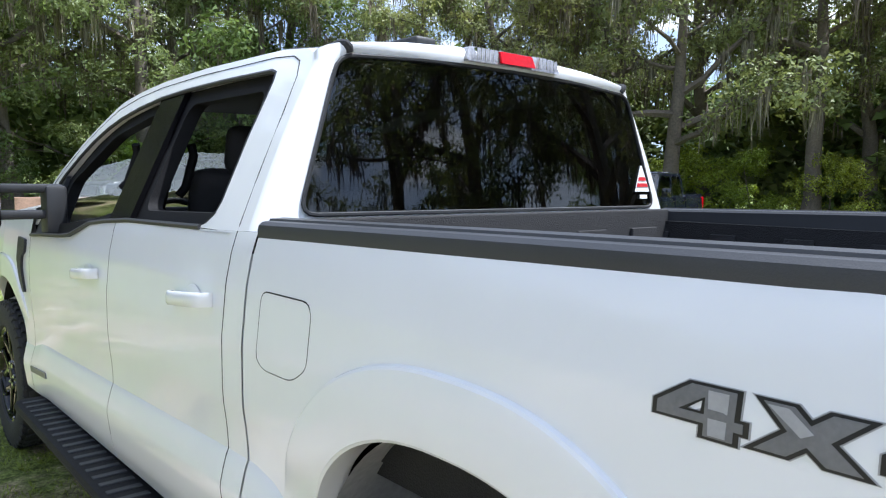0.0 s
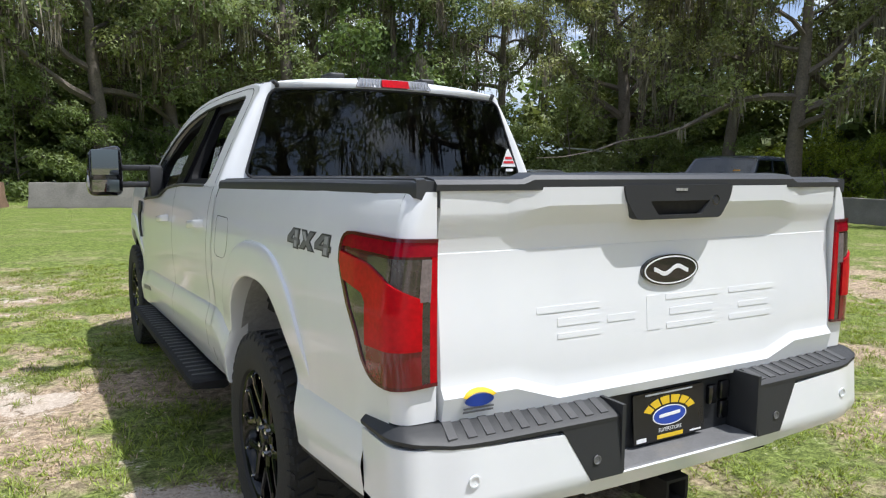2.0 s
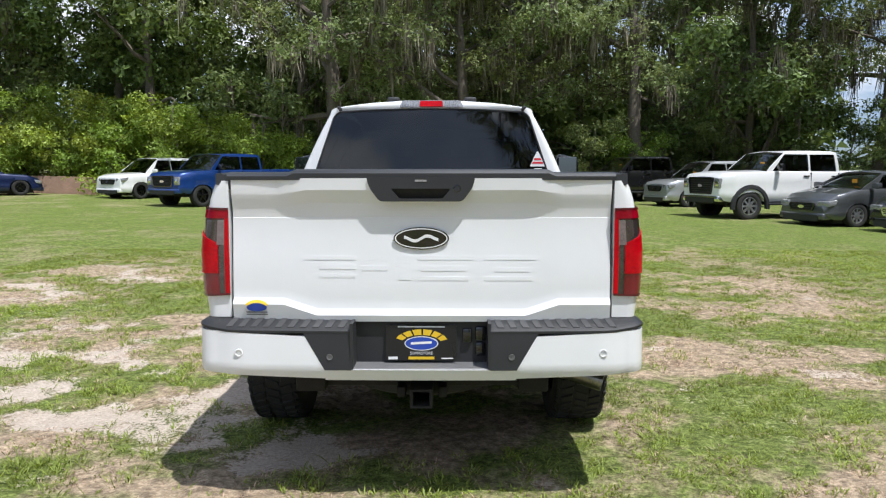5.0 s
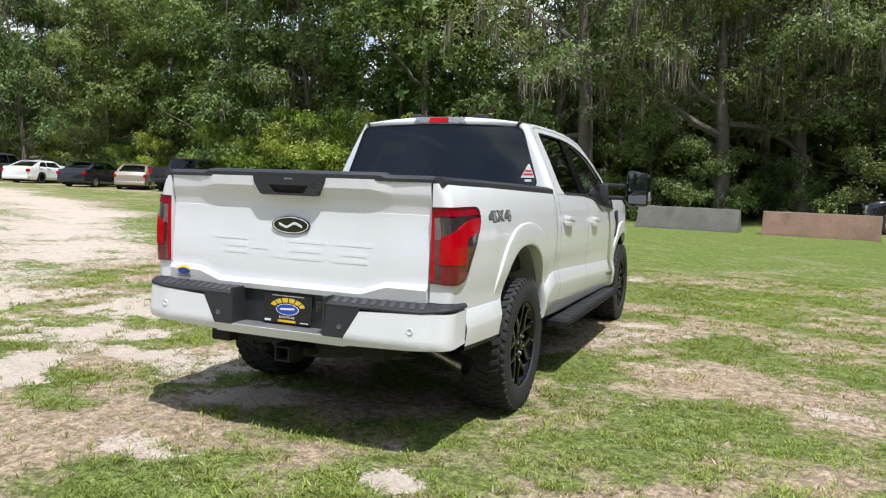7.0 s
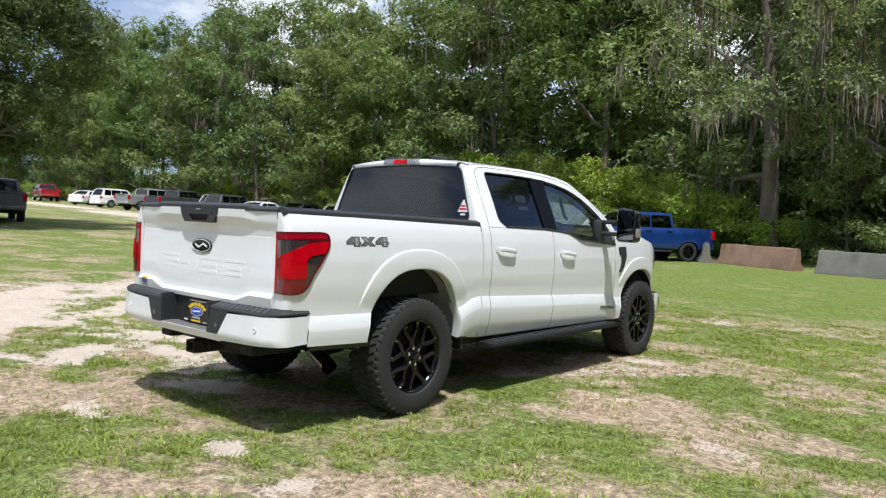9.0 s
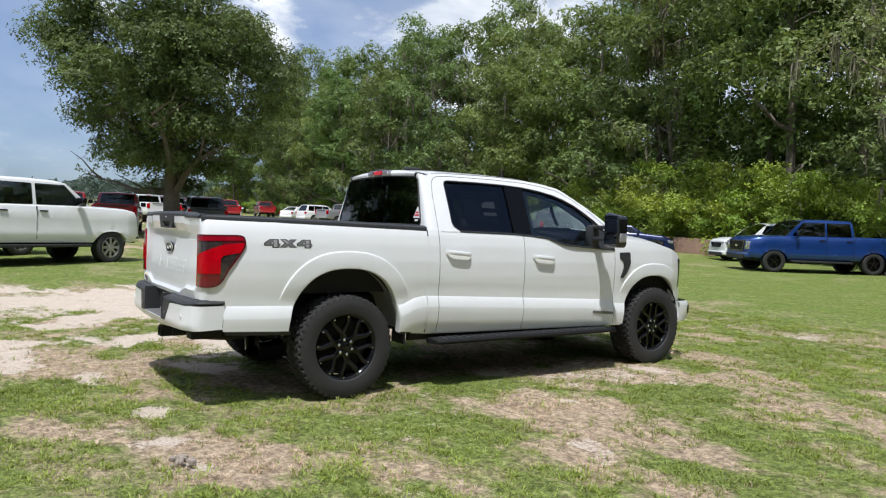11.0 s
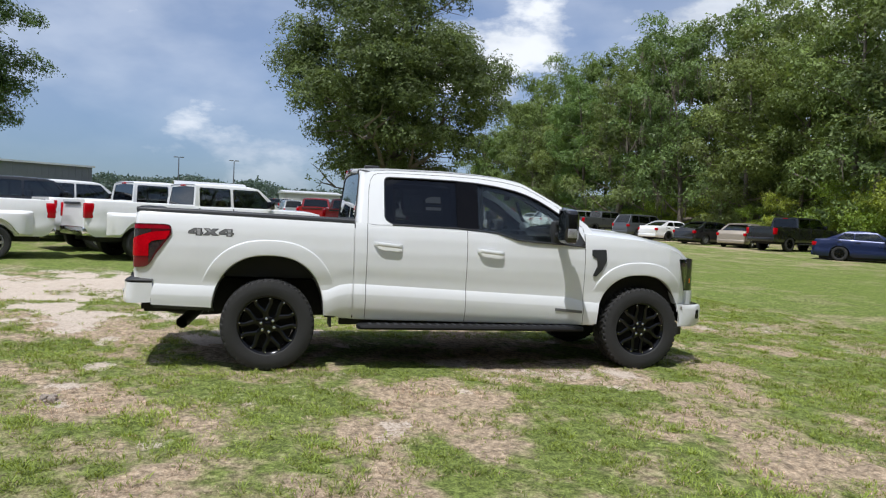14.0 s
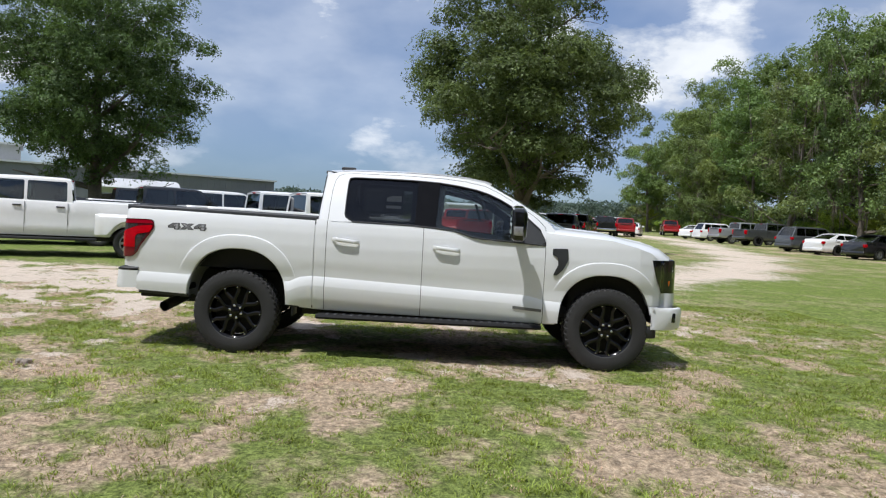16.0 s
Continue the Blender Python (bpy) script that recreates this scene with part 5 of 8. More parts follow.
CREASE = ((-1.2, 0.757), (-0.45, 0.744), (0.47, 0.722), (0.52, 0.728), (0.62, 0.775), (0.72, 0.792), (0.87, 0.788), (2.80, 0.712), (2.90, 0.702), (3.04, 0.668), (3.2, 0.657), (4.3, 0.65))
SILL = ((-1.1, 0.575), (-0.5, 0.553), (0.5, 0.497), (0.77, 0.474), (1.07, 0.467), (3.13, 0.446), (3.3, 0.45), (4.0, 0.66), (4.3, 0.66))
BELT = ((-1.2, 1.378), (-0.6, 1.374), (0.0, 1.366), (0.76, 1.353), (1.0, 1.345), (1.71, 1.335), (1.94, 1.322), (2.12, 1.306), (2.32, 1.25), (2.45, 1.238), (2.8, 1.222), (3.034, 1.206), (3.036, 1.338), (3.69, 1.292), (3.95, 1.235), (4.1, 1.185), (4.2, 1.11), (4.26, 0.98))
PLAN = ((-1.14, -0.035), (-0.95, -0.012), (-0.6, 0.0), (3.2, 0.0), (3.7, -0.008), (3.98, -0.03), (4.14, -0.075), (4.22, -0.13), (4.28, -0.22))
ARCHES = ((0.0, 0.495, 0.56, 0.47), (3.655, 0.47, 0.52, 0.43))
SHAPE = ((-1.0, 0.905), (-0.30, 0.922), (-0.235, 0.948), (-0.20, 0.956), (-0.10, 0.968), (-0.075, 0.966), (-0.012, 0.949), (0.0, 0.943), (0.03, 0.943))
UPPER = ((0.75, 0.943), (0.95, 0.957), (1.08, 0.957), (1.22, 0.943), (1.30, 0.926), (1.345, 0.911), (1.365, 0.902), (1.39, 0.885))


def flare_point(arch, t, r, off):
    """A point of the raised band round a wheel opening: t the angle, r how far out, off how proud it stands."""
    c, a, b, zc = arch
    e = 2 / 2.4
    y = c + a * r * math.copysign(abs(math.cos(t)) ** e, math.cos(t))
    z = zc + b * r * abs(math.sin(t)) ** e
    fade = min(1, max(0, (z - 0.70) / 0.22))
    fade = fade * fade * (3 - 2 * fade)
    return (hull(y, z) + off * fade - 0.004 * (1 - fade), y, z)


def hull(y, z):
    """Half the truck's width at y and z."""
    zc = lerp(CREASE, y)
    d = z - zc
    if d <= 0:
        x = lerp(SHAPE, d)
    else:
        x = 0.943 + (lerp(UPPER, z) - 0.943) * min(1, d / 0.12) if d < 0.12 else lerp(UPPER, z)
    return x + lerp(PLAN, y)


def sill_at(y):
    return arch_floor(y, lerp(SILL, y), [(c, a, b, z) for c, a, b, z in ARCHES])


def arch_cols(lo, hi):
    out = []
    for c, a, b, z in ARCHES:
        out += [c + a * math.cos(t) for t in np.linspace(0.0, math.pi, 41)]
        out += [c + a * 1.215 * math.cos(t) for t in np.linspace(0.0, math.pi, 25)] + [c + a * 1.2 * math.cos(t) for t in np.linspace(0.0, math.pi, 25)]
    return [y for y in out if lo < y < hi]


def skin(s, lo, hi, step=0.06, top=BELT, lead=None):
    """The outer sheet of one side (s = 1 or -1) from lo to hi along the truck."""
    ys = sorted(set([lo, hi] + [round(v, 4) for v in np.arange(lo + step, hi - 0.01, step)] + arch_cols(lo, hi) + [p[0] for p in CREASE if lo < p[0] < hi]))
    rows = []
    for y in ys:
        zb, zt, zc = sill_at(y), lerp(top, y), lerp(CREASE, y)
        lev = [lerp(SILL, y), zc - 0.25, zc - 0.235, zc - 0.215, zc - 0.20, zc - 0.15, zc - 0.10, zc - 0.085, zc - 0.05, zc - 0.014, zc, zc + 0.025, zc + 0.06]
        base = lerp(SILL, y)
        lev = sorted(max(v, base) for v in lev)
        start = lev[-1]
        lev += [start + (zt - 0.03 - start) * k / 22 for k in range(1, 23)] + [zt - 0.012, zt]
        rows.append([(s * hull(y, max(z, zb)), y, max(z, zb)) for z in lev])
    bm = bmesh.new()
    grid(bm, rows)
    return bm


def finish(bm, s):
    bmesh.ops.remove_doubles(bm, verts=bm.verts, dist=0.0006)
    bmesh.ops.dissolve_degenerate(bm, edges=bm.edges, dist=0.0004)
    bmesh.ops.recalc_face_normals(bm, faces=bm.faces)
    cx = sum((f.normal.x * f.calc_area() for f in bm.faces), 0.0)
    if cx * s < 0:
        bmesh.ops.reverse_faces(bm, faces=bm.faces)
    return bm


CR = 0.05


def corner(q, z, off=0.0):
    """A point of the box's rear corner: q 0 to 1 across the rear face, 1 to 2 round the corner, past 2 forward along the side."""
    w = hull(-1.087, z)
    xr = w - CR
    if q <= 1:
        return (0.808 + (xr - 0.808) * q, -1.137 - off, z)
    if q <= 2:
        t = (q - 1) * math.pi / 2
        return (xr + (CR + off) * math.sin(t), -1.087 - (CR + off) * math.cos(t), z)
    y = -1.087 + (q - 2)
    return (hull(y, z) + off, y, z)


# body panels of both sides
PANELS = (("box_side", -1.087, 0.745), ("cab_corner", 0.755, 0.863), ("rear_door", 0.868, 1.819), ("front_door", 1.824, 3.031), ("fender", 3.036, 4.25))
doors = {}
for s in (1, -1):
    for nm, lo, hi in PANELS:
        bm = skin(s, lo, hi)
        if nm == "box_side":
            rows = []
            rows.append([(s * 0.8075, -1.06, 0.80 + (1.3775 - 0.80) * k / 22) for k in range(23)])
            for q in [0, 0.5, 1] + [1 + k / 8 for k in range(1, 9)]:
                zs = [0.80 + (1.3775 - 0.80) * k / 22 for k in range(23)]
                rows.append([(s * corner(q, z)[0], corner(q, z)[1], z) for z in zs])
            grid(bm, rows)
            # the bumper's wing takes the place of the panel's lowest rear corner
            for co, no in (((0, -0.986, 0), (0, 1, 0)), ((0, 0, 0.788), (0, 0, 1))):
                bmesh.ops.bisect_plane(bm, geom=bm.verts[:] + bm.edges[:] + bm.faces[:], plane_co=co, plane_no=no)
            gone = [f for f in bm.faces if f.calc_center_median().y < -0.986 and f.calc_center_median().z < 0.788]
            bmesh.ops.delete(bm, geom=gone, context="FACES")
        o = part(nm, finish(bm, s), "paint_white", truck, sharp=15)
        doors[nm, s] = o
    # folded lips round the wheel openings
    for c, a, b, zc in ARCHES:
        bm = bmesh.new()
        rows = []
        for t in np.linspace(0.22, math.pi - 0.22, 64):
            rows.append([(s * p[0], p[1], p[2]) for p in [flare_point((c, a, b, zc), t, r, off) for r, off in ((1.238, -0.002), (1.232, 0.0085), (1.222, 0.0112), (1.205, 0.0122), (1.16, 0.0128), (1.08, 0.013), (1.02, 0.0132), (1.0, 0.012), (0.993, 0.006))]])
        grid(bm, rows)
        part("arch_flare", finish(bm, s), "paint_white", truck, sharp=16)
        bm = bmesh.new()
        rows = []
        for t in np.linspace(0.0, math.pi, 61):
            y = c + a * math.cos(t)
            z = sill_at(min(max(y, c - a + 1e-4), c + a - 1e-4))
            fade = min(1, max(0, (z - 0.70) / 0.22))
            x = hull(y, z) + 0.0112 * fade * fade * (3 - 2 * fade)
            rows.append([(s * x, y, z), (s * (x - 0.004), c + (y - c) * 0.992, z - 0.006), (s * (x - 0.03), c + (y - c) * 0.985, z - 0.008), (s * (x - 0.075), c + (y - c) * 0.99, z)])
        rows.insert(0, [(p[0], p[1], lerp(SILL, c + a)) for p in rows[0]])
        rows.append([(p[0], p[1], lerp(SILL, c - a)) for p in rows[-1]])
        grid(bm, rows)
        part("arch_lip", bm, "paint_white", truck, sharp=40)
    # dark shell behind the gaps
    bm = bmesh.new()
    rows = []
    for y in (0.70, 0.80):
        rows.append([(s * (hull(y, z) - 0.006), y, z) for z in [0.50, 0.6, 0.7, 0.8, 0.95, 1.1, 1.2, 1.3]])
    back_shell = bmesh.new()
    grid(back_shell, rows)
    part("gap_panel", back_shell, "paint_white", truck)
    for lo, hi in ((0.805, 0.93), (1.76, 1.88), (2.97, 3.10)):
        rows = []
        for y in (lo, hi):
            rows.append([(s * (hull(y, z) - 0.013), y, z) for z in [0.50, 0.6, 0.7, 0.8, 0.95, 1.1, 1.2, min(1.3, lerp(BELT, y) - 0.01)]])
        grid(bm, rows)
    parts_of("door_frame", bm, "under", truck)

# sill step line and lower chrome-lit bead under the doors
for s in (1, -1):
    bm = bmesh.new()
    rows = []
    for y in np.linspace(0.62, 3.16, 30):
        z = lerp(SILL, y)
        x = hull(y, z)
        rows.append([(s * x, y, z), (s * (x - 0.01), y, z - 0.012), (s * (x - 0.12), y, z - 0.02)])
    grid(bm, rows)
    part("rocker_flange", bm, "paint_white", truck)

# ---- cab above the belt ----
def cab_x(y, z):
    h = z - 1.34
    return 0.912 - 0.40 * h - 0.16 * h * abs(h) - 0.03 * max(0, (y - 2.5) / 0.6) ** 2


ROOFLINE = ((0.845, 1.800), (0.87, 1.825), (0.92, 1.842), (1.07, 1.860), (1.64, 1.868), (2.00, 1.858), (2.23, 1.838), (2.41, 1.808), (2.47, 1.785))
frame_out = [(0.812, 1.352), (0.820, 1.47), (0.830, 1.60), (0.838, 1.72), (0.842, 1.77)] + [p for p in ROOFLINE] + [(2.60, 1.715), (2.75, 1.635), (2.95, 1.515), (3.08, 1.425), (3.13, 1.36), (3.12, 1.335), (3.04, 1.335)]
frame_in = [(3.034, 1.26), (2.985, 1.36), (2.83, 1.492), (2.70, 1.575), (2.58, 1.643), (2.46, 1.694), (2.34, 1.730), (2.16, 1.763), (1.96, 1.786), (1.72, 1.797), (1.40, 1.800), (1.08, 1.796), (1.045, 1.785), (1.033, 1.755), (1.028, 1.60), (1.026, 1.42), (1.04, 1.385), (1.08, 1.358), (1.12, 1.3465)]
frame_low = [(0.98, 1.3455)]


def cab_map(s, inset=0.0):
    return lambda u, v, w: Vector((s * (cab_x(u, v) - inset + w), u, v))


panes = {}
for s in (1, -1):
    bm = sheet([frame_out + frame_in + frame_low], cab_map(s), 0.04)
    part("cab_frame", bm, "paint_white", truck, sharp=20)
    # black pillar between the doors and thin black trim round the windows
    bm = sheet([[(1.725, 1.325), (1.935, 1.316), (1.962, 1.788), (1.74, 1.799)]], cab_map(s, 0.008), 0.02)
    part("door_pillar", bm, "pillar_black", truck)
    trim = frame_in[1:-1]
    bm = bmesh.new()
    tube(bm, [cab_map(s, 0.006)(y, z, 0) for y, z in trim], 0.0075, 6)
    tube(bm, [Vector((s * (cab_x(y, lerp(BELT, y)) - 0.001), y, lerp(BELT, y) + 0.004)) for y in (1.10, 1.4, 1.71, 1.94, 2.12, 2.22, 2.32, 2.45, 2.8, 3.03)], 0.009, 6)
    part("window_trim", bm, "black_plastic", truck)
    # black corner piece that carries the mirror
    bm = sheet([[(2.80, 1.228), (3.03, 1.214), (3.028, 1.27), (2.98, 1.36), (2.86, 1.46), (2.815, 1.49)]], cab_map(s, 0.012), 0.02)
    part("sail_panel", bm, "black_plastic", truck)
    for nm, ring, mat in (("rear_door_window", [(1.035, 1.60), (1.033, 1.42), (1.06, 1.37), (1.12, 1.352), (1.725, 1.341), (1.742, 1.79), (1.09, 1.79), (1.045, 1.77)], "glass_dark"),
                          ("front_door_window", [(1.935, 1.328), (2.12, 1.312), (2.32, 1.256), (2.81, 1.232), (2.825, 1.485), (2.58, 1.637), (2.34, 1.724), (1.965, 1.78)], "glass_front")):
        if s > 0:
            panes[nm] = part(nm, sheet([ring], cab_map(s, 0.022), 0.004), mat, truck, sharp=20)
    # dark inner lining round each window opening
    part("window_lining", sheet([[(0.99, 1.30), (1.78, 1.30), (1.80, 1.80), (1.0, 1.80)], rounded([(1.10, 1.385), (1.68, 1.372), (1.69, 1.745), (1.12, 1.745)], 0.05)], cab_map(s, 0.036), 0.05), "interior", truck, sharp=30)
    part("window_lining", sheet([[(1.87, 1.28), (2.95, 1.20), (2.95, 1.42), (2.62, 1.64), (2.40, 1.73), (1.89, 1.79)], rounded([(1.99, 1.355), (2.30, 1.31), (2.74, 1.275), (2.76, 1.46), (2.40, 1.66), (2.02, 1.735)], 0.04)], cab_map(s, 0.036), 0.05), "interior", truck, sharp=30)
    # door shut lines, drawn as narrow dark grooves
    bm = bmesh.new()
    tube(bm, [cab_map(s, 0.0022)(y, z, 0) for y, z in ((0.868, 1.36), (0.872, 1.50), (0.882, 1.66), (0.90, 1.76), (0.93, 1.808), (0.98, 1.828), (1.10, 1.838), (1.64, 1.842), (2.0, 1.832), (2.22, 1.812), (2.42, 1.775), (2.60, 1.69), (2.80, 1.572), (2.95, 1.47), (3.03, 1.39), (3.036, 1.345))], 0.0034, 5)
    part("door_seam", bm, "under", truck)

# roof
# rear brow of the roof, from the window's top edge up and over: y, z and x at the side, rise at the middle
BROW = ((0.803, 1.822, 0.612, 0.019), (0.796, 1.834, 0.617, 0.023), (0.796, 1.845, 0.626, 0.029), (0.806, 1.847, 0.645, 0.041), (0.825, 1.841, 0.668, 0.055), (0.845, 1.832, 0.685, 0.066))
bm = bmesh.new()
rows = []
KS = (-1, -0.985, -0.96, -0.9, -0.8, -0.6, -0.3, 0, 0.3, 0.6, 0.8, 0.9, 0.96, 0.985, 1)
for i, (y, ze, xe, up) in enumerate(BROW):
    rows.append([(xe * k, y - 0.02 * (1 - k * k) * (1 - i / 6), ze + up * (1 - abs(k) ** 2.6)) for k in KS])
for y in [0.87, 0.92, 1.07, 1.35, 1.64, 1.85, 2.0, 2.12, 2.23, 2.32, 2.41, 2.47]:
    ze = lerp(ROOFLINE, y)
    xe = cab_x(y, ze)
    yy = y + (0.0 if y < 1.8 else 0.055 * (y - 1.8) / 0.67)
    rows.append([(xe * k, y + (yy - y) * (1 - k * k), ze + lerp(((0.87, 0.078), (0.92, 0.064), (1.07, 0.054), (2.5, 0.052)), y) * (1 - abs(k) ** 2.6)) for k in KS])
grid(bm, rows)
bmesh.ops.recalc_face_normals(bm, faces=bm.faces)
if sum(f.normal.z for f in bm.faces) < 0:
    bmesh.ops.reverse_faces(bm, faces=bm.faces)
part("roof", bm, "paint_white", truck, sharp=40)
for s in (1, -1):
    bm = bmesh.new()
    pts = [(s * 0.632, y, lerp(ROOFLINE, y) + (0.006 if y < 1 else 0.001)) for y in (0.90, 1.07, 1.64, 2.0, 2.23, 2.41)]
    pts = [(s * 0.612, 0.800, 1.826), (s * 0.617, 0.796, 1.838), (s * 0.624, 0.797, 1.846), (s * 0.629, 0.808, 1.848), (s * 0.631, 0.83, 1.846)] + pts
    tube(bm, pts, [0.011, 0.012, 0.012, 0.012, 0.012] + [0.010] + [0.008] * 5, 8)
    part("roof_moulding", bm, "black_plastic", truck, "black ribbed roof moulding")
    bm = bmesh.new()
    box(bm, -0.042, 0.042, -0.075, 0.075, 0.0, 0.032, 0.012, 3, pose(s * 0.265, 0.97, 1.896))
    part("roof_antenna", bm, "black_plastic", truck, "low black roof antenna block")

# back wall of the cab with its window
back = [(0.0, 1.352), (-0.845, 1.352), (-0.812, 1.455), (-0.748, 1.61), (-0.690, 1.73), (-0.655, 1.79), (-0.60, 1.852), (-0.40, 1.876), (0.0, 1.886)]
ring = back + [(-x, z) for x, z in back[-2:0:-1]]
hole = rounded([(-0.792, 1.392), (0.792, 1.392), (0.648, 1.815), (0.35, 1.833), (0.0, 1.838), (-0.35, 1.833), (-0.648, 1.815)], [0.05, 0.05, 0.05, 0.01, 0.01, 0.01, 0.05])
back_y = lambda z: 0.748 + 0.06 * (z - 1.352) - 0.0 * z


def back_map(inset=0.0):
    return lambda u, v, w: Vector((u, 0.752 + 0.055 * (v - 1.352) / 0.5 + 0.02 * (1 - (u / 0.9) ** 2) * -1 + 0.012 + inset - w, v))


for s in (1, -1):
    # rounded rear corner post
    bm = bmesh.new()
    rows = []
    for z in list(np.linspace(1.352, 1.77, 10)) + [1.80, 1.825]:
        xb = -float(np.interp(z, [p[1] for p in back[1:]], [p[0] for p in back[1:]]))
        yb = back_map()(xb, z, 0).y
        ye = float(np.interp(z, [1.352, 1.47, 1.60, 1.72, 1.77, 1.80, 1.825], [0.812, 0.820, 0.830, 0.838, 0.842, 0.845, 0.87]))
        xe = cab_x(ye, z)
        rows.append([(s * (xb + (xe - xb) * math.sin(t)), ye + (yb - ye) * math.cos(t), z) for t in np.linspace(0, math.pi / 2, 8)])
    rows[-1] = [(s * x, y, z) for y, z, x, _ in BROW] + [(s * (0.685 + cab_x(0.87, 1.825)) / 2, 0.8575, 1.8285), (s * cab_x(0.87, 1.825), 0.87, 1.825)]
    grid(bm, rows)
    part("corner_post", finish(bm, s), "paint_white", truck, sharp=50)
part("cab_back", sheet([ring, hole], back_map(), 0.03), "paint_white", truck, sharp=20)
rear_pane = part("rear_window", sheet([rounded([(-0.792, 1.395), (0.792, 1.395), (0.652, 1.812), (0.0, 1.835), (-0.652, 1.812)], 0.04)], back_map(-0.004), 0.004), "glass_rear", truck, "dark tinted rear window")
bm = bmesh.new()
loop = [back_map(-0.006)(u, v, 0) for u, v in hole]
tube(bm, loop + loop[:1], 0.006, 6, cap=False)
part("window_seal", bm, "black_plastic", truck)
# high stop lamp
bm = sheet([rounded([(-0.215, 1.847), (0.215, 1.847), (0.195, 1.893), (-0.195, 1.893)], 0.01)], lambda u, v, w: Vector((u, 0.766 + 0.35 * (v - 1.847) - w - 0.012 * (1 - (u / 0.22) ** 2), v)), 0.03)
stop = part("stop_lamp", bm, "clear_lens", truck, "clear and red high stop lamp")
bm = sheet([rounded([(-0.078, 1.851), (0.078, 1.851), (0.074, 1.889), (-0.074, 1.889)], 0.004)], lambda u, v, w: Vector((u, 0.7605 + 0.35 * (v - 1.847) - w - 0.012 * (1 - (u / 0.22) ** 2), v)), 0.008)
part("lens", bm, "red_lens", stop)
for k in range(6):
    for s in (1, -1):
        bm = bmesh.new()
        u = s * (0.095 + 0.018 * k)
        box(bm, u - 0.0012, u + 0.0012, 0.7525, 0.7645, 1.852, 1.886)
        part("rib", bm, "chrome", stop)
# triangle sticker on the rear window
g = back_map(-0.0085)
bm = sheet([[(0.664, 1.452), (0.768, 1.452), (0.722, 1.552), (0.712, 1.552)]], g, 0.001)
sticker = part("window_sticker", bm, "white_ink", truck, "white triangular window sticker with red print")
for ring2 in ([(0.678, 1.470), (0.756, 1.470), (0.750, 1.484), (0.684, 1.484)], [(0.690, 1.494), (0.744, 1.494), (0.738, 1.508), (0.696, 1.508)]):
    part("print_bar", sheet([ring2], back_map(-0.010), 0.0008), "red_ink", sticker)
part("print_bar", sheet([[(0.695, 1.425), (0.745, 1.425), (0.745, 1.440), (0.695, 1.440)]], back_map(-0.010), 0.0008), "white_ink", sticker)

# windscreen and its cowl
bm = bmesh.new()
rows = []
for f in np.linspace(0, 1, 9):
    ys, zs = 2.47 + (3.10 - 2.47) * f, 1.787 + (1.37 - 1.787) * f
    yc, zc = 2.525 + (3.42 - 2.525) * f, 1.84 + (1.36 - 1.84) * f
    xe = cab_x(ys, zs) - 0.01
    rows.append([(xe * k, ys + (yc - ys) * (1 - k * k), zs + (zc - zs) * (1 - k * k)) for k in np.linspace(-1, 1, 11)])
grid(bm, rows)
ws = part("windscreen", bm, "glass_front", truck)

# ---- bonnet and nose ----
bm = bmesh.new()
rows = []
for y in np.linspace(3.05, 4.22, 16):
    ze = lerp(BELT, y)
    rows.append([((hull(y, ze) - 0.002) * k, y + 0.21 * (1 - k ** 4) * max(0, (y - 3.9) / 0.32) ** 1.3, ze + (0.085 if y < 3.9 else 0.085 + 0.06 * (y - 3.9)) * (1 - abs(k) ** 3.2) - (0.012 if 0.3 < abs(k) < 0.62 else 0)) for k in (-1, -0.985, -0.96, -0.9, -0.8, -0.64, -0.6, -0.32, -0.28, 0, 0.28, 0.32, 0.6, 0.64, 0.8, 0.9, 0.96, 0.985, 1)])
grid(bm, rows)
bmesh.ops.recalc_face_normals(bm, faces=bm.faces)
if sum(f.normal.z for f in bm.faces) < 0:
    bmesh.ops.reverse_faces(bm, faces=bm.faces)
part("bonnet", bm, "paint_white", truck, sharp=50)
bm = bmesh.new()
box(bm, -0.60, 0.60, 4.10, 4.44, 0.66, 1.125, 0.03)
part("grille", bm, "gloss_black", truck)
bm = bmesh.new()
box(bm, -0.80, 0.80, 3.3, 4.12, 0.55, 1.20, 0.05)
part("engine_bay", bm, "under", truck)


def nose(k, z):
    """Plan of the nose: k from 0 at the middle to 1 at the side."""
    t = k * math.pi / 2
    return 0.64 + 0.262 * math.sin(t), 4.160 + 0.330 * math.cos(t) ** 0.8


NOSE_PLAN = ((0.752, 4.300), (0.735, 4.345), (0.695, 4.392), (0.62, 4.430), (0.50, 4.455))
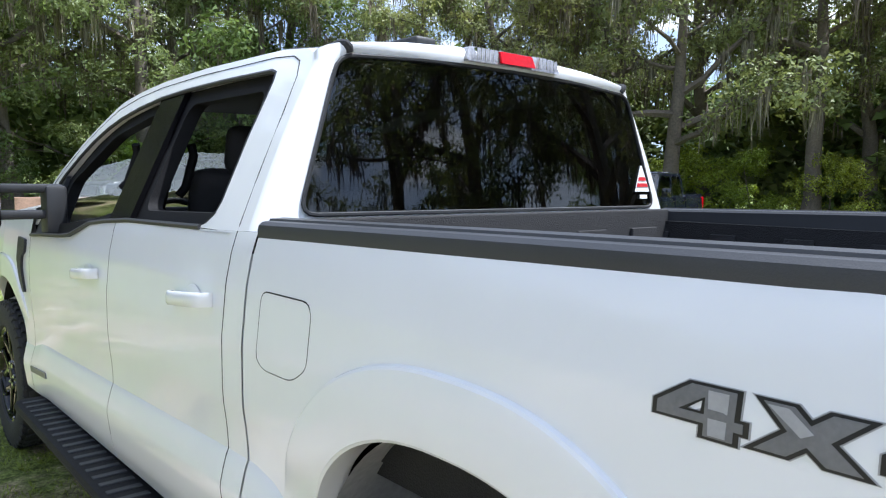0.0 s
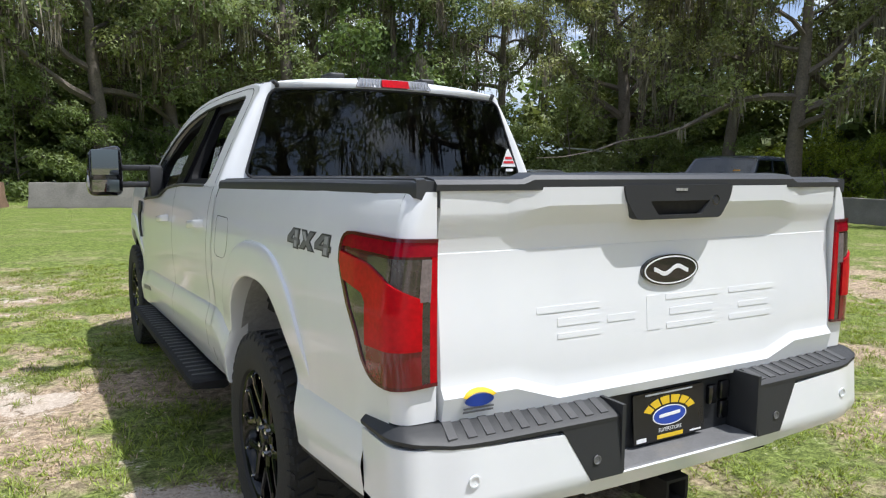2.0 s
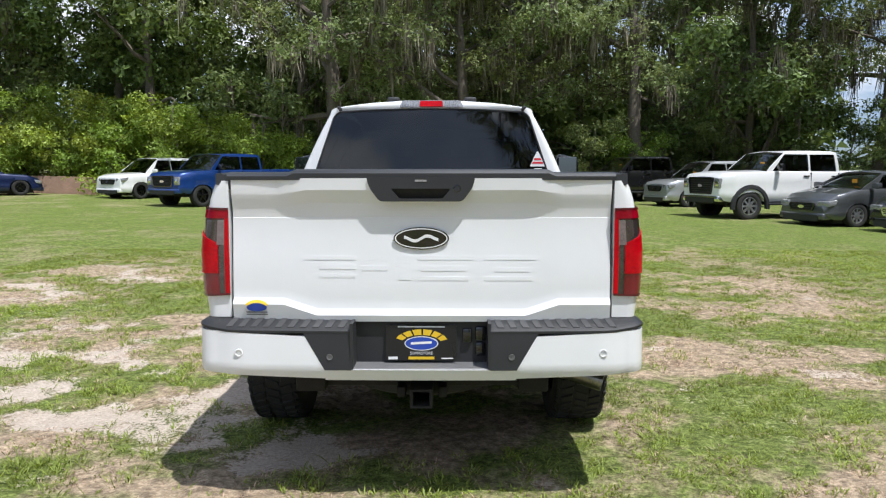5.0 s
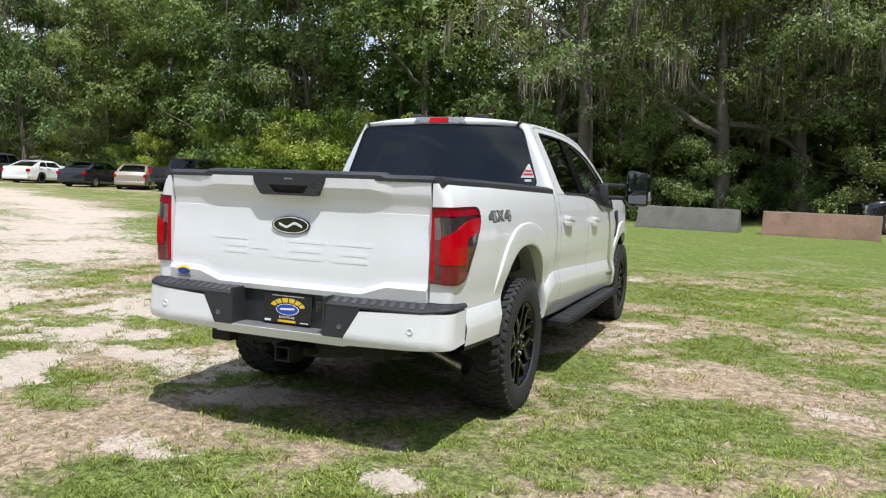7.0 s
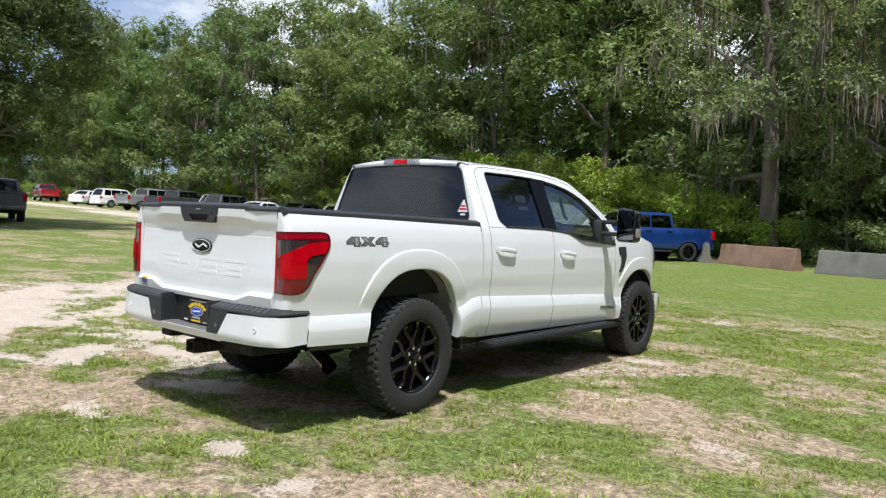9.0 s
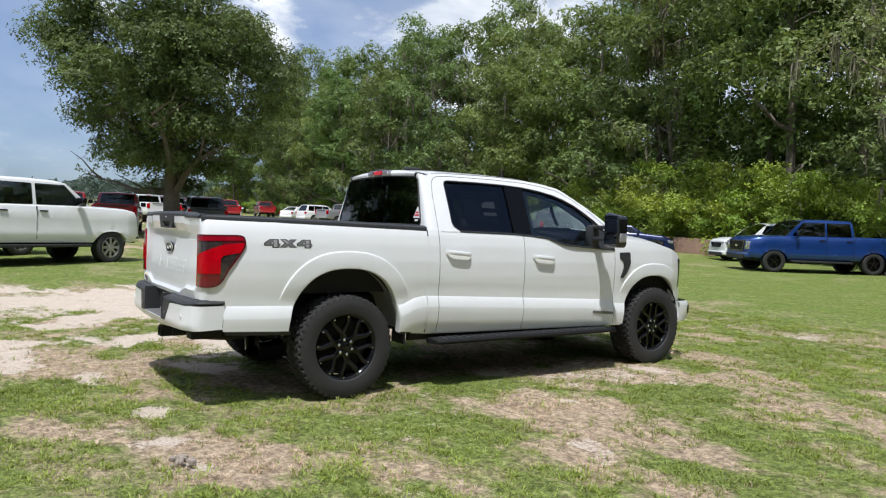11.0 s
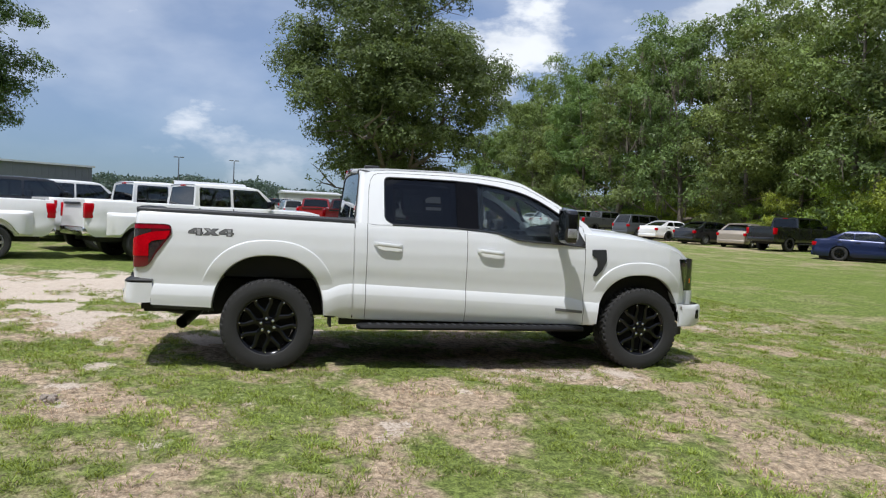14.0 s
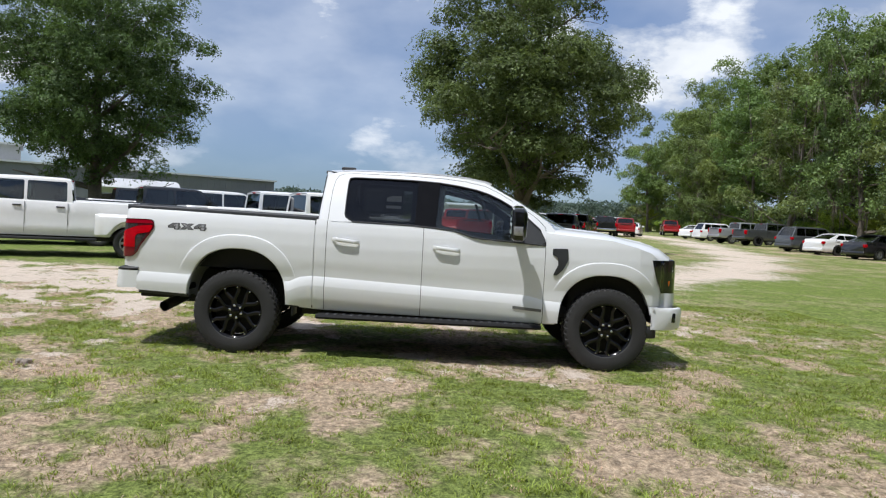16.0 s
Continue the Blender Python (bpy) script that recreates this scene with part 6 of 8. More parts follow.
for s in (1, -1):
    # painted apron under the lamp
    bm = bmesh.new()
    rows = []
    for v in (0.64, 0.66, 0.72, 0.786):
        rows.append([(s * (hull(4.20, v) - 0.004), 4.20, v), (s * (hull(4.25, v) - 0.004), 4.25, v)] + [(s * (x + 0.004), y + 0.004, v) for x, y in NOSE_PLAN] + [(0, 4.475, v)])
    grid(bm, rows)
    bmesh.ops.recalc_face_normals(bm, faces=bm.faces)
    part("lamp_apron", bm, "paint_white", truck, sharp=50)
    # headlamp wrapping the corner
    def lamp_map(u, v, w, s=s):
        # u: metres along the side from the corner (negative) or across the front (positive)
        if u < 0:
            y = 4.262 + u
            return Vector((s * (hull(y, v) + 0.006 + w), y, v))
        return Vector((s * (0.815 - u), 4.262 + 0.05 * min(1, u / 0.2) + w, v))

    bm = bmesh.new()
    rows = []
    for v in np.linspace(0.785, 1.118, 12):
        u0 = lerp(((0.785, -0.012), (0.86, -0.055), (0.95, -0.10), (1.05, -0.132), (1.118, -0.148)), v)
        row = [lamp_map(u0 - 0.002, v, -0.02), lamp_map(u0, v, 0.004)] + [lamp_map(u0 * (1 - k / 8) - 0.0005, v, 0.006) for k in range(1, 9)]
        row += [Vector((s * x, y, v)) for x, y in NOSE_PLAN]
        rows.append(row)
    grid(bm, rows)
    bmesh.ops.recalc_face_normals(bm, faces=bm.faces)
    lamp = part("headlamp", bm, "gloss_black", truck, "dark wrap-round headlamp with amber marker")
    bm = sheet([[(-0.082, 0.95), (-0.066, 0.95), (-0.026, 0.84), (-0.040, 0.84)]], lambda u, v, w: lamp_map(u, v, w + 0.004), 0.004)
    part("marker", bm, "amber_lens", lamp)
    bm = sheet([[(-0.035, 1.06), (-0.015, 1.06), (-0.012, 0.98), (-0.02, 0.98)]], lambda u, v, w: lamp_map(u, v, w + 0.004), 0.004)
    part("reflector", bm, "clear_lens", lamp)
    bm = bmesh.new()
    box(bm, s * 0.66, s * 0.712, 4.33, 4.382, 0.93, 1.07, 0.012)
    part("reflector", bm, "chrome", lamp)
    bm = bmesh.new()
    box(bm, s * 0.69, s * 0.741, 4.30, 4.345, 0.86, 0.915, 0.008)
    part("marker", bm, "amber_lens", lamp)
    bm = bmesh.new()
    rows = []
    for z, dy in ((0.425, -0.04), (0.45, 0.0), (0.60, 0.012), (0.638, 0.0), (0.65, -0.03)):
        row = [(s * (hull(4.10, 0.7) + 0.01), 4.13 + 0 * dy, z), (s * (hull(4.10, 0.7) + 0.006), 4.18, z)]
        for k in np.linspace(1, 0, 8):
            x, y = nose(k, z)
            row.append((s * x, y + dy, z))
        row.append((0, 4.51 + dy, z))
        rows.append(row)
    grid(bm, rows)
    bmesh.ops.recalc_face_normals(bm, faces=bm.faces)
    part("front_bumper", bm, "paint_white", truck, sharp=40)
    bm = bmesh.new()
    box(bm, s * 0.80, s * 0.872, 4.30, 4.385, 0.50, 0.60, 0.012)
    part("fog_lamp", bm, "gloss_black", truck)
    bm = bmesh.new()
    box(bm, s * 0.70, s * 0.86, 4.08, 4.20, 0.33, 0.44, 0.02)
    part("air_dam", bm, "black_plastic", truck)
    # fender vent, a black hooked shape
    vent = [(3.105, 1.185), (3.255, 1.190), (3.262, 1.08), (3.215, 0.985), (3.155, 0.922), (3.118, 0.925), (3.165, 1.03), (3.155, 1.10), (3.105, 1.125)]
    bm = sheet([rounded(vent, 0.012, 3)], lambda u, v, w, s=s: Vector((s * (hull(u, v) + 0.012 + w), u, v)), 0.016)
    part("fender_vent", bm, "black_plastic", truck, "black hooked fender vent")
    bm = sheet([[(2.735, 0.602), (3.02, 0.580), (3.02, 0.552), (2.735, 0.574)]], lambda u, v, w, s=s: Vector((s * (hull(u, v) + 0.005 + w), u, v)), 0.006)
    part("door_badge", bm, "decal_grey", doors["front_door", s], "dark grey door badge")
    # handles over shaded cups
    for nm, y0, z0 in (("rear_door", 1.06, 1.157), ("front_door", 2.055, 1.125)):
        d = doors[nm, s]
        bm = bmesh.new()
        rows = []
        for k in np.linspace(-1, 1, 13):
            y = y0 + 0.135 * k
            lift = 0.040 * (1 - abs(k) ** 7) + 0.006
            hh = 0.019
            xb = hull(y, z0)
            rows.append([(s * (xb + lift * c0), y, z0 - 0.012 * k + hh * c1) for c0, c1 in ((0.6, 1), (0.88, 1), (1.0, 0.6), (1.0, -0.6), (0.88, -1), (0.6, -1), (0.6, 1))])
        grid(bm, rows)
        bmesh.ops.recalc_face_normals(bm, faces=bm.faces)
        handle = part("door_handle", bm, "paint_white", d, sharp=40)
        bm = bmesh.new()
        lathe(bm, [(0.0005, 0.002), (0.0015, 0.045), (0.0, 0.05)], 24, pose(s * hull(y0, z0 - 0.005), y0, z0 - 0.004) @ Matrix.Diagonal((s, 1.15, 0.85, 1)))
        part("handle_cup", bm, "paint_white", d)

# fuel flap on the left side
flap = rounded([(0.445, 1.222), (0.672, 1.222), (0.676, 1.06), (0.64, 1.042), (0.51, 1.042), (0.448, 1.082)], [0.04, 0.03, 0.02, 0.02, 0.05, 0.02], 5)
bm = bmesh.new()
loop = [Vector((-(hull(u, v) - 0.0012), u, v)) for u, v in flap]
tube(bm, loop + loop[:1], 0.002, 5, cap=False)
part("fuel_flap", bm, "under", doors["box_side", -1], "round-cornered fuel flap outline")

# ---- box: rails, liner, floor ----
for s in (1, -1):
    bm = bmesh.new()
    prof = ((0.898, 0.985 - 1), (0.900, 0.004), (0.897, 0.018), (0.888, 0.026), (0.872, 0.028), (0.870, 0.033), (0.838, 0.035), (0.835, 0.031), (0.802, 0.030), (0.795, 0.022), (0.795, -0.04))
    rows = []
    for y in list(np.linspace(-1.09, 0.745, 14)):
        zt = lerp(BELT, y)
        dx = hull(y, zt) - 0.894
        rows.append([(s * (x + dx * (x - 0.79) / 0.1), y, zt + z) for x, z in prof])
    zt = lerp(BELT, -1.13)
    rows.insert(0, [(s * min(x, 0.862), -1.132, zt + z - (0.004 if z > 0 else 0)) for x, z in prof])
    vs = grid(bm, rows)
    bm.faces.new(vs[0])
    bm.faces.new(vs[-1])
    bmesh.ops.recalc_face_normals(bm, faces=bm.faces)
    part("rail_cap", bm, "rail_plastic", truck, "black ribbed bed rail cap", sharp=30)
    bm = bmesh.new()
    box(bm, s * 0.775, s * 0.80, -1.07, 0.72, 0.86, 1.34)
    for k in range(7):
        y = -0.95 + k * 0.27
        box(bm, s * 0.765, s * 0.776, y, y + 0.10, 0.90, 1.30, 0.004)
    parts_of("bed_wall", bm, "bed_liner", truck)
    bm = bmesh.new()
    box(bm, s * 0.50, s * 0.78, -0.52, 0.52, 0.85, 1.06, 0.06)
    part("wheel_house", bm, "bed_liner", truck)
bm = bmesh.new()
box(bm, -0.79, 0.79, -1.07, 0.72, 0.82, 0.86)
for k in range(13):
    x = -0.72 + k * 0.12
    box(bm, x - 0.025, x + 0.025, -1.05, 0.70, 0.86, 0.874, 0.004)
parts_of("bed_floor", bm, "bed_liner", truck)
bm = bmesh.new()
box(bm, -0.80, 0.80, 0.69, 0.73, 0.86, 1.385, 0.008)
for k in range(5):
    x = -0.62 + k * 0.31
    box(bm, x - 0.08, x + 0.08, 0.675, 0.692, 0.90, 1.32, 0.006)
parts_of("bed_front_wall", bm, "bed_liner", truck)

# ---- tailgate ----
def gate_step(x):
    a = abs(x)
    return 0.884 if a > 0.58 else (0.838 if a < 0.44 else 0.838 + 0.046 * (a - 0.44) / 0.14)


def gate_y(x, z):
    a = abs(x)
    st = gate_step(x)
    mid = min(1, max(0, (0.60 - a) / 0.12))
    hip = 1.262 + 0.022 * mid
    if z > hip:
        f = (z - hip) / (1.388 - hip)
        lip = 0.015 + 0.017 * mid
        y = -1.128 - lip * min(1, f * 2.2) - 0.004 * f
    elif z > 1.222:
        y = -1.128 + 0.004 * (1 - (z - 1.222) / (hip - 1.222))
    elif z > st:
        f = (1.222 - z) / (1.222 - st)
        y = -1.126 - 0.024 * math.sin(f * math.pi / 2) ** 1.6
    elif z > st - 0.026:
        f = (st - z) / 0.026
        y = -1.150 - 0.018 * f
    else:
        y = -1.168 + 0.018 * (st - 0.026 - z) / 0.09
    return y + 0.010 * (a / 0.8) ** 4


xs = sorted(set([round(v, 4) for v in np.linspace(-0.797, 0.797, 41)] + [-0.6, -0.58, -0.48, -0.44, 0.44, 0.48, 0.58, 0.6]))
bm = bmesh.new()
rows = []
for x in [xs[0] - 0.0005] + xs + [xs[-1] + 0.0005]:
    st = gate_step(x)
    mid = min(1, max(0, (0.60 - abs(x)) / 0.12))
    hip = 1.262 + 0.022 * mid
    zs = [0.785, 0.79, st - 0.05, st - 0.028, st - 0.026, st - 0.002, st + 0.002] + [st + (1.2 - st) * k / 8 for k in range(1, 9)] + [1.218, 1.2215, 1.2225, 1.226, hip - 0.004, hip + 0.004, hip + 0.03, hip + 0.055, hip + 0.062, 1.372, 1.384, 1.388]
    rows.append([(x, gate_y(x, z) if abs(x) < 0.7972 else -1.07, z) for z in zs])
grid(bm, rows)
bmesh.ops.recalc_face_normals(bm, faces=bm.faces)
if sum(f.normal.y for f in bm.faces) > 0:
    bmesh.ops.reverse_faces(bm, faces=bm.faces)
gate = part("tailgate", bm, "paint_white", truck, "white stamped steel tailgate", sharp=22)
bm = bmesh.new()
box(bm, -0.795, 0.795, -1.10, -1.065, 0.79, 1.385)
part("inner_panel", bm, "bed_liner", gate)
bm = bmesh.new()
rows = []
for x in [-0.812, -0.80, -0.56, -0.53, 0.53, 0.56, 0.80, 0.812]:
    up = 0.012 if abs(x) < 0.55 else 0.0
    yb = gate_y(max(-0.79, min(0.79, x)), 1.385)
    rows.append([(x, yb - 0.004, 1.380), (x, yb - 0.006, 1.396 + up), (x, yb + 0.008, 1.408 + up), (x, -1.09, 1.414 + up), (x, -1.066, 1.408 + up), (x, -1.058, 1.36)])
vs = grid(bm, rows)
bm.faces.new(vs[0])
bm.faces.new(vs[-1])
bmesh.ops.recalc_face_normals(bm, faces=bm.faces)
part("top_cap", bm, "rail_plastic", gate, "black tailgate top cap", sharp=30)


def on_gate(off=0.0):
    return lambda u, v, w: Vector((u, gate_y(u, v) - off - w, v))


def on_gate_flat(off=0.0):
    return lambda u, v, w: Vector((u, -1.176 - off - w, v))


latch_ring = rounded([(-0.225, 1.392), (-0.215, 1.35), (-0.172, 1.292), (0.172, 1.292), (0.215, 1.35), (0.225, 1.392)], [0.01, 0.02, 0.015, 0.015, 0.02, 0.01])
slot_ring = rounded([(-0.125, 1.345), (-0.09, 1.304), (0.09, 1.304), (0.125, 1.345)], 0.008)
latch = part("tailgate_handle", sheet([latch_ring, slot_ring], on_gate_flat(-0.006), 0.03), "black_plastic", gate, "black tailgate handle with camera")
part("handle_slot", sheet([slot_ring], lambda u, v, w: Vector((u, gate_y(u, v) - 0.003 - w, v)), 0.004), "under", latch)
part("light_bar", sheet([[(-0.024, 1.374), (0.024, 1.374), (0.024, 1.382), (-0.024, 1.382)]], on_gate_flat(-0.004), 0.002), "clear_lens", latch)
bm = bmesh.new()
lathe(bm, [(0.0, 0.016), (0.004, 0.016), (0.005, 0.012), (0.002, 0.010), (0.002, 0.001)], 20, pose(0.150, -1.166, 1.345, 0, 0, -90))
part("lock", bm, "gloss_black", latch)


def oval(cx, cz, a, b, n=40):
    return [(cx + a * math.cos(2 * math.pi * k / n), cz + b * math.sin(2 * math.pi * k / n)) for k in range(n)]


badge = part("badge", sheet([oval(0.0, 1.136, 0.117, 0.047)], on_gate_flat(-0.034), 0.014), "gloss_black", gate, "black oval badge with a pale rim")
part("rim", sheet([oval(0.0, 1.136, 0.111, 0.0425), oval(0.0, 1.136, 0.106, 0.0385)], on_gate_flat(-0.0325), 0.0155), "white_ink", badge)
wave = [(x, 1.136 + 0.009 * math.sin(x * 62) + 0.05 * x) for x in np.linspace(-0.072, 0.072, 30)]
part("mark", sheet([[(x, z - 0.0065) for x, z in wave] + [(x, z + 0.0065) for x, z in wave[::-1]]], on_gate_flat(-0.0325), 0.0155), "white_ink", badge)
# raised stamping: plain bars in place of the model name
for x0, x1, z0, z1 in ((-0.50, -0.275, 1.045, 1.062), (-0.43, -0.275, 1.005, 1.027), (-0.43, -0.275, 0.970, 0.985), (-0.25, -0.14, 1.0, 1.02), (-0.095, -0.04, 0.96, 1.062), (-0.015, 0.22, 1.045, 1.062), (0.0, 0.19, 0.998, 1.02), (-0.015, 0.20, 0.958, 0.975), (0.265, 0.49, 1.045, 1.062), (0.31, 0.46, 0.995, 1.012), (0.265, 0.47, 0.958, 0.975)):
    ring = rounded([(x0, z0), (x1, z0), (x1, z1), (x0, z1)], 0.004, 2)
    part("stamping", sheet([ring], on_gate(0.0014), 0.006), "paint_white", gate, "raised stamped bar")
# dealer sticker on the gate's lower corner
tag = part("dealer_sticker", sheet([oval(-0.695, 0.845, 0.043, 0.017, 24)], on_gate(0.0045), 0.001), "blue_ink", gate, "small blue and yellow dealer sticker")
arc = [(-0.695 + 0.052 * math.cos(t), 0.846 + 0.030 * math.sin(t)) for t in np.linspace(0.35, math.pi - 0.35, 12)] + [(-0.695 + 0.040 * math.cos(t), 0.846 + 0.019 * math.sin(t)) for t in np.linspace(math.pi - 0.35, 0.35, 12)]
part("print_bar", sheet([arc], on_gate(0.0045), 0.001), "yellow", tag)
for z in (0.822, 0.812):
    part("print_bar", sheet([[(-0.74, z), (-0.65, z), (-0.65, z + 0.005), (-0.74, z + 0.005)]], on_gate(0.0045), 0.001), "decal_grey", tag)

# ---- tail lamps ----
LAMP_MAP = ((836, 2.256), (909, 2.128), (1014, 2.0), (1088, 1.0), (1138, 0.0))


def lamp_q(px):
    return lerp(LAMP_MAP, px)


def lamp_z(py):
    return 1.266 - (py - 482) / 368 * 0.373


LAMP = [(1136, 848), (1040, 854), (1000, 852), (975, 845), (955, 830), (935, 800), (850, 596), (839, 562), (838, 530), (840, 504), (846, 489), (858, 481), (880, 478), (1136, 484)]
LINES = [((800, 528), (1150, 534)), ((800, 518), (1150, 528)), ((850, 535), (950, 553)), ((950, 553), (1000, 575)), ((1000, 575), (1104, 630)), ((850, 602), (940, 628)), ((940, 628), (956, 650)), ((956, 600), (956, 850)), ((1104, 500), (1104, 850)), ((1098, 500), (1098, 850)), ((1122, 480), (1122, 860)), ((1000, 756), (1110, 756)), ((1062, 600), (1062, 760))]


def above(px, py, line):
    (ax, ay), (bx, by) = line
    return py < ay + (by - ay) * (px - ax) / (bx - ax)


LAMP_EDGES = []
for (ax, ay), (bx, by) in zip(LAMP, LAMP[1:]):
    ln = math.hypot(bx - ax, by - ay)
    nx, ny = -(by - ay) / ln, (bx - ax) / ln
    if nx * (1000 - ax) + ny * (650 - ay) < 0:
        nx, ny = -nx, -ny
    LAMP_EDGES.append((ax, ay, nx, ny))


def lamp_kind(px, py):
    if min((px - ax) * nx + (py - ay) * ny for ax, ay, nx, ny in LAMP_EDGES) < 9.0:
        return "frame"
    if py < 519 + (px - 800) * 0.028:
        return "top"
    if px > 1122:
        return "rim"
    if above(px, py, LINES[0]):
        return "gap"
    if px > 1098 and py < 640:
        return "clear"
    if px > 1104:
        return "smoke"
    if px < 950:
        upper = above(px, py, LINES[2])
    elif px < 1000:
        upper = above(px, py, LINES[3])
    else:
        upper = above(px, py, LINES[4])
    if upper:
        return "smoke" if px > 945 else "gap"
    if px < 956:
        low = not above(px, py, LINES[5]) if px < 940 else not above(px, py, LINES[6])
        return "smoke" if low else "main"
    return "main" if py < 756 else "deep"


LOOK = {"top": ("mid_red_lens", 0.010, "upper_lens"), "main": ("red_lens", 0.015, "main_lens"), "rim": ("red_lens", 0.009, "edge_lens"), "deep": ("deep_red_lens", 0.011, "lower_lens"), "smoke": ("smoked_lens", 0.0085, "smoked_lens"), "clear": ("tail_clear", 0.010, "reversing_lens"), "gap": ("frame_lens", 0.006, "dark_band"), "frame": ("frame_lens", 0.012, "lamp_rim")}
for s in (1, -1):
    pieces = {}
    for kind in LOOK:
        bm = bmesh.new()
        gx_ = [838 + k * (1136 - 838) / 34 for k in range(35)]
        gy_ = [476 + k * (856 - 476) / 26 for k in range(27)]
        grid(bm, [[(px, py, 0) for py in gy_] for px in gx_])
        for a, b in LINES:
            d = Vector((b[0] - a[0], b[1] - a[1], 0))
            bmesh.ops.bisect_plane(bm, geom=bm.verts[:] + bm.edges[:] + bm.faces[:], plane_co=(a[0], a[1], 0), plane_no=(-d.y, d.x, 0))
        for ax, ay, nx, ny in LAMP_EDGES:
            bmesh.ops.bisect_plane(bm, geom=bm.verts[:] + bm.edges[:] + bm.faces[:], plane_co=(ax + 9.0 * nx, ay + 9.0 * ny, 0), plane_no=(nx, ny, 0))
        for a, b in zip(LAMP, LAMP[1:] + LAMP[:1]):
            d = Vector((b[0] - a[0], b[1] - a[1], 0))
            no = Vector((-d.y, d.x, 0))
            if no.dot(Vector((1000 - a[0], 650 - a[1], 0))) < 0:
                no = -no
            bmesh.ops.bisect_plane(bm, geom=bm.verts[:] + bm.edges[:] + bm.faces[:], plane_co=(a[0], a[1], 0), plane_no=no, clear_inner=True)
        kill = [f for f in bm.faces if lamp_kind(f.calc_center_median().x, f.calc_center_median().y) != kind]
        bmesh.ops.delete(bm, geom=kill, context="FACES")
        off = LOOK[kind][1]
        low = {}
        rim = [e for e in bm.edges if len(e.link_faces) == 1]
        for v in list(bm.verts):
            v.co = Vector((v.co.x, v.co.y, off))
        for e in rim:
            for v in e.verts:
                if v not in low:
                    low[v] = bm.verts.new((v.co.x, v.co.y, -0.004))
            bm.faces.new((e.verts[0], e.verts[1], low[e.verts[1]], low[e.verts[0]]))
        for v in bm.verts:
            x, y, z = corner(lamp_q(v.co.x), lamp_z(v.co.y), v.co.z)
            v.co = (s * x, y, z)
        pieces[kind] = finish(bm, s)
    lamp = thing("tail_lamp", "red and smoked wrap-round tail lamp", "lamp")
    lamp.parent = truck
    for key in ("label", "category"):
        del lamp[key]
    for kind, bm in pieces.items():
        mat, off, nm = LOOK[kind]
        for piece in islands(bm):
            part(nm, piece, mat, lamp, sharp=30)

# ---- "4X4" marking on both box sides ----
FOUR = [(0.0, 0.20), (0.0, 0.50), (0.40, 1.0), (0.96, 1.0), (0.96, 0.42), (1.06, 0.42), (1.06, 0.18), (0.96, 0.18), (0.96, -0.06), (0.58, -0.06), (0.58, 0.20)]
FOUR_IN = [(0.32, 0.42), (0.58, 0.42), (0.58, 0.74)]
EX = [(0.0, 1.0), (0.36, 1.0), (0.52, 0.74), (0.70, 1.0), (1.06, 1.0), (0.74, 0.48), (1.06, 0.0), (0.68, 0.0), (0.50, 0.26), (0.32, 0.0), (-0.06, 0.0), (0.28, 0.50)]


def grow(pts, d):
    """An outline moved outward by d."""
    area = sum(a[0] * b[1] - b[0] * a[1] for a, b in zip(pts, pts[1:] + pts[:1]))
    k = 1 if area > 0 else -1
    out = []
    for i, p in enumerate(pts):
        a, b = Vector(pts[i - 1]), Vector(pts[(i + 1) % len(pts)])
        p = Vector(p)
        e1, e2 = (p - a).normalized(), (b - p).normalized()
        n1, n2 = Vector((e1.y, -e1.x)) * k, Vector((e2.y, -e2.x)) * k
        n = (n1 + n2)
        n = n / max(0.35, n.dot(n1))
        out.append((p.x + n.x * d, p.y + n.y * d))
    return out


for s in (1, -1):
    y_start, way = (-0.693, 1) if s > 0 else (-0.382, -1)
    for gi, (glyph, inner) in enumerate(((FOUR, FOUR_IN), (EX, None), (FOUR, FOUR_IN))):
        gx0 = gi * 0.128
        letter = None
        for nm, d, off, mat in (("border", 0.060, 0.0010, "decal_light"), ("edge", 0.040, 0.0018, "decal_black"), ("face", -0.02, 0.0026, "decal_grey"), ("facet", -0.10, 0.0034, "decal_light")):
            rings = [grow(glyph, d)]
            if nm == "facet":
                rings = [[p for p in ([(0.62, 0.92), (0.86, 0.92), (0.86, 0.0), (0.66, 0.0)] if inner else [(0.08, 0.93), (0.30, 0.93), (0.56, 0.56), (0.44, 0.44)])]]
            elif inner and nm != "border":
                rings.append(grow(inner, -d * 0.8))
            m = lambda u, v, w, off=off, s=s, gx0=gx0: Vector((s * (hull(y_start + way * (gx0 + u * 0.108), 1.187 + v * 0.056) + off + w), y_start + way * (gx0 + u * 0.108), 1.187 + v * 0.056))
            o = part("decal_" + nm, sheet(rings, m, 0.0007), mat, doors["box_side", s] if letter is None else letter, "grey and black 4X4 marking" if letter is None else "")
            letter = letter or o

# ---- rear bumper ----
def bump_y(x, z):
    a = abs(x)
    base = -1.262 + (0.016 * (a / 0.7) ** 2 if a < 0.7 else 0.016 + 0.055 * ((a - 0.7) / 0.2) ** 2)
    if z > 0.60:
        return base + 0.012 * (z - 0.60) / 0.15
    return base + 0.5 * (0.60 - z) ** 1.0 * 0.9


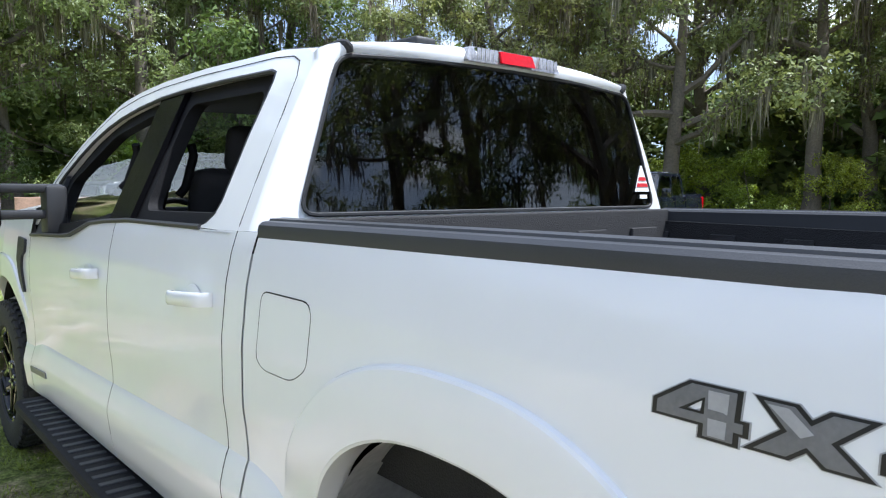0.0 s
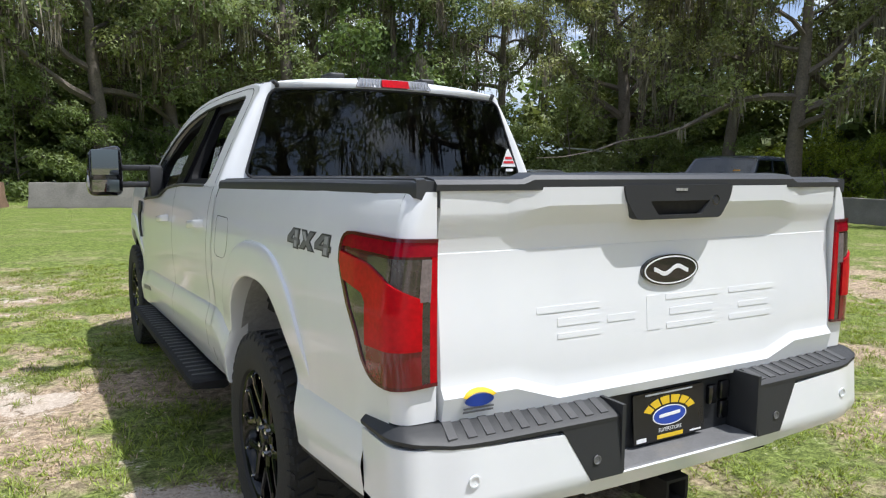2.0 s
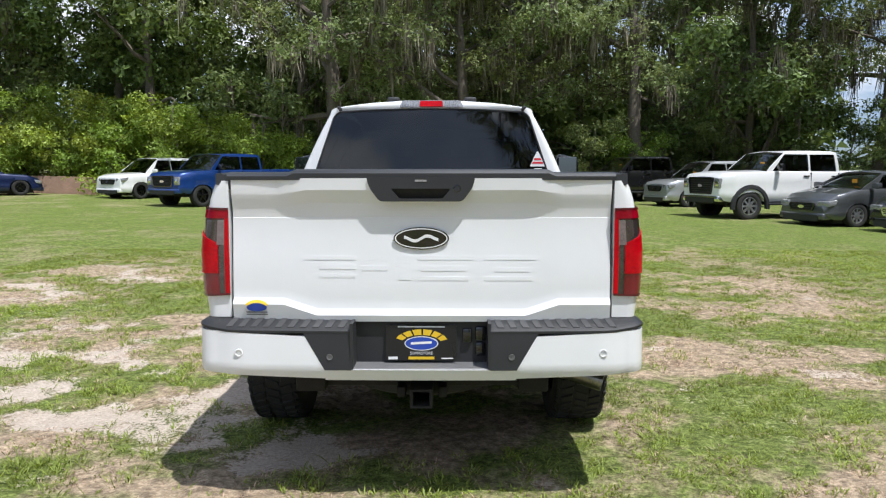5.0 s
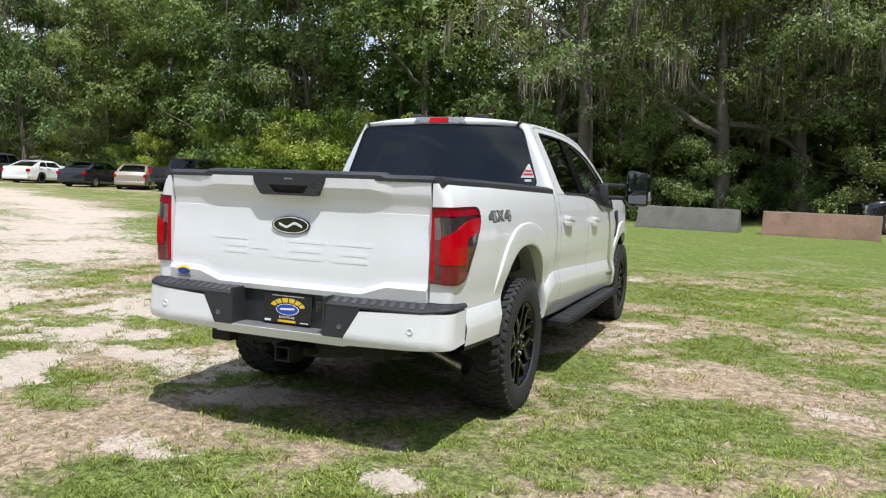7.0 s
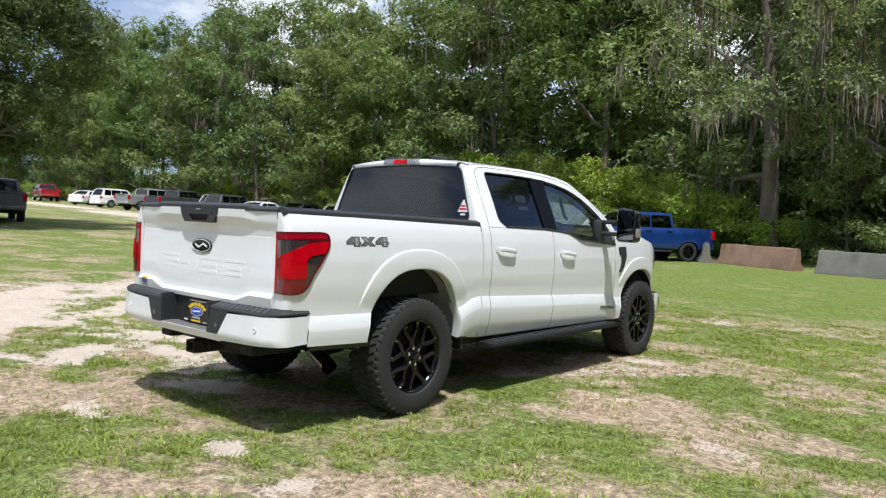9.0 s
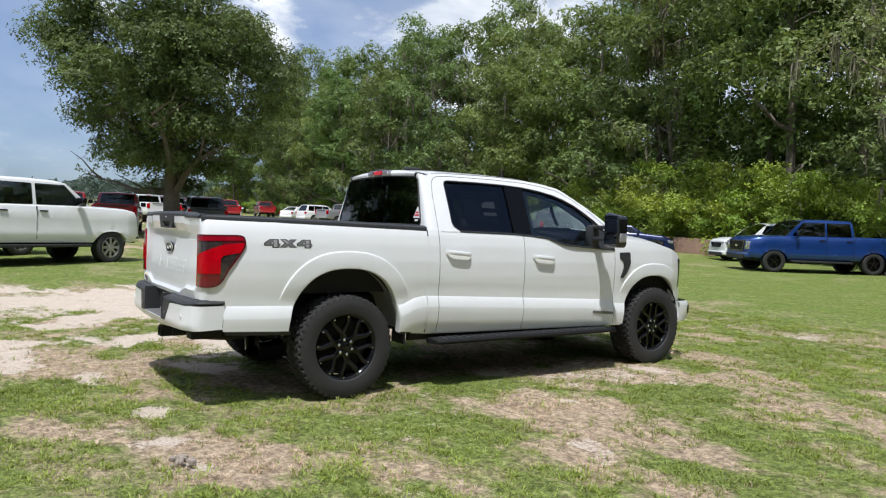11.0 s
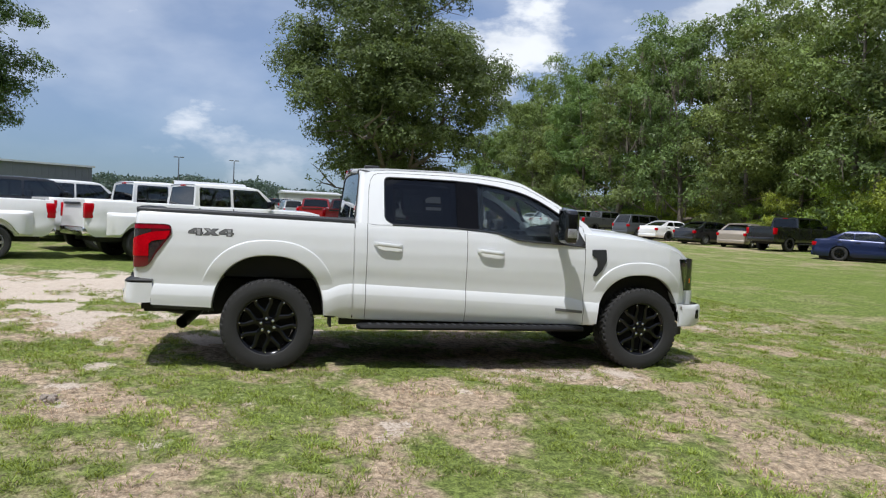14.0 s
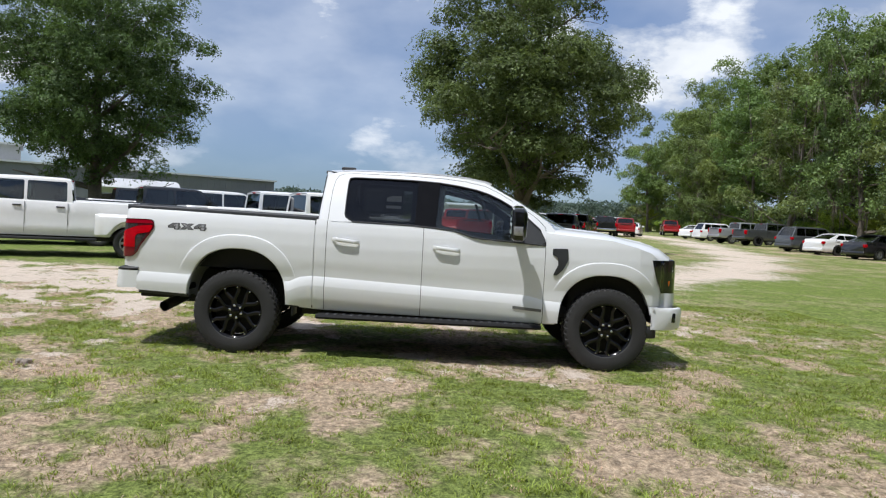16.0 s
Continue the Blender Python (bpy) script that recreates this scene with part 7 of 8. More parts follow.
def bump_pt(u, v, w):
    """u runs along the bumper's face and, past 0.885, round the corner and forward."""
    a = abs(u)
    s = 1 if u >= 0 else -1
    if a <= 0.855:
        return Vector((u, bump_y(u, v) - w, v))
    k = a - 0.855
    R = 0.088
    y0, x0 = bump_y(0.855, v), 0.855
    arc = R * math.pi / 2
    if k < arc:
        t = k / R
        return Vector((s * (x0 + (R + w) * math.sin(t)), y0 + R - (R + w) * math.cos(t), v))
    return Vector((s * (x0 + R + w), y0 + R + (k - arc), v))


bumper = thing("rear_bumper", "white", "bumper")
bumper.parent = truck
for key in ("label", "category"):
    del bumper[key]


def banded(poly, step=0.03, axis_cuts=()):
    """A fine grid clipped to a convex outline, for curved sheets."""
    us, vs_ = [p[0] for p in poly], [p[1] for p in poly]
    bm = bmesh.new()
    nu, nv = max(2, int((max(us) - min(us)) / step)), max(2, int((max(vs_) - min(vs_)) / step))
    grid(bm, [[(min(us) + (max(us) - min(us)) * i / nu, min(vs_) + (max(vs_) - min(vs_)) * j / nv, 0) for j in range(nv + 1)] for i in range(nu + 1)])
    cx, cy = sum(us) / len(us), sum(vs_) / len(vs_)
    for a, b in zip(poly, poly[1:] + poly[:1]):
        no = Vector((-(b[1] - a[1]), b[0] - a[0], 0))
        if no.dot(Vector((cx - a[0], cy - a[1], 0))) < 0:
            no = -no
        bmesh.ops.bisect_plane(bm, geom=bm.verts[:] + bm.edges[:] + bm.faces[:], plane_co=(a[0], a[1], 0), plane_no=no, clear_inner=True)
    return bm


def lay(bm, fn, off=0.0, thick=0.0):
    if thick:
        rim = [e for e in bm.edges if len(e.link_faces) == 1]
        low = {}
        for e in rim:
            for v in e.verts:
                if v not in low:
                    low[v] = bm.verts.new((v.co.x, v.co.y, -thick))
            bm.faces.new((e.verts[0], e.verts[1], low[e.verts[1]], low[e.verts[0]]))
    for v in bm.verts:
        v.co = fn(v.co.x, v.co.y, off + v.co.z)
    bmesh.ops.recalc_face_normals(bm, faces=bm.faces)
    return bm


for s in (1, -1):
    poly = [(0.475, 0.752), (0.84, 0.755), (0.93, 0.768), (1.128, 0.768), (1.128, 0.59), (0.95, 0.578), (0.80, 0.574), (0.395, 0.556), (0.395, 0.60)]
    hullp = [(0.486, 0.752), (0.84, 0.755), (1.128, 0.768), (1.128, 0.585), (0.80, 0.574), (0.395, 0.556), (0.395, 0.60)]
    bm = lay(banded([(s * u, v) for u, v in hullp], 0.022), bump_pt, 0.0, 0.03)
    part("corner_skin", bm, "paint_white", bumper, sharp=40)
    # black step pad with raised treads
    bm = bmesh.new()
    rows = []
    for u in list(np.linspace(0.285, 0.86, 12)) + list(np.linspace(0.88, 1.128, 12)):
        lowz = 0.752 if u < 0.84 else lerp(((0.84, 0.755), (0.93, 0.767), (1.2, 0.768)), u)
        rear = (bump_pt(s * min(u, 0.90), 0.797, 0)[0], max(-1.13, bump_pt(s * u, 0.79, 0)[1] + 0.02), 0.799)
        lip = bump_pt(s * u, lowz + 0.010, 0.003)
        face = bump_pt(s * u, lowz + 0.018, -0.006)
        rows.append([tuple(bump_pt(s * u, lowz, 0.002)), tuple(lip), tuple(face), tuple(face.lerp(Vector(rear), 0.5) + Vector((0, 0, 0.003))), rear])
    grid(bm, rows)
    bmesh.ops.recalc_face_normals(bm, faces=bm.faces)
    pad = part("step_pad", bm, "black_plastic", bumper, "black ribbed bumper step", sharp=35)
    for k in range(10):
        u = s * (0.32 + k * 0.052)
        bm = bmesh.new()
        p = bump_pt(u, 0.770, -0.012)
        q = Vector((u, -1.135, 0.797))
        vs = []
        for end in (p, q):
            for h in (-0.002, 0.0055):
                for a in (-0.013, 0.013):
                    skew = 0.012 if end is p else -0.006
                    vs.append(bm.verts.new(end + Vector((a + s * skew, 0, h))))
        for f in ((0, 1, 3, 2), (4, 6, 7, 5), (0, 4, 5, 1), (2, 3, 7, 6), (0, 2, 6, 4), (1, 5, 7, 3)):
            bm.faces.new([vs[k2] for k2 in f])
        bmesh.ops.recalc_face_normals(bm, faces=bm.faces)
        part("tread", bm, "step_rib", pad)
    # black inner face beside the recess
    tri = [(0.285, 0.752), (0.486, 0.752), (0.396, 0.60), (0.285, 0.60)]
    bm = lay(banded([(s * u, v) for u, v in tri], 0.03), bump_pt, 0.001, 0.10)
    cover = part("inner_cover", bm, "black_plastic", bumper)
    bm = bmesh.new()
    box(bm, s * 0.278, s * 0.290, -1.258, -1.13, 0.60, 0.795)
    part("recess_cheek", bm, "black_plastic", bumper)
    bm = bmesh.new()
    p = bump_pt(s * 0.375, 0.655, 0.002)
    lathe(bm, [(0.0, 0.013), (0.003, 0.013), (0.003, 0.010), (0.001, 0.0095), (0.001, 0.001)], 18, pose(p.x, p.y, p.z, 0, 0, -90))
    part("parking_sensor", bm, "decal_grey", bumper)
    bm = bmesh.new()
    p = bump_pt(s * 0.755, 0.668, 0.001)
    lathe(bm, [(0.0, 0.017), (0.004, 0.016), (0.004, 0.012), (0.001, 0.0115), (0.0015, 0.001)], 20, pose(p.x, p.y, p.z, 0, 0, -90))
    part("parking_sensor", bm, "paint_white", bumper)
bm = lay(banded([(-0.396, 0.553), (0.396, 0.553), (0.396, 0.602), (-0.396, 0.602)], 0.022), bump_pt, 0.0, 0.03)
part("centre_skin", bm, "paint_white", bumper, sharp=40)
bm = bmesh.new()
box(bm, -0.29, 0.29, -1.142, -1.12, 0.60, 0.80)
part("recess_back", bm, "black_plastic", bumper)
bm = bmesh.new()
box(bm, -0.30, 0.30, -1.25, -1.13, 0.590, 0.606, 0.003, 1)
part("recess_floor", bm, "decal_grey", bumper, "grey worn step tread")
for x0, x1, z0, z1 in ((0.175, 0.215, 0.690, 0.755), (0.228, 0.275, 0.70, 0.762), (0.23, 0.272, 0.635, 0.695)):
    bm = bmesh.new()
    box(bm, x0, x1, -1.158, -1.14, z0, z1, 0.008)
    part("trailer_socket", bm, "gloss_black", bumper)
plate = part("dealer_plate", sheet([rounded([(-0.150, 0.618), (0.150, 0.618), (0.150, 0.768), (-0.150, 0.768)], 0.008)], lambda u, v, w: Vector((u, -1.152 - w - 0.08 * (0.768 - v), v)), 0.004), "plate_black", bumper, "black dealer plate with yellow and blue print")
PL = lambda off: (lambda u, v, w: Vector((u, -1.152 - off - w - 0.08 * (0.768 - v), v)))
part("oval", sheet([oval(0.0, 0.690, 0.072, 0.030, 30), oval(0.0, 0.690, 0.068, 0.027, 30)], PL(0.0008), 0.0008), "white_ink", plate)
part("oval", sheet([oval(0.0, 0.690, 0.068, 0.027, 30)], PL(0.0008), 0.0008), "blue_ink", plate)
part("print_bar", sheet([rounded([(-0.045, 0.685), (0.045, 0.690), (0.045, 0.700), (-0.045, 0.695)], 0.003)], PL(0.0018), 0.0006), "white_ink", plate)
arc = [(0.115 * math.cos(t), 0.690 + 0.060 * math.sin(t)) for t in np.linspace(0.30, math.pi - 0.30, 16)] + [(0.085 * math.cos(t), 0.690 + 0.036 * math.sin(t)) for t in np.linspace(math.pi - 0.30, 0.30, 16)]
for k in range(6):
    t0, t1 = 0.30 + k * 0.424, 0.30 + k * 0.424 + 0.35
    arc = [(0.115 * math.cos(t), 0.690 + 0.060 * math.sin(t)) for t in np.linspace(t0, t1, 4)] + [(0.085 * math.cos(t), 0.690 + 0.036 * math.sin(t)) for t in np.linspace(t1, t0, 4)]
    part("print_bar", sheet([arc], PL(0.0008), 0.0008), "yellow", plate)
for x0, x1, z0, z1, mat in ((-0.10, 0.10, 0.758, 0.763, "white_ink"), (-0.055, 0.055, 0.622, 0.634, "yellow"), (0.085, 0.135, 0.624, 0.629, "white_ink"), (-0.14, -0.10, 0.622, 0.634, "white_ink")):
    part("print_bar", sheet([[(x0, z0), (x1, z0), (x1, z1), (x0, z1)]], PL(0.0008), 0.0008), mat, plate)
cu = bpy.data.curves.new("plate_word", "FONT")
cu.body, cu.size, cu.align_x, cu.extrude = "SUPERSTORE", 0.017, "CENTER", 0.0003
word = new("plate_word", cu)
word.parent = plate
word.matrix_local = pose(0, -1.1625, 0.643, 90, 0, 0)
cu.materials.append(M["white_ink"])

# ---- wheels of the white pickup ----
TR, TW = 0.414, 0.285


def tyre_mesh():
    bm = bmesh.new()
    h = TW / 2
    r = TR - 0.012
    n = 88
    cols = [-0.80, -0.74, -0.30, -0.25, 0.25, 0.30, 0.74, 0.80]
    prof = [(-h * 0.80, 0.258), (-h * 0.93, 0.270), (-h * 0.985, 0.30), (-h * 1.0, 0.335), (-h * 0.985, 0.362), (-h * 0.95, r - 0.022), (-h * 0.90, r - 0.006)] + [(c * h, r) for c in cols] + [(h * 0.90, r - 0.006), (h * 0.95, r - 0.022), (h * 0.985, 0.362), (h * 1.0, 0.335), (h * 0.985, 0.30), (h * 0.93, 0.270), (h * 0.80, 0.258)]
    rings = lathe(bm, prof, n, close=True)
    bmesh.ops.recalc_face_normals(bm, faces=bm.faces)
    # skew the tread rows a little, then raise blocks out of the carcass
    for i, ring in enumerate(rings):
        x = prof[i][0] / h
        if abs(x) < 0.85:
            for v in ring:
                v.co = Matrix.Rotation(0.035 * math.sin(x * 5), 4, "X") @ v.co
    lugs = []
    for f in bm.faces:
        p = f.calc_center_median()
        rad = math.hypot(p.y, p.z)
        x = p.x / h
        k = int((math.atan2(p.z, p.y) / (2 * math.pi) * n) % n)
        row = 0 if x < -0.30 else 2 if x > 0.30 else 1
        tread = rad > r - 0.006 and abs(x) < 0.80 and not (0.25 < abs(x) < 0.30) and abs(x) < 0.74
        shoulder = 0.80 < abs(x) < 0.97 and rad > r - 0.03
        if (tread and (k + row) % 2 == 0) or (tread and row == 1 and (k % 4) == 1) or (shoulder and k % 2 == (0 if x < 0 else 1)):
            lugs.append(f)
    out = bmesh.ops.extrude_discrete_faces(bm, faces=lugs)
    for f in out["faces"]:
        c = f.calc_center_median()
        away = Vector((0.35 * c.x if abs(c.x) > h * 0.8 else 0, c.y, c.z)).normalized()
        for v in f.verts:
            v.co = c + (v.co - c) * 0.86 + away * 0.011
    bmesh.ops.recalc_face_normals(bm, faces=bm.faces)
    me = mesh_of("tyre", bm, 30)
    me.materials.append(M["rubber"])
    return me


def spoke_mesh():
    """One forked spoke: a stem from the hub that splits towards the rim."""
    bm = bmesh.new()

    def bar(p, q, w0, w1, x0, x1, d=0.020):
        p, q = Vector((0, *p)), Vector((0, *q))
        n = Vector((0, -(q - p).z, (q - p).y)).normalized()
        vs = []
        for pt, w, x in ((p, w0, x0), (q, w1, x1)):
            vs += [bm.verts.new(pt + n * w + Vector((x - 0.006, 0, 0))), bm.verts.new(pt + n * w * 0.45 + Vector((x, 0, 0))), bm.verts.new(pt - n * w * 0.45 + Vector((x, 0, 0))), bm.verts.new(pt - n * w + Vector((x - 0.006, 0, 0))), bm.verts.new(pt - n * w + Vector((x - d - 0.01, 0, 0))), bm.verts.new(pt + n * w + Vector((x - d - 0.01, 0, 0)))]
        for k in range(6):
            bm.faces.new((vs[k], vs[(k + 1) % 6], vs[6 + (k + 1) % 6], vs[6 + k]))
        bm.faces.new(vs[:6])
        bm.faces.new(vs[6:])

    bar((0.0, 0.045), (0.0, 0.128), 0.030, 0.025, 0.098, 0.106)
    bar((0.004, 0.114), (0.066, 0.200), 0.019, 0.016, 0.106, 0.112)
    bar((-0.004, 0.114), (-0.066, 0.200), 0.019, 0.016, 0.106, 0.112)
    bar((0.065, 0.194), (0.068, 0.238), 0.015, 0.019, 0.112, 0.114)
    bar((-0.065, 0.194), (-0.068, 0.238), 0.015, 0.019, 0.112, 0.114)
    bmesh.ops.recalc_face_normals(bm, faces=bm.faces)
    me = mesh_of("spoke", bm, 25)
    me.materials.append(M["rim_black"])
    return me


def simple_mesh(name, mat, fill, sharp=35):
    bm = bmesh.new()
    fill(bm)
    bmesh.ops.recalc_face_normals(bm, faces=bm.faces)
    me = mesh_of(name, bm, sharp)
    me.materials.append(M[mat])
    return me


TYRE, SPOKE = tyre_mesh(), spoke_mesh()
BARREL = simple_mesh("barrel", "rim_black", lambda bm: lathe(bm, [(-0.12, 0.262), (-0.05, 0.235), (0.05, 0.232), (0.095, 0.236), (0.116, 0.252), (0.122, 0.262), (0.116, 0.266), (0.10, 0.262)], 60))
# brake disc widened to a dark backing that paints the shade inside the rim
DISC = simple_mesh("brake_disc", "under", lambda bm: lathe(bm, [(0.0, 0.001), (0.0, 0.226), (-0.02, 0.226)], 40))
CAP = simple_mesh("hub_cap", "rim_black", lambda bm: lathe(bm, [(0.05, 0.082), (0.092, 0.078), (0.098, 0.070), (0.100, 0.038), (0.112, 0.033), (0.116, 0.026), (0.116, 0.001)], 30))
NUT = simple_mesh("lug_nut", "chrome", lambda bm: lathe(bm, [(0.088, 0.013), (0.112, 0.0125), (0.116, 0.006), (0.116, 0.001)], 6))
STUD = simple_mesh("rim_bolt", "chrome", lambda bm: lathe(bm, [(0.110, 0.0065), (0.120, 0.006), (0.122, 0.001)], 6))


def hero_wheel(x, y, s):
    w = new("wheel")
    w.parent = truck
    w.matrix_local = Matrix.Translation((x, y, 0.400)) @ (Matrix.Rotation(math.pi, 4, "Z") if s < 0 else Matrix.Identity(4)) @ Matrix.Rotation(0.35 * y + 0.2, 4, "X")
    for nm, me, m in [("tyre", TYRE, Matrix.Identity(4)), ("barrel", BARREL, Matrix.Identity(4)), ("brake_disc", DISC, Matrix.Translation((0.02, 0, 0))), ("hub_cap", CAP, Matrix.Identity(4))] + [("spoke", SPOKE, Matrix.Rotation(k * math.pi / 3, 4, "X")) for k in range(6)] + [("lug_nut", NUT, Matrix.Translation((0, 0.060 * math.cos(k * math.pi / 3 + 0.52), 0.060 * math.sin(k * math.pi / 3 + 0.52)))) for k in range(6)] + [("rim_bolt", STUD, Matrix.Translation((0, 0.243 * math.cos(a), 0.243 * math.sin(a)))) for a in [k * math.pi / 3 + d for k in range(6) for d in (math.pi / 2 - 0.25, math.pi / 2 + 0.25)]]:
        o = new(nm, me)
        o.parent = w
        o.matrix_local = m


for s in (1, -1):
    for y in (0.0, 3.672):
        hero_wheel(s * 0.83, y, s)
    # wheel wells
    for i, (c, a, b, zc) in enumerate(ARCHES):
        bm = bmesh.new()
        rows = []
        for t in np.linspace(0.06, math.pi - 0.06, 33):
            y, z = c + (a + 0.015) * math.cos(t), zc + (b + 0.012) * math.sin(t)
            k = 1.0 + 0.05 * math.sin(3 * t)
            rows.append([(s * 0.90, y, z), (s * 0.80, c + (y - c) * 1.03, z + 0.012 * k), (s * 0.66, c + (y - c) * 1.02, z + 0.02), (s * 0.56, c + (y - c) * 0.98, z - 0.02)])
        grid(bm, rows)
        part("wheel_well", bm, "liner" if i == 0 else "under", truck, "pale pressed-steel wheel well" if i == 0 else "black wheel well liner")
        bm = bmesh.new()
        box(bm, s * 0.50, s * 0.58, c - a - 0.02, c + a + 0.02, 0.45, (1.0 if i else 0.78))
        part("well_wall", bm, "under", truck)
    # running board
    bm = bmesh.new()
    prof = ((0.875, 0.418), (0.90, 0.428), (1.03, 0.428), (1.05, 0.422), (1.058, 0.405), (1.05, 0.385), (0.90, 0.372), (0.875, 0.385))
    rows = []
    for y, k in ((0.80, 0.75), (0.815, 0.94), (0.84, 1.0), (1.5, 1.0), (2.3, 1.0), (2.96, 1.0), (3.0, 0.94), (3.02, 0.78)):
        rows.append([(s * (0.9 + (x - 0.9) * k), y, 0.40 + (z - 0.40) * k) for x, z in prof])
    vs = grid(bm, [r + r[:1] for r in rows])
    bmesh.ops.remove_doubles(bm, verts=bm.verts, dist=0.0005)
    bmesh.ops.holes_fill(bm, edges=bm.edges)
    bmesh.ops.recalc_face_normals(bm, faces=bm.faces)
    board = part("running_board", bm, "board_plastic", truck, "black plastic running board", sharp=35)
    for k in range(26):
        bm = bmesh.new()
        y = 0.90 + k * 0.08
        box(bm, s * 0.915, s * 1.03, y, y + 0.03, 0.427, 0.4325, 0.002, 1)
        part("tread", bm, "rail_plastic", board)
    for y in (1.05, 1.95, 2.8):
        bm = bmesh.new()
        box(bm, s * 0.60, s * 0.92, y - 0.03, y + 0.03, 0.385, 0.43, 0.008)
        part("bracket", bm, "under", board)
    # dark strip added behind the board for the shade and undercarriage there
    bm = bmesh.new()
    box(bm, s * 0.80, s * 0.85, 0.64, 3.04, 0.402, 0.53, 0.006)
    part("inner_sill", bm, "under", truck)
    # small flap ahead of the rear wheel
    bm = bmesh.new()
    box(bm, s * 0.72, s * 0.925, 0.545, 0.565, 0.385, 0.52, 0.006)
    box(bm, s * 0.86, s * 0.925, 0.50, 0.60, 0.475, 0.52, 0.008)
    part("mud_flap", bm, "black_plastic", truck)
    # dark lower edge under the box side
    bm = bmesh.new()
    rows = []
    for y in np.linspace(-0.965, -0.47, 8):
        z = lerp(SILL, y)
        rows.append([(s * (hull(y, z + 0.01) - 0.004), y, z + 0.004), (s * (hull(y, z + 0.01) - 0.02), y, z - 0.03), (s * 0.80, y, z - 0.035)])
    grid(bm, rows)
    part("lower_trim", bm, "black_plastic", truck)

# ---- mirrors ----
for s in (1, -1):
    bm = bmesh.new()
    box(bm, s * 1.120, s * 1.335, 2.655, 2.80, 1.245, 1.583, 0.04, 3)
    for v in bm.verts:
        if v.co.y > 2.76:
            v.co.x = s * (1.22 + (abs(v.co.x) - 1.22) * 0.82)
            v.co.z = 1.41 + (v.co.z - 1.41) * 0.9
        if v.co.z > 1.5 and abs(v.co.x) > 1.25:
            v.co.z -= 0.03
    head = part("mirror", bm, "gloss_black", truck, "tall black towing mirror")
    bm = bmesh.new()
    box(bm, s * 1.145, s * 1.312, 2.6505, 2.6545, 1.385, 1.555, 0.002, 1)
    part("mirror_glass", bm, "mirror", head)
    bm = bmesh.new()
    box(bm, s * 1.145, s * 1.312, 2.6505, 2.6545, 1.272, 1.355, 0.002, 1)
    part("spot_glass", bm, "mirror", head)
    bm = bmesh.new()
    box(bm, s * 1.318, s * 1.342, 2.67, 2.76, 1.295, 1.385, 0.012)
    part("side_lamp", bm, "clear_lens", head)
    for z in (1.32, 1.435):
        bm = bmesh.new()
        box(bm, s * 0.875, s * 1.13, 2.70, 2.765, z - 0.02, z + 0.02, 0.012)
        part("arm", bm, "black_plastic", head)
    bm = bmesh.new()
    box(bm, s * 0.86, s * 0.95, 2.68, 2.80, 1.225, 1.45, 0.02)
    part("mount", bm, "black_plastic", head)

# ---- underside ----
bm = bmesh.new()
box(bm, -0.55, -0.42, -1.10, 4.05, 0.46, 0.60, 0.01)
box(bm, 0.42, 0.55, -1.10, 4.05, 0.46, 0.60, 0.01)
for y in (-0.9, -0.35, 0.7, 1.6, 2.5, 3.3):
    box(bm, -0.45, 0.45, y - 0.05, y + 0.05, 0.47, 0.57, 0.01)
part("chassis", bm, "under", truck)
bm = bmesh.new()
box(bm, -0.80, 0.80, 0.72, 3.3, 0.50, 0.60, 0.02)
box(bm, -0.30, 0.25, 1.6, 3.2, 0.34, 0.52, 0.06)
part("floor_pan", bm, "under", truck)
bm = bmesh.new()
for y in (0.0, 3.672):
    tube(bm, [(-0.72, y, 0.40), (0.72, y, 0.40)], 0.05, 10)
    box(bm, -0.15, 0.12, y - 0.15, y + 0.15, 0.28, 0.54, 0.08, 3)
part("axle", bm, "under", truck)
bm = bmesh.new()
lathe(bm, [(-0.11, 0.18), (-0.12, 0.30), (-0.09, 0.37), (0.09, 0.37), (0.12, 0.30), (0.11, 0.18)], 36, pose(0.0, -0.66, 0.52, 0, 90, 0), close=True)
part("spare_tyre", bm, "rubber", truck)
bm = bmesh.new()
pipe = [(0.35, 0.40, 0.56), (0.36, -0.35, 0.56), (0.42, -0.56, 0.53), (0.55, -0.63, 0.488), (0.865, -0.735, 0.405)]
tube(bm, pipe, [0.04, 0.04, 0.05, 0.052, 0.052], 18, cap=False)
tube(bm, [pipe[-1], (0.79, -0.710, 0.424)], [0.0515, 0.045], 18, cap=False)
part("exhaust_pipe", bm, "dark_steel", truck, "dark steel exhaust tailpipe", sharp=50)
bm = bmesh.new()
# square receiver tube, open towards the rear
rows = []
for y, k in ((-0.85, 1.0), (-1.19, 1.0), (-1.20, 0.96), (-1.20, 0.74), (-1.19, 0.71), (-0.90, 0.71)):
    rows.append([(0.048 * k * a, y, 0.460 + 0.042 * k * b) for a, b in ((-1, -1), (1, -1), (1, 1), (-1, 1), (-1, -1))])
grid(bm, rows)
bmesh.ops.remove_doubles(bm, verts=bm.verts, dist=0.0005)
bmesh.ops.recalc_face_normals(bm, faces=bm.faces)
part("tow_hitch", bm, "under", truck, "black square tow hitch receiver")
bm = bmesh.new()
box(bm, -0.44, 0.44, -1.04, -0.94, 0.47, 0.55, 0.01)
part("hitch_bar", bm, "under", truck)
for s in (1, -1):
    bm = bmesh.new()
    box(bm, s * 0.07, s * 0.11, -1.12, -1.0, 0.44, 0.49, 0.01)
    part("chain_bracket", bm, "under", truck)
bm = bmesh.new()
box(bm, -0.80, 0.80, -1.12, -0.5, 0.58, 0.80, 0.02)
part("bed_underside", bm, "under", truck)

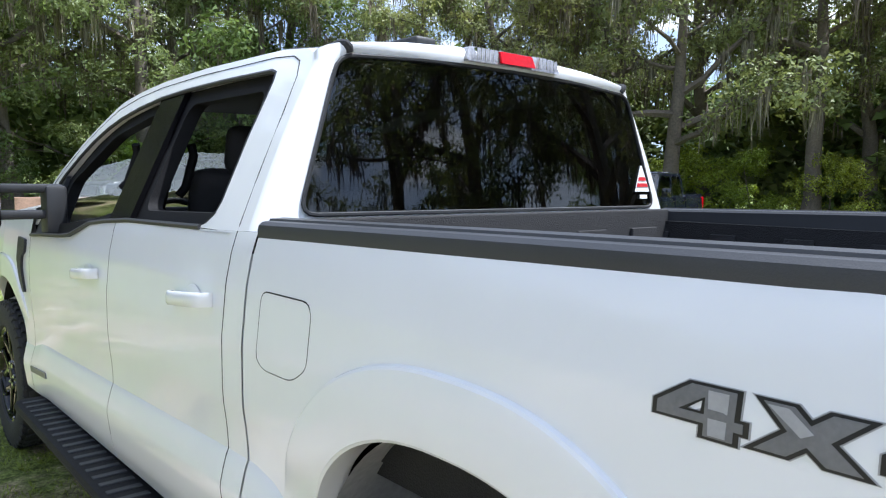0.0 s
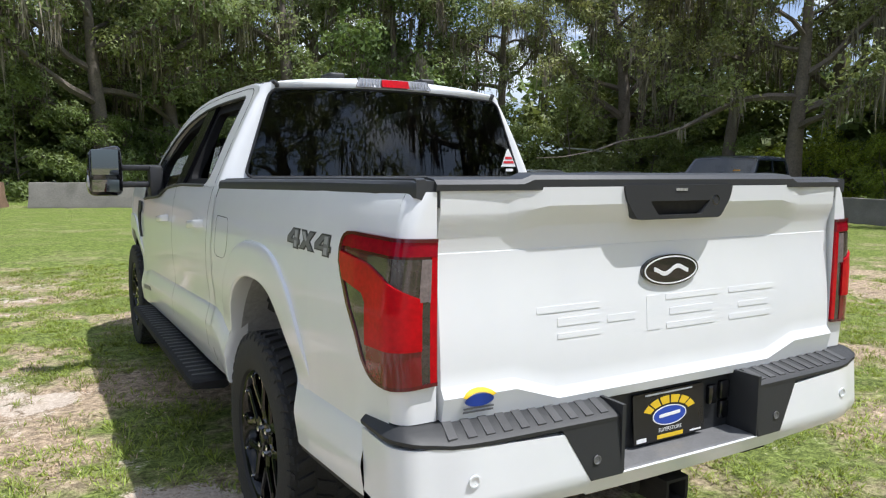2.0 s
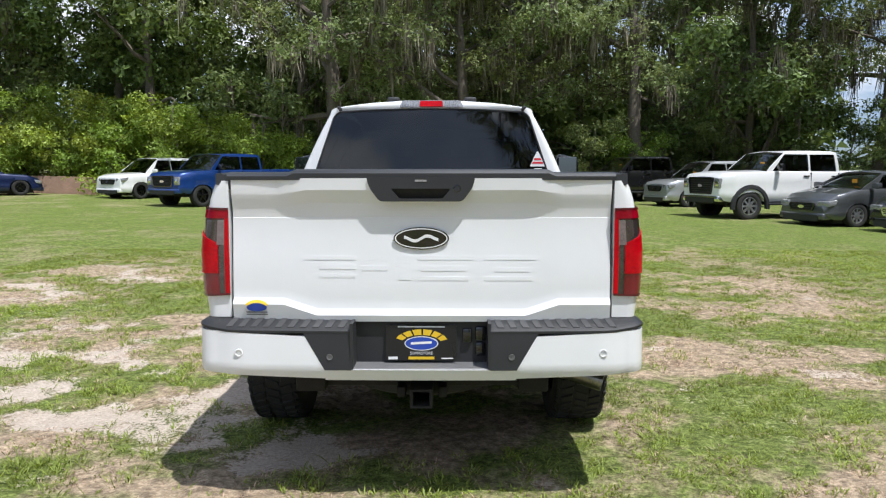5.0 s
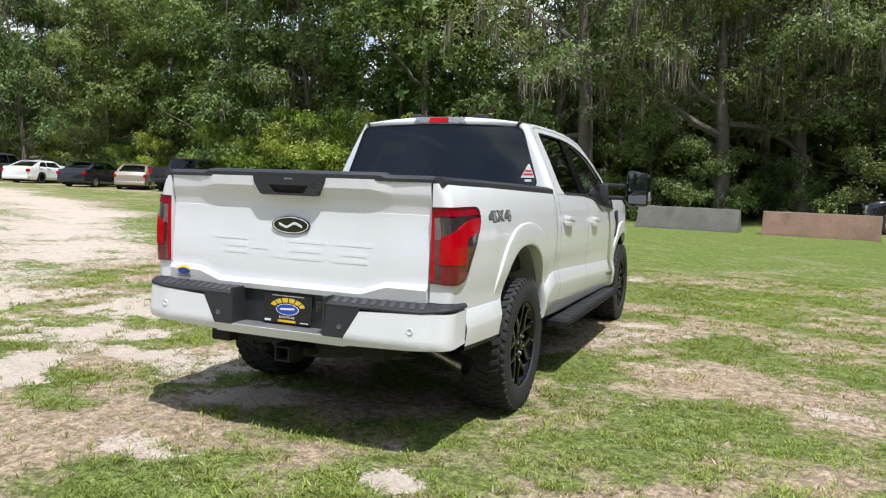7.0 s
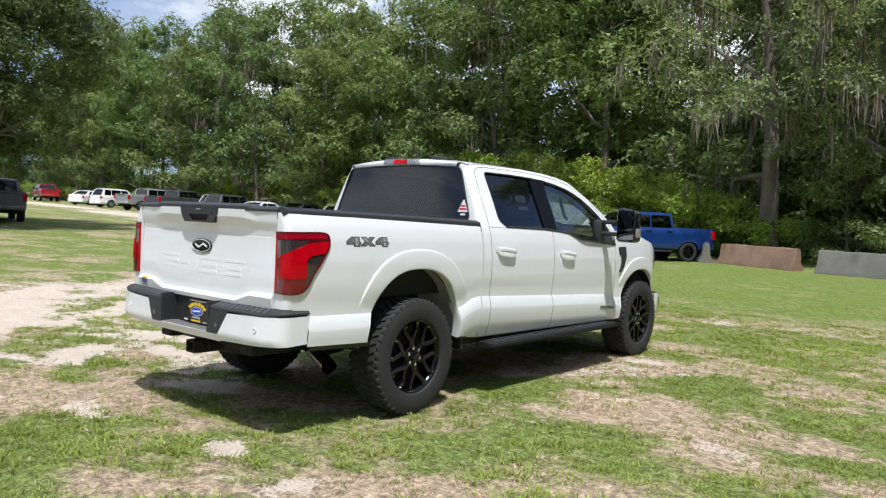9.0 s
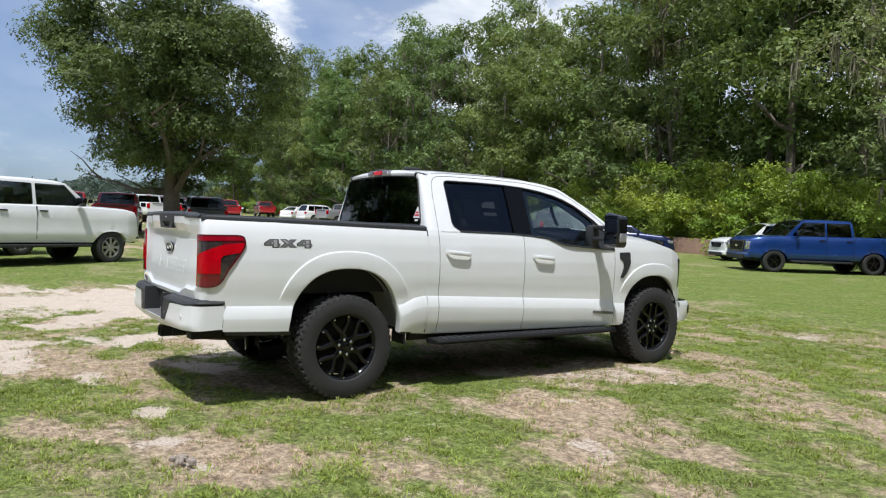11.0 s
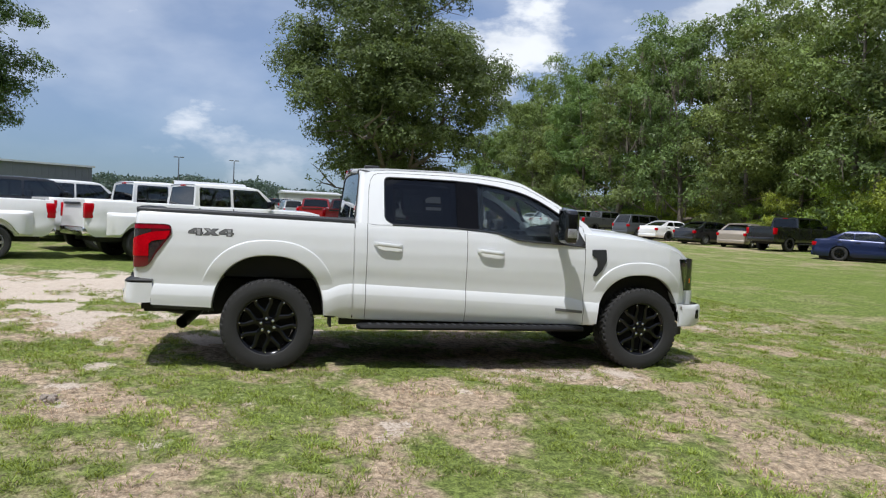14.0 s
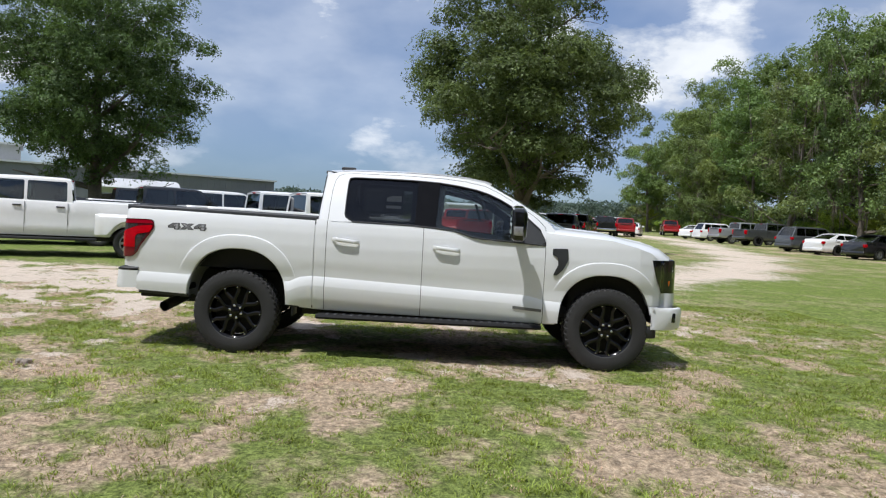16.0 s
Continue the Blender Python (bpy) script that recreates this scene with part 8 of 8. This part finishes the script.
# ---- cabin ----
def seat(x, y, w, bench=False):
    st = new("seat")
    st.parent = truck
    st.location = (x, y, 0)
    bm = bmesh.new()
    box(bm, -w, w, -0.24, 0.27, 0.78, 0.98, 0.06, 3)
    part("cushion", bm, "seat_cloth", st)
    bm = bmesh.new()
    box(bm, -w, w, -0.07, 0.07, 0.0, 0.62, 0.06, 3, pose(0, -0.22, 0.92, 14, 0, 0))
    part("backrest", bm, "seat_cloth", st)
    for hx in ((-0.45, 0.0, 0.45) if bench else (0.0,)):
        bm = bmesh.new()
        box(bm, -0.13, 0.13, -0.05, 0.05, 0.0, 0.19, 0.045, 3, pose(hx, -0.38, 1.50 if not bench else 1.44, 12, 0, 0))
        part("headrest", bm, "seat_cloth", st)
    return st


seat(-0.40, 2.16, 0.25)
seat(0.40, 2.16, 0.25)
seat(0.0, 1.36, 0.66, True)
bm = bmesh.new()
box(bm, -0.78, 0.78, 2.66, 3.06, 0.86, 1.285, 0.07, 3)
box(bm, -0.58, -0.22, 2.62, 2.80, 1.20, 1.345, 0.04, 3)
box(bm, -0.14, 0.16, 2.60, 2.70, 1.08, 1.34, 0.02, 2)
part("dashboard", bm, "interior", truck)
bm = bmesh.new()
ring = [Vector((-0.40 + 0.19 * math.cos(t), 2.60 + 0.06 * math.sin(t), 1.20 + 0.18 * math.sin(t))) for t in np.linspace(0, 2 * math.pi, 33)]
tube(bm, ring, 0.016, 8, cap=False)
box(bm, -0.48, -0.32, 2.59, 2.66, 1.16, 1.25, 0.02)
box(bm, -0.58, -0.22, 2.60, 2.62, 1.19, 1.215, 0.004)
part("steering_wheel", bm, "interior", truck)
bm = bmesh.new()
box(bm, -0.84, 0.84, 0.80, 3.0, 0.60, 0.76)
part("cabin_floor", bm, "interior", truck)
bm = bmesh.new()
rows = []
for y in (0.86, 1.0, 1.6, 2.2, 2.45):
    z = lerp(ROOFLINE, y) - 0.012
    rows.append([(k * (cab_x(y, z) - 0.04), y, z + 0.02 * (1 - k * k)) for k in (-1, -0.5, 0, 0.5, 1)])
grid(bm, rows)
part("headliner", bm, "headliner", truck)
for s in (1, -1):
    bm = bmesh.new()
    for lo, hi in ((0.90, 1.80), (1.85, 3.0)):
        rows = []
        for y in np.linspace(lo, hi, 7):
            rows.append([(s * (hull(y, max(z, 0.8)) - 0.11), y, z) for z in (0.55, 0.8, 1.0, lerp(BELT, y) - 0.02)] + [(s * (hull(y, 1.2) - 0.03), y, lerp(BELT, y) - 0.005)])
        grid(bm, rows)
    parts_of("door_card", bm, "interior", truck)
bm = bmesh.new()
box(bm, -0.10, 0.10, 2.50, 2.53, 1.66, 1.73, 0.015)
part("inner_mirror", bm, "interior", truck)
bm = bmesh.new()
for s in (1, -1):
    tube(bm, [(s * 0.78, 1.86, 1.30), (s * 0.70, 1.86, 1.60), (s * 0.64, 1.86, 1.78)], 0.03, 8)
parts_of("inner_pillar", bm, "interior", truck)
# grab handles on the front and middle pillars
for s in (1, -1):
    for y, z, lean in ((2.46, 1.44, -0.055), (1.80, 1.42, -0.012)):
        bm = bmesh.new()
        tube(bm, [(s * 0.70, y, z), (s * 0.675, y + lean * 0.3, z + 0.03), (s * 0.645, y + lean * 0.9, z + 0.15), (s * 0.655, y + lean * 1.2, z + 0.19)], 0.017, 8)
        part("grab_handle", bm, "interior", truck)
# price sheet inside the right rear window
part("price_sheet", sheet([[(1.20, 1.44), (1.60, 1.44), (1.60, 1.70), (1.20, 1.70)]], cab_map(1, 0.034), 0.001), "decal_grey", panes["rear_door_window"], "printed price sheet inside the glass")
for z0, z1, y0, y1 in ((1.66, 1.685, 1.22, 1.40), (1.57, 1.63, 1.43, 1.58), (1.50, 1.53, 1.43, 1.58), (1.47, 1.64, 1.22, 1.40)):
    part("print_bar", sheet([[(y0, z0), (y1, z0), (y1, z1), (y0, z1)]], cab_map(1, 0.0325), 0.0005), "decal_light", panes["rear_door_window"])


# ---- barriers, buildings and far things ----
def barrier(x0, y0, x1, y1, mat, label):
    """A cast concrete road barrier with its sloped foot, from one end to the other."""
    ln = math.hypot(x1 - x0, y1 - y0)
    ob = thing("road_barrier", label, "barrier", "concrete barriers", at=Matrix.Translation((x0, y0, float(ground_z(x0, y0)) - 0.03)) @ Matrix.Rotation(math.atan2(y1 - y0, x1 - x0), 4, "Z") @ Matrix.Rotation(-math.atan2(float(ground_z(x1, y1)) - float(ground_z(x0, y0)), ln), 4, "Y"))
    rs = np.random.RandomState(int(abs(x0 * 100)))
    bm = bmesh.new()
    prof = ((-0.30, 0), (-0.30, 0.09), (-0.15, 0.33), (-0.085, 0.80), (-0.06, 0.83), (0.06, 0.83), (0.085, 0.80), (0.15, 0.33), (0.30, 0.09), (0.30, 0))
    rows = []
    n = 14
    for k in range(n + 1):
        j = rs.uniform(-0.012, 0.012, (10, 2))
        rows.append([(ln * k / n + (0.02 if k == 0 else -0.02 if k == n else 0), a + j[i][0] * 0.6, b + (j[i][1] if b > 0.1 else 0)) for i, (a, b) in enumerate(prof)])
    vs = grid(bm, rows)
    bm.faces.new(vs[0])
    bm.faces.new(vs[-1])
    bmesh.ops.recalc_face_normals(bm, faces=bm.faces)
    part("block", bm, mat, ob, sharp=40)
    for f in (0.2, 0.8):
        bm = bmesh.new()
        tube(bm, [(ln * f - 0.06, 0, 0.80), (ln * f - 0.05, 0, 0.875), (ln * f + 0.05, 0, 0.875), (ln * f + 0.06, 0, 0.80)], 0.009, 6)
        part("lifting_loop", bm, "pole_metal", ob)


RUSTY, GREY = "rust-stained concrete road barrier on the grass", "weathered grey concrete road barrier"
for x0, y0, x1, y1, m in ((-5.7, 25.9, -2.4, 24.1, 1), (-1.7, 23.9, 1.9, 22.9, 0), (2.6, 22.8, 6.1, 22.3, 1), (-7.0, 26.9, -6.1, 25.3, 0), (-23.5, 31.2, -20.1, 30.5, 1), (-19.7, 30.4, -16.3, 29.7, 1), (-15.9, 29.6, -12.9, 29.2, 0), (21.0, 9.2, 21.2, 12.8, 0)):
    barrier(x0, y0, x1, y1, "concrete_rust" if m else "concrete", RUSTY if m else GREY)


def shed(name, x, y, turn, lx, ly, h, wall, roof, label, rise=0.5):
    ob = thing(name, label, "building", at=Matrix.Translation((x, y, float(ground_z(x, y)) - 0.2)) @ Matrix.Rotation(radians(turn), 4, "Z"))
    bm = bmesh.new()
    box(bm, -lx / 2, lx / 2, -ly / 2, ly / 2, 0, h)
    n = int(lx / 0.9)
    part("wall", bm, wall, ob)
    for k in range(n):
        bm = bmesh.new()
        u = -lx / 2 + (k + 0.5) * lx / n
        box(bm, u - 0.06, u + 0.06, ly / 2, ly / 2 + 0.05, 0.1, h - 0.05)
        part("wall_rib", bm, wall, ob)
    bm = bmesh.new()
    rows = []
    for u in (-lx / 2 - 0.3, lx / 2 + 0.3):
        rows.append([(u, -ly / 2 - 0.4, h - 0.02), (u, -ly / 2 - 0.4, h + 0.12), (u, 0, h + 0.12 + rise), (u, ly / 2 + 0.4, h + 0.12), (u, ly / 2 + 0.4, h - 0.14)])
    vs = grid(bm, rows)
    bm.faces.new(vs[0])
    bm.faces.new(vs[-1])
    part("roof", bm, roof, ob)
    for k in range(3):
        bm = bmesh.new()
        u = -lx / 3 + k * lx / 3
        box(bm, u - 1.5, u + 1.5, ly / 2 + 0.04, ly / 2 + 0.10, 0, 3.0)
        part("door", bm, "metal_wall_light", ob)
    return ob


shed("warehouse", -104.0, -60.0, -60, 66.0, 24.0, 5.6, "metal_wall", "metal_roof", "long grey metal warehouse with a pale roof edge")
shed("warehouse", -96.0, -66.5, -60, 14.0, 12.0, 8.2, "metal_wall_light", "metal_roof", "tall pale metal warehouse block")
shed("warehouse", -156.0, 9.0, -85, 12.0, 10.0, 3.6, "metal_wall_light", "metal_roof", "pale metal building beyond the parking lot")


def carport(x, y, turn):
    ob = thing("carport", "white arched metal carport roof", "shelter", at=Matrix.Translation((x, y, float(ground_z(x, y)))) @ Matrix.Rotation(radians(turn), 4, "Z"))
    bm = bmesh.new()
    rows = []
    for v in (-3.5, 3.5):
        rows.append([(2.9 * math.cos(t), v, 2.3 + 0.9 * math.sin(t)) for t in np.linspace(0, math.pi, 9)] + [(-2.9, v, 1.9)])
    grid(bm, rows)
    part("canopy", bm, "metal_roof", ob)
    for sx in (-2.85, 2.85):
        for sy in (-3.3, 0, 3.3):
            bm = bmesh.new()
            box(bm, sx - 0.04, sx + 0.04, sy - 0.04, sy + 0.04, 0, 2.3)
            part("post", bm, "metal_roof", ob)


carport(-58.0, -26.0, 30)
carport(-72.0, -6.0, 10)


def shelter(x, y, turn):
    """A low open lean-to with a pale tin roof at the wood's edge."""
    ob = thing("shelter", "open lean-to shed with a pale tin roof", "shelter", at=Matrix.Translation((x, y, float(ground_z(x, y)))) @ Matrix.Rotation(radians(turn), 4, "Z"))
    bm = bmesh.new()
    box(bm, -2.6, 2.6, -1.6, 1.6, 0, 0.05, m=pose(0, 0, 2.4, 6, 0, 0))
    part("roof", bm, "metal_roof", ob)
    for sx in (-2.4, 2.4):
        for sy in (-1.4, 1.4):
            bm = bmesh.new()
            box(bm, sx - 0.05, sx + 0.05, sy - 0.05, sy + 0.05, 0, 2.4 + 0.1 * sy)
            part("post", bm, "bark", ob)


shelter(24.0, 25.0, 25)


def lamp_post(x, y, h):
    ob = thing("lamp_post", "tall grey parking lot lamp post", "lamp post", "parking lot lamps", at=Matrix.Translation((x, y, float(ground_z(x, y)))))
    bm = bmesh.new()
    tube(bm, [(0, 0, 0), (0, 0, h)], [0.11, 0.07], 10)
    part("pole", bm, "pole_metal", ob)
    for s in (1, -1):
        bm = bmesh.new()
        box(bm, -0.15, 0.15, min(s * 0.1, s * 0.75), max(s * 0.1, s * 0.75), h - 0.04, h + 0.1, 0.03)
        part("lamp_head", bm, "pole_metal", ob)


lamp_post(-112.0, -13.5, 7.6)
lamp_post(-113.0, -5.3, 7.6)


def lot():
    """Rows of parked trucks and cars beyond the track."""
    rs = np.random.RandomState(8)
    base = {"w": vehicle("pickup", "super", "paint_white_flat", "white work pickup in the truck lot", "trucks of the lot"),
            "k": vehicle("pickup", "super", "paint_black", "black work pickup in the truck lot", "trucks of the lot"),
            "r": vehicle("pickup", "pickup", "paint_red", "red pickup in the far parking lot", "cars of the far lot"),
            "g": vehicle("pickup", "pickup", "paint_grey", "grey pickup in the far parking lot", "cars of the far lot"),
            "s": vehicle("suv", "suv", "paint_silver", "silver sport utility car in the far lot", "cars of the far lot"),
            "b": vehicle("suv", "suv", "paint_black", "black sport utility car in the far lot", "cars of the far lot"),
            "v": vehicle("sedan", "sedan", "paint_white_flat", "white sedan in the far parking lot", "cars of the far lot")}
    spots = [("w", -16.2, -3.4, 29.5), ("k", -18.4, -8.0, 29.5), ("w", -21.4, -7.2, 29.5), ("w", -24.5, -10.4, 29.5), ("w", -15.2, -11.0, 204), ("w", -19.5, -14.0, 204), ("k", -28.5, -13.5, 29.5),
             ("w", -30.0, -22.0, 182), ("r", -32.8, 4.4, 76), ("r", -41.0, 3.2, 80), ("g", -33.6, 8.9, 76), ("k", -47.0, 12.4, 70), ("g", -60.0, 13.6, 95), ("b", -63.0, 5.0, 92), ("v", -70.0, 3.0, 80), ("s", -58.0, 2.0, 96), ("r", -74.0, 13.0, 84), ("b", -79.2, 15.9, 80), ("w", -88.4, 25.3, 86), ("r", -92.0, 22.0, 86), ("s", -83.0, 20.0, 88), ("v", -66.0, -3.0, 90), ("g", -75.0, -9.0, 84)]
    spots += [("r", -69.0, 21.5, 78), ("v", -75.0, 24.0, 70), ("s", -63.0, 15.5, 86), ("w", -60.5, 12.6, 95), ("g", -55.0, 11.0, 100), ("w", -52.0, 9.6, 100), ("r", -72.5, 17.4, 85), ("s", -79.0, 20.0, 80), ("k", -66.0, 18.6, 82)]
    used = set()
    for key, x, y, h in spots:
        if key in used:
            m = Matrix.Translation((x, y, float(ground_z(x, y)) - 0.01)) @ Matrix.Rotation(radians(h), 4, "Z")
            copy_thing(base[key], m)
        else:
            park(base[key], x, y, h)
            used.add(key)
    for i in range(22):
        key = "wkrgsbv"[rs.randint(7)]
        x, y = -96 - 5.5 * (i % 6) + rs.uniform(-1, 1), -26 + (i // 6) * 9.5 + rs.uniform(-1.5, 1.5)
        copy_thing(base[key], Matrix.Translation((x, y, float(ground_z(x, y)) - 0.01)) @ Matrix.Rotation(radians(rs.uniform(75, 100)), 4, "Z"))


lot()


def far_woods():
    """The band of woods on the horizon, one mass of foliage."""
    rs = np.random.RandomState(64)
    n = 38000
    ang = rs.uniform(math.radians(135), math.radians(265), n)
    dist = rs.uniform(205, 250, n)
    x, y = dist * np.cos(ang), dist * np.sin(ang)
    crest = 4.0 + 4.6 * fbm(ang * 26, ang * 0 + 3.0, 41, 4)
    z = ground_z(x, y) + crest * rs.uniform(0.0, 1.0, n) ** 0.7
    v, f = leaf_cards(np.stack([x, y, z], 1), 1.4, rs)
    tagged(new("far_woods", raw_mesh("far_woods", v, f, "leaf_haze")), "hazy green woods along the horizon", "woods", kind="stuff")


far_woods()
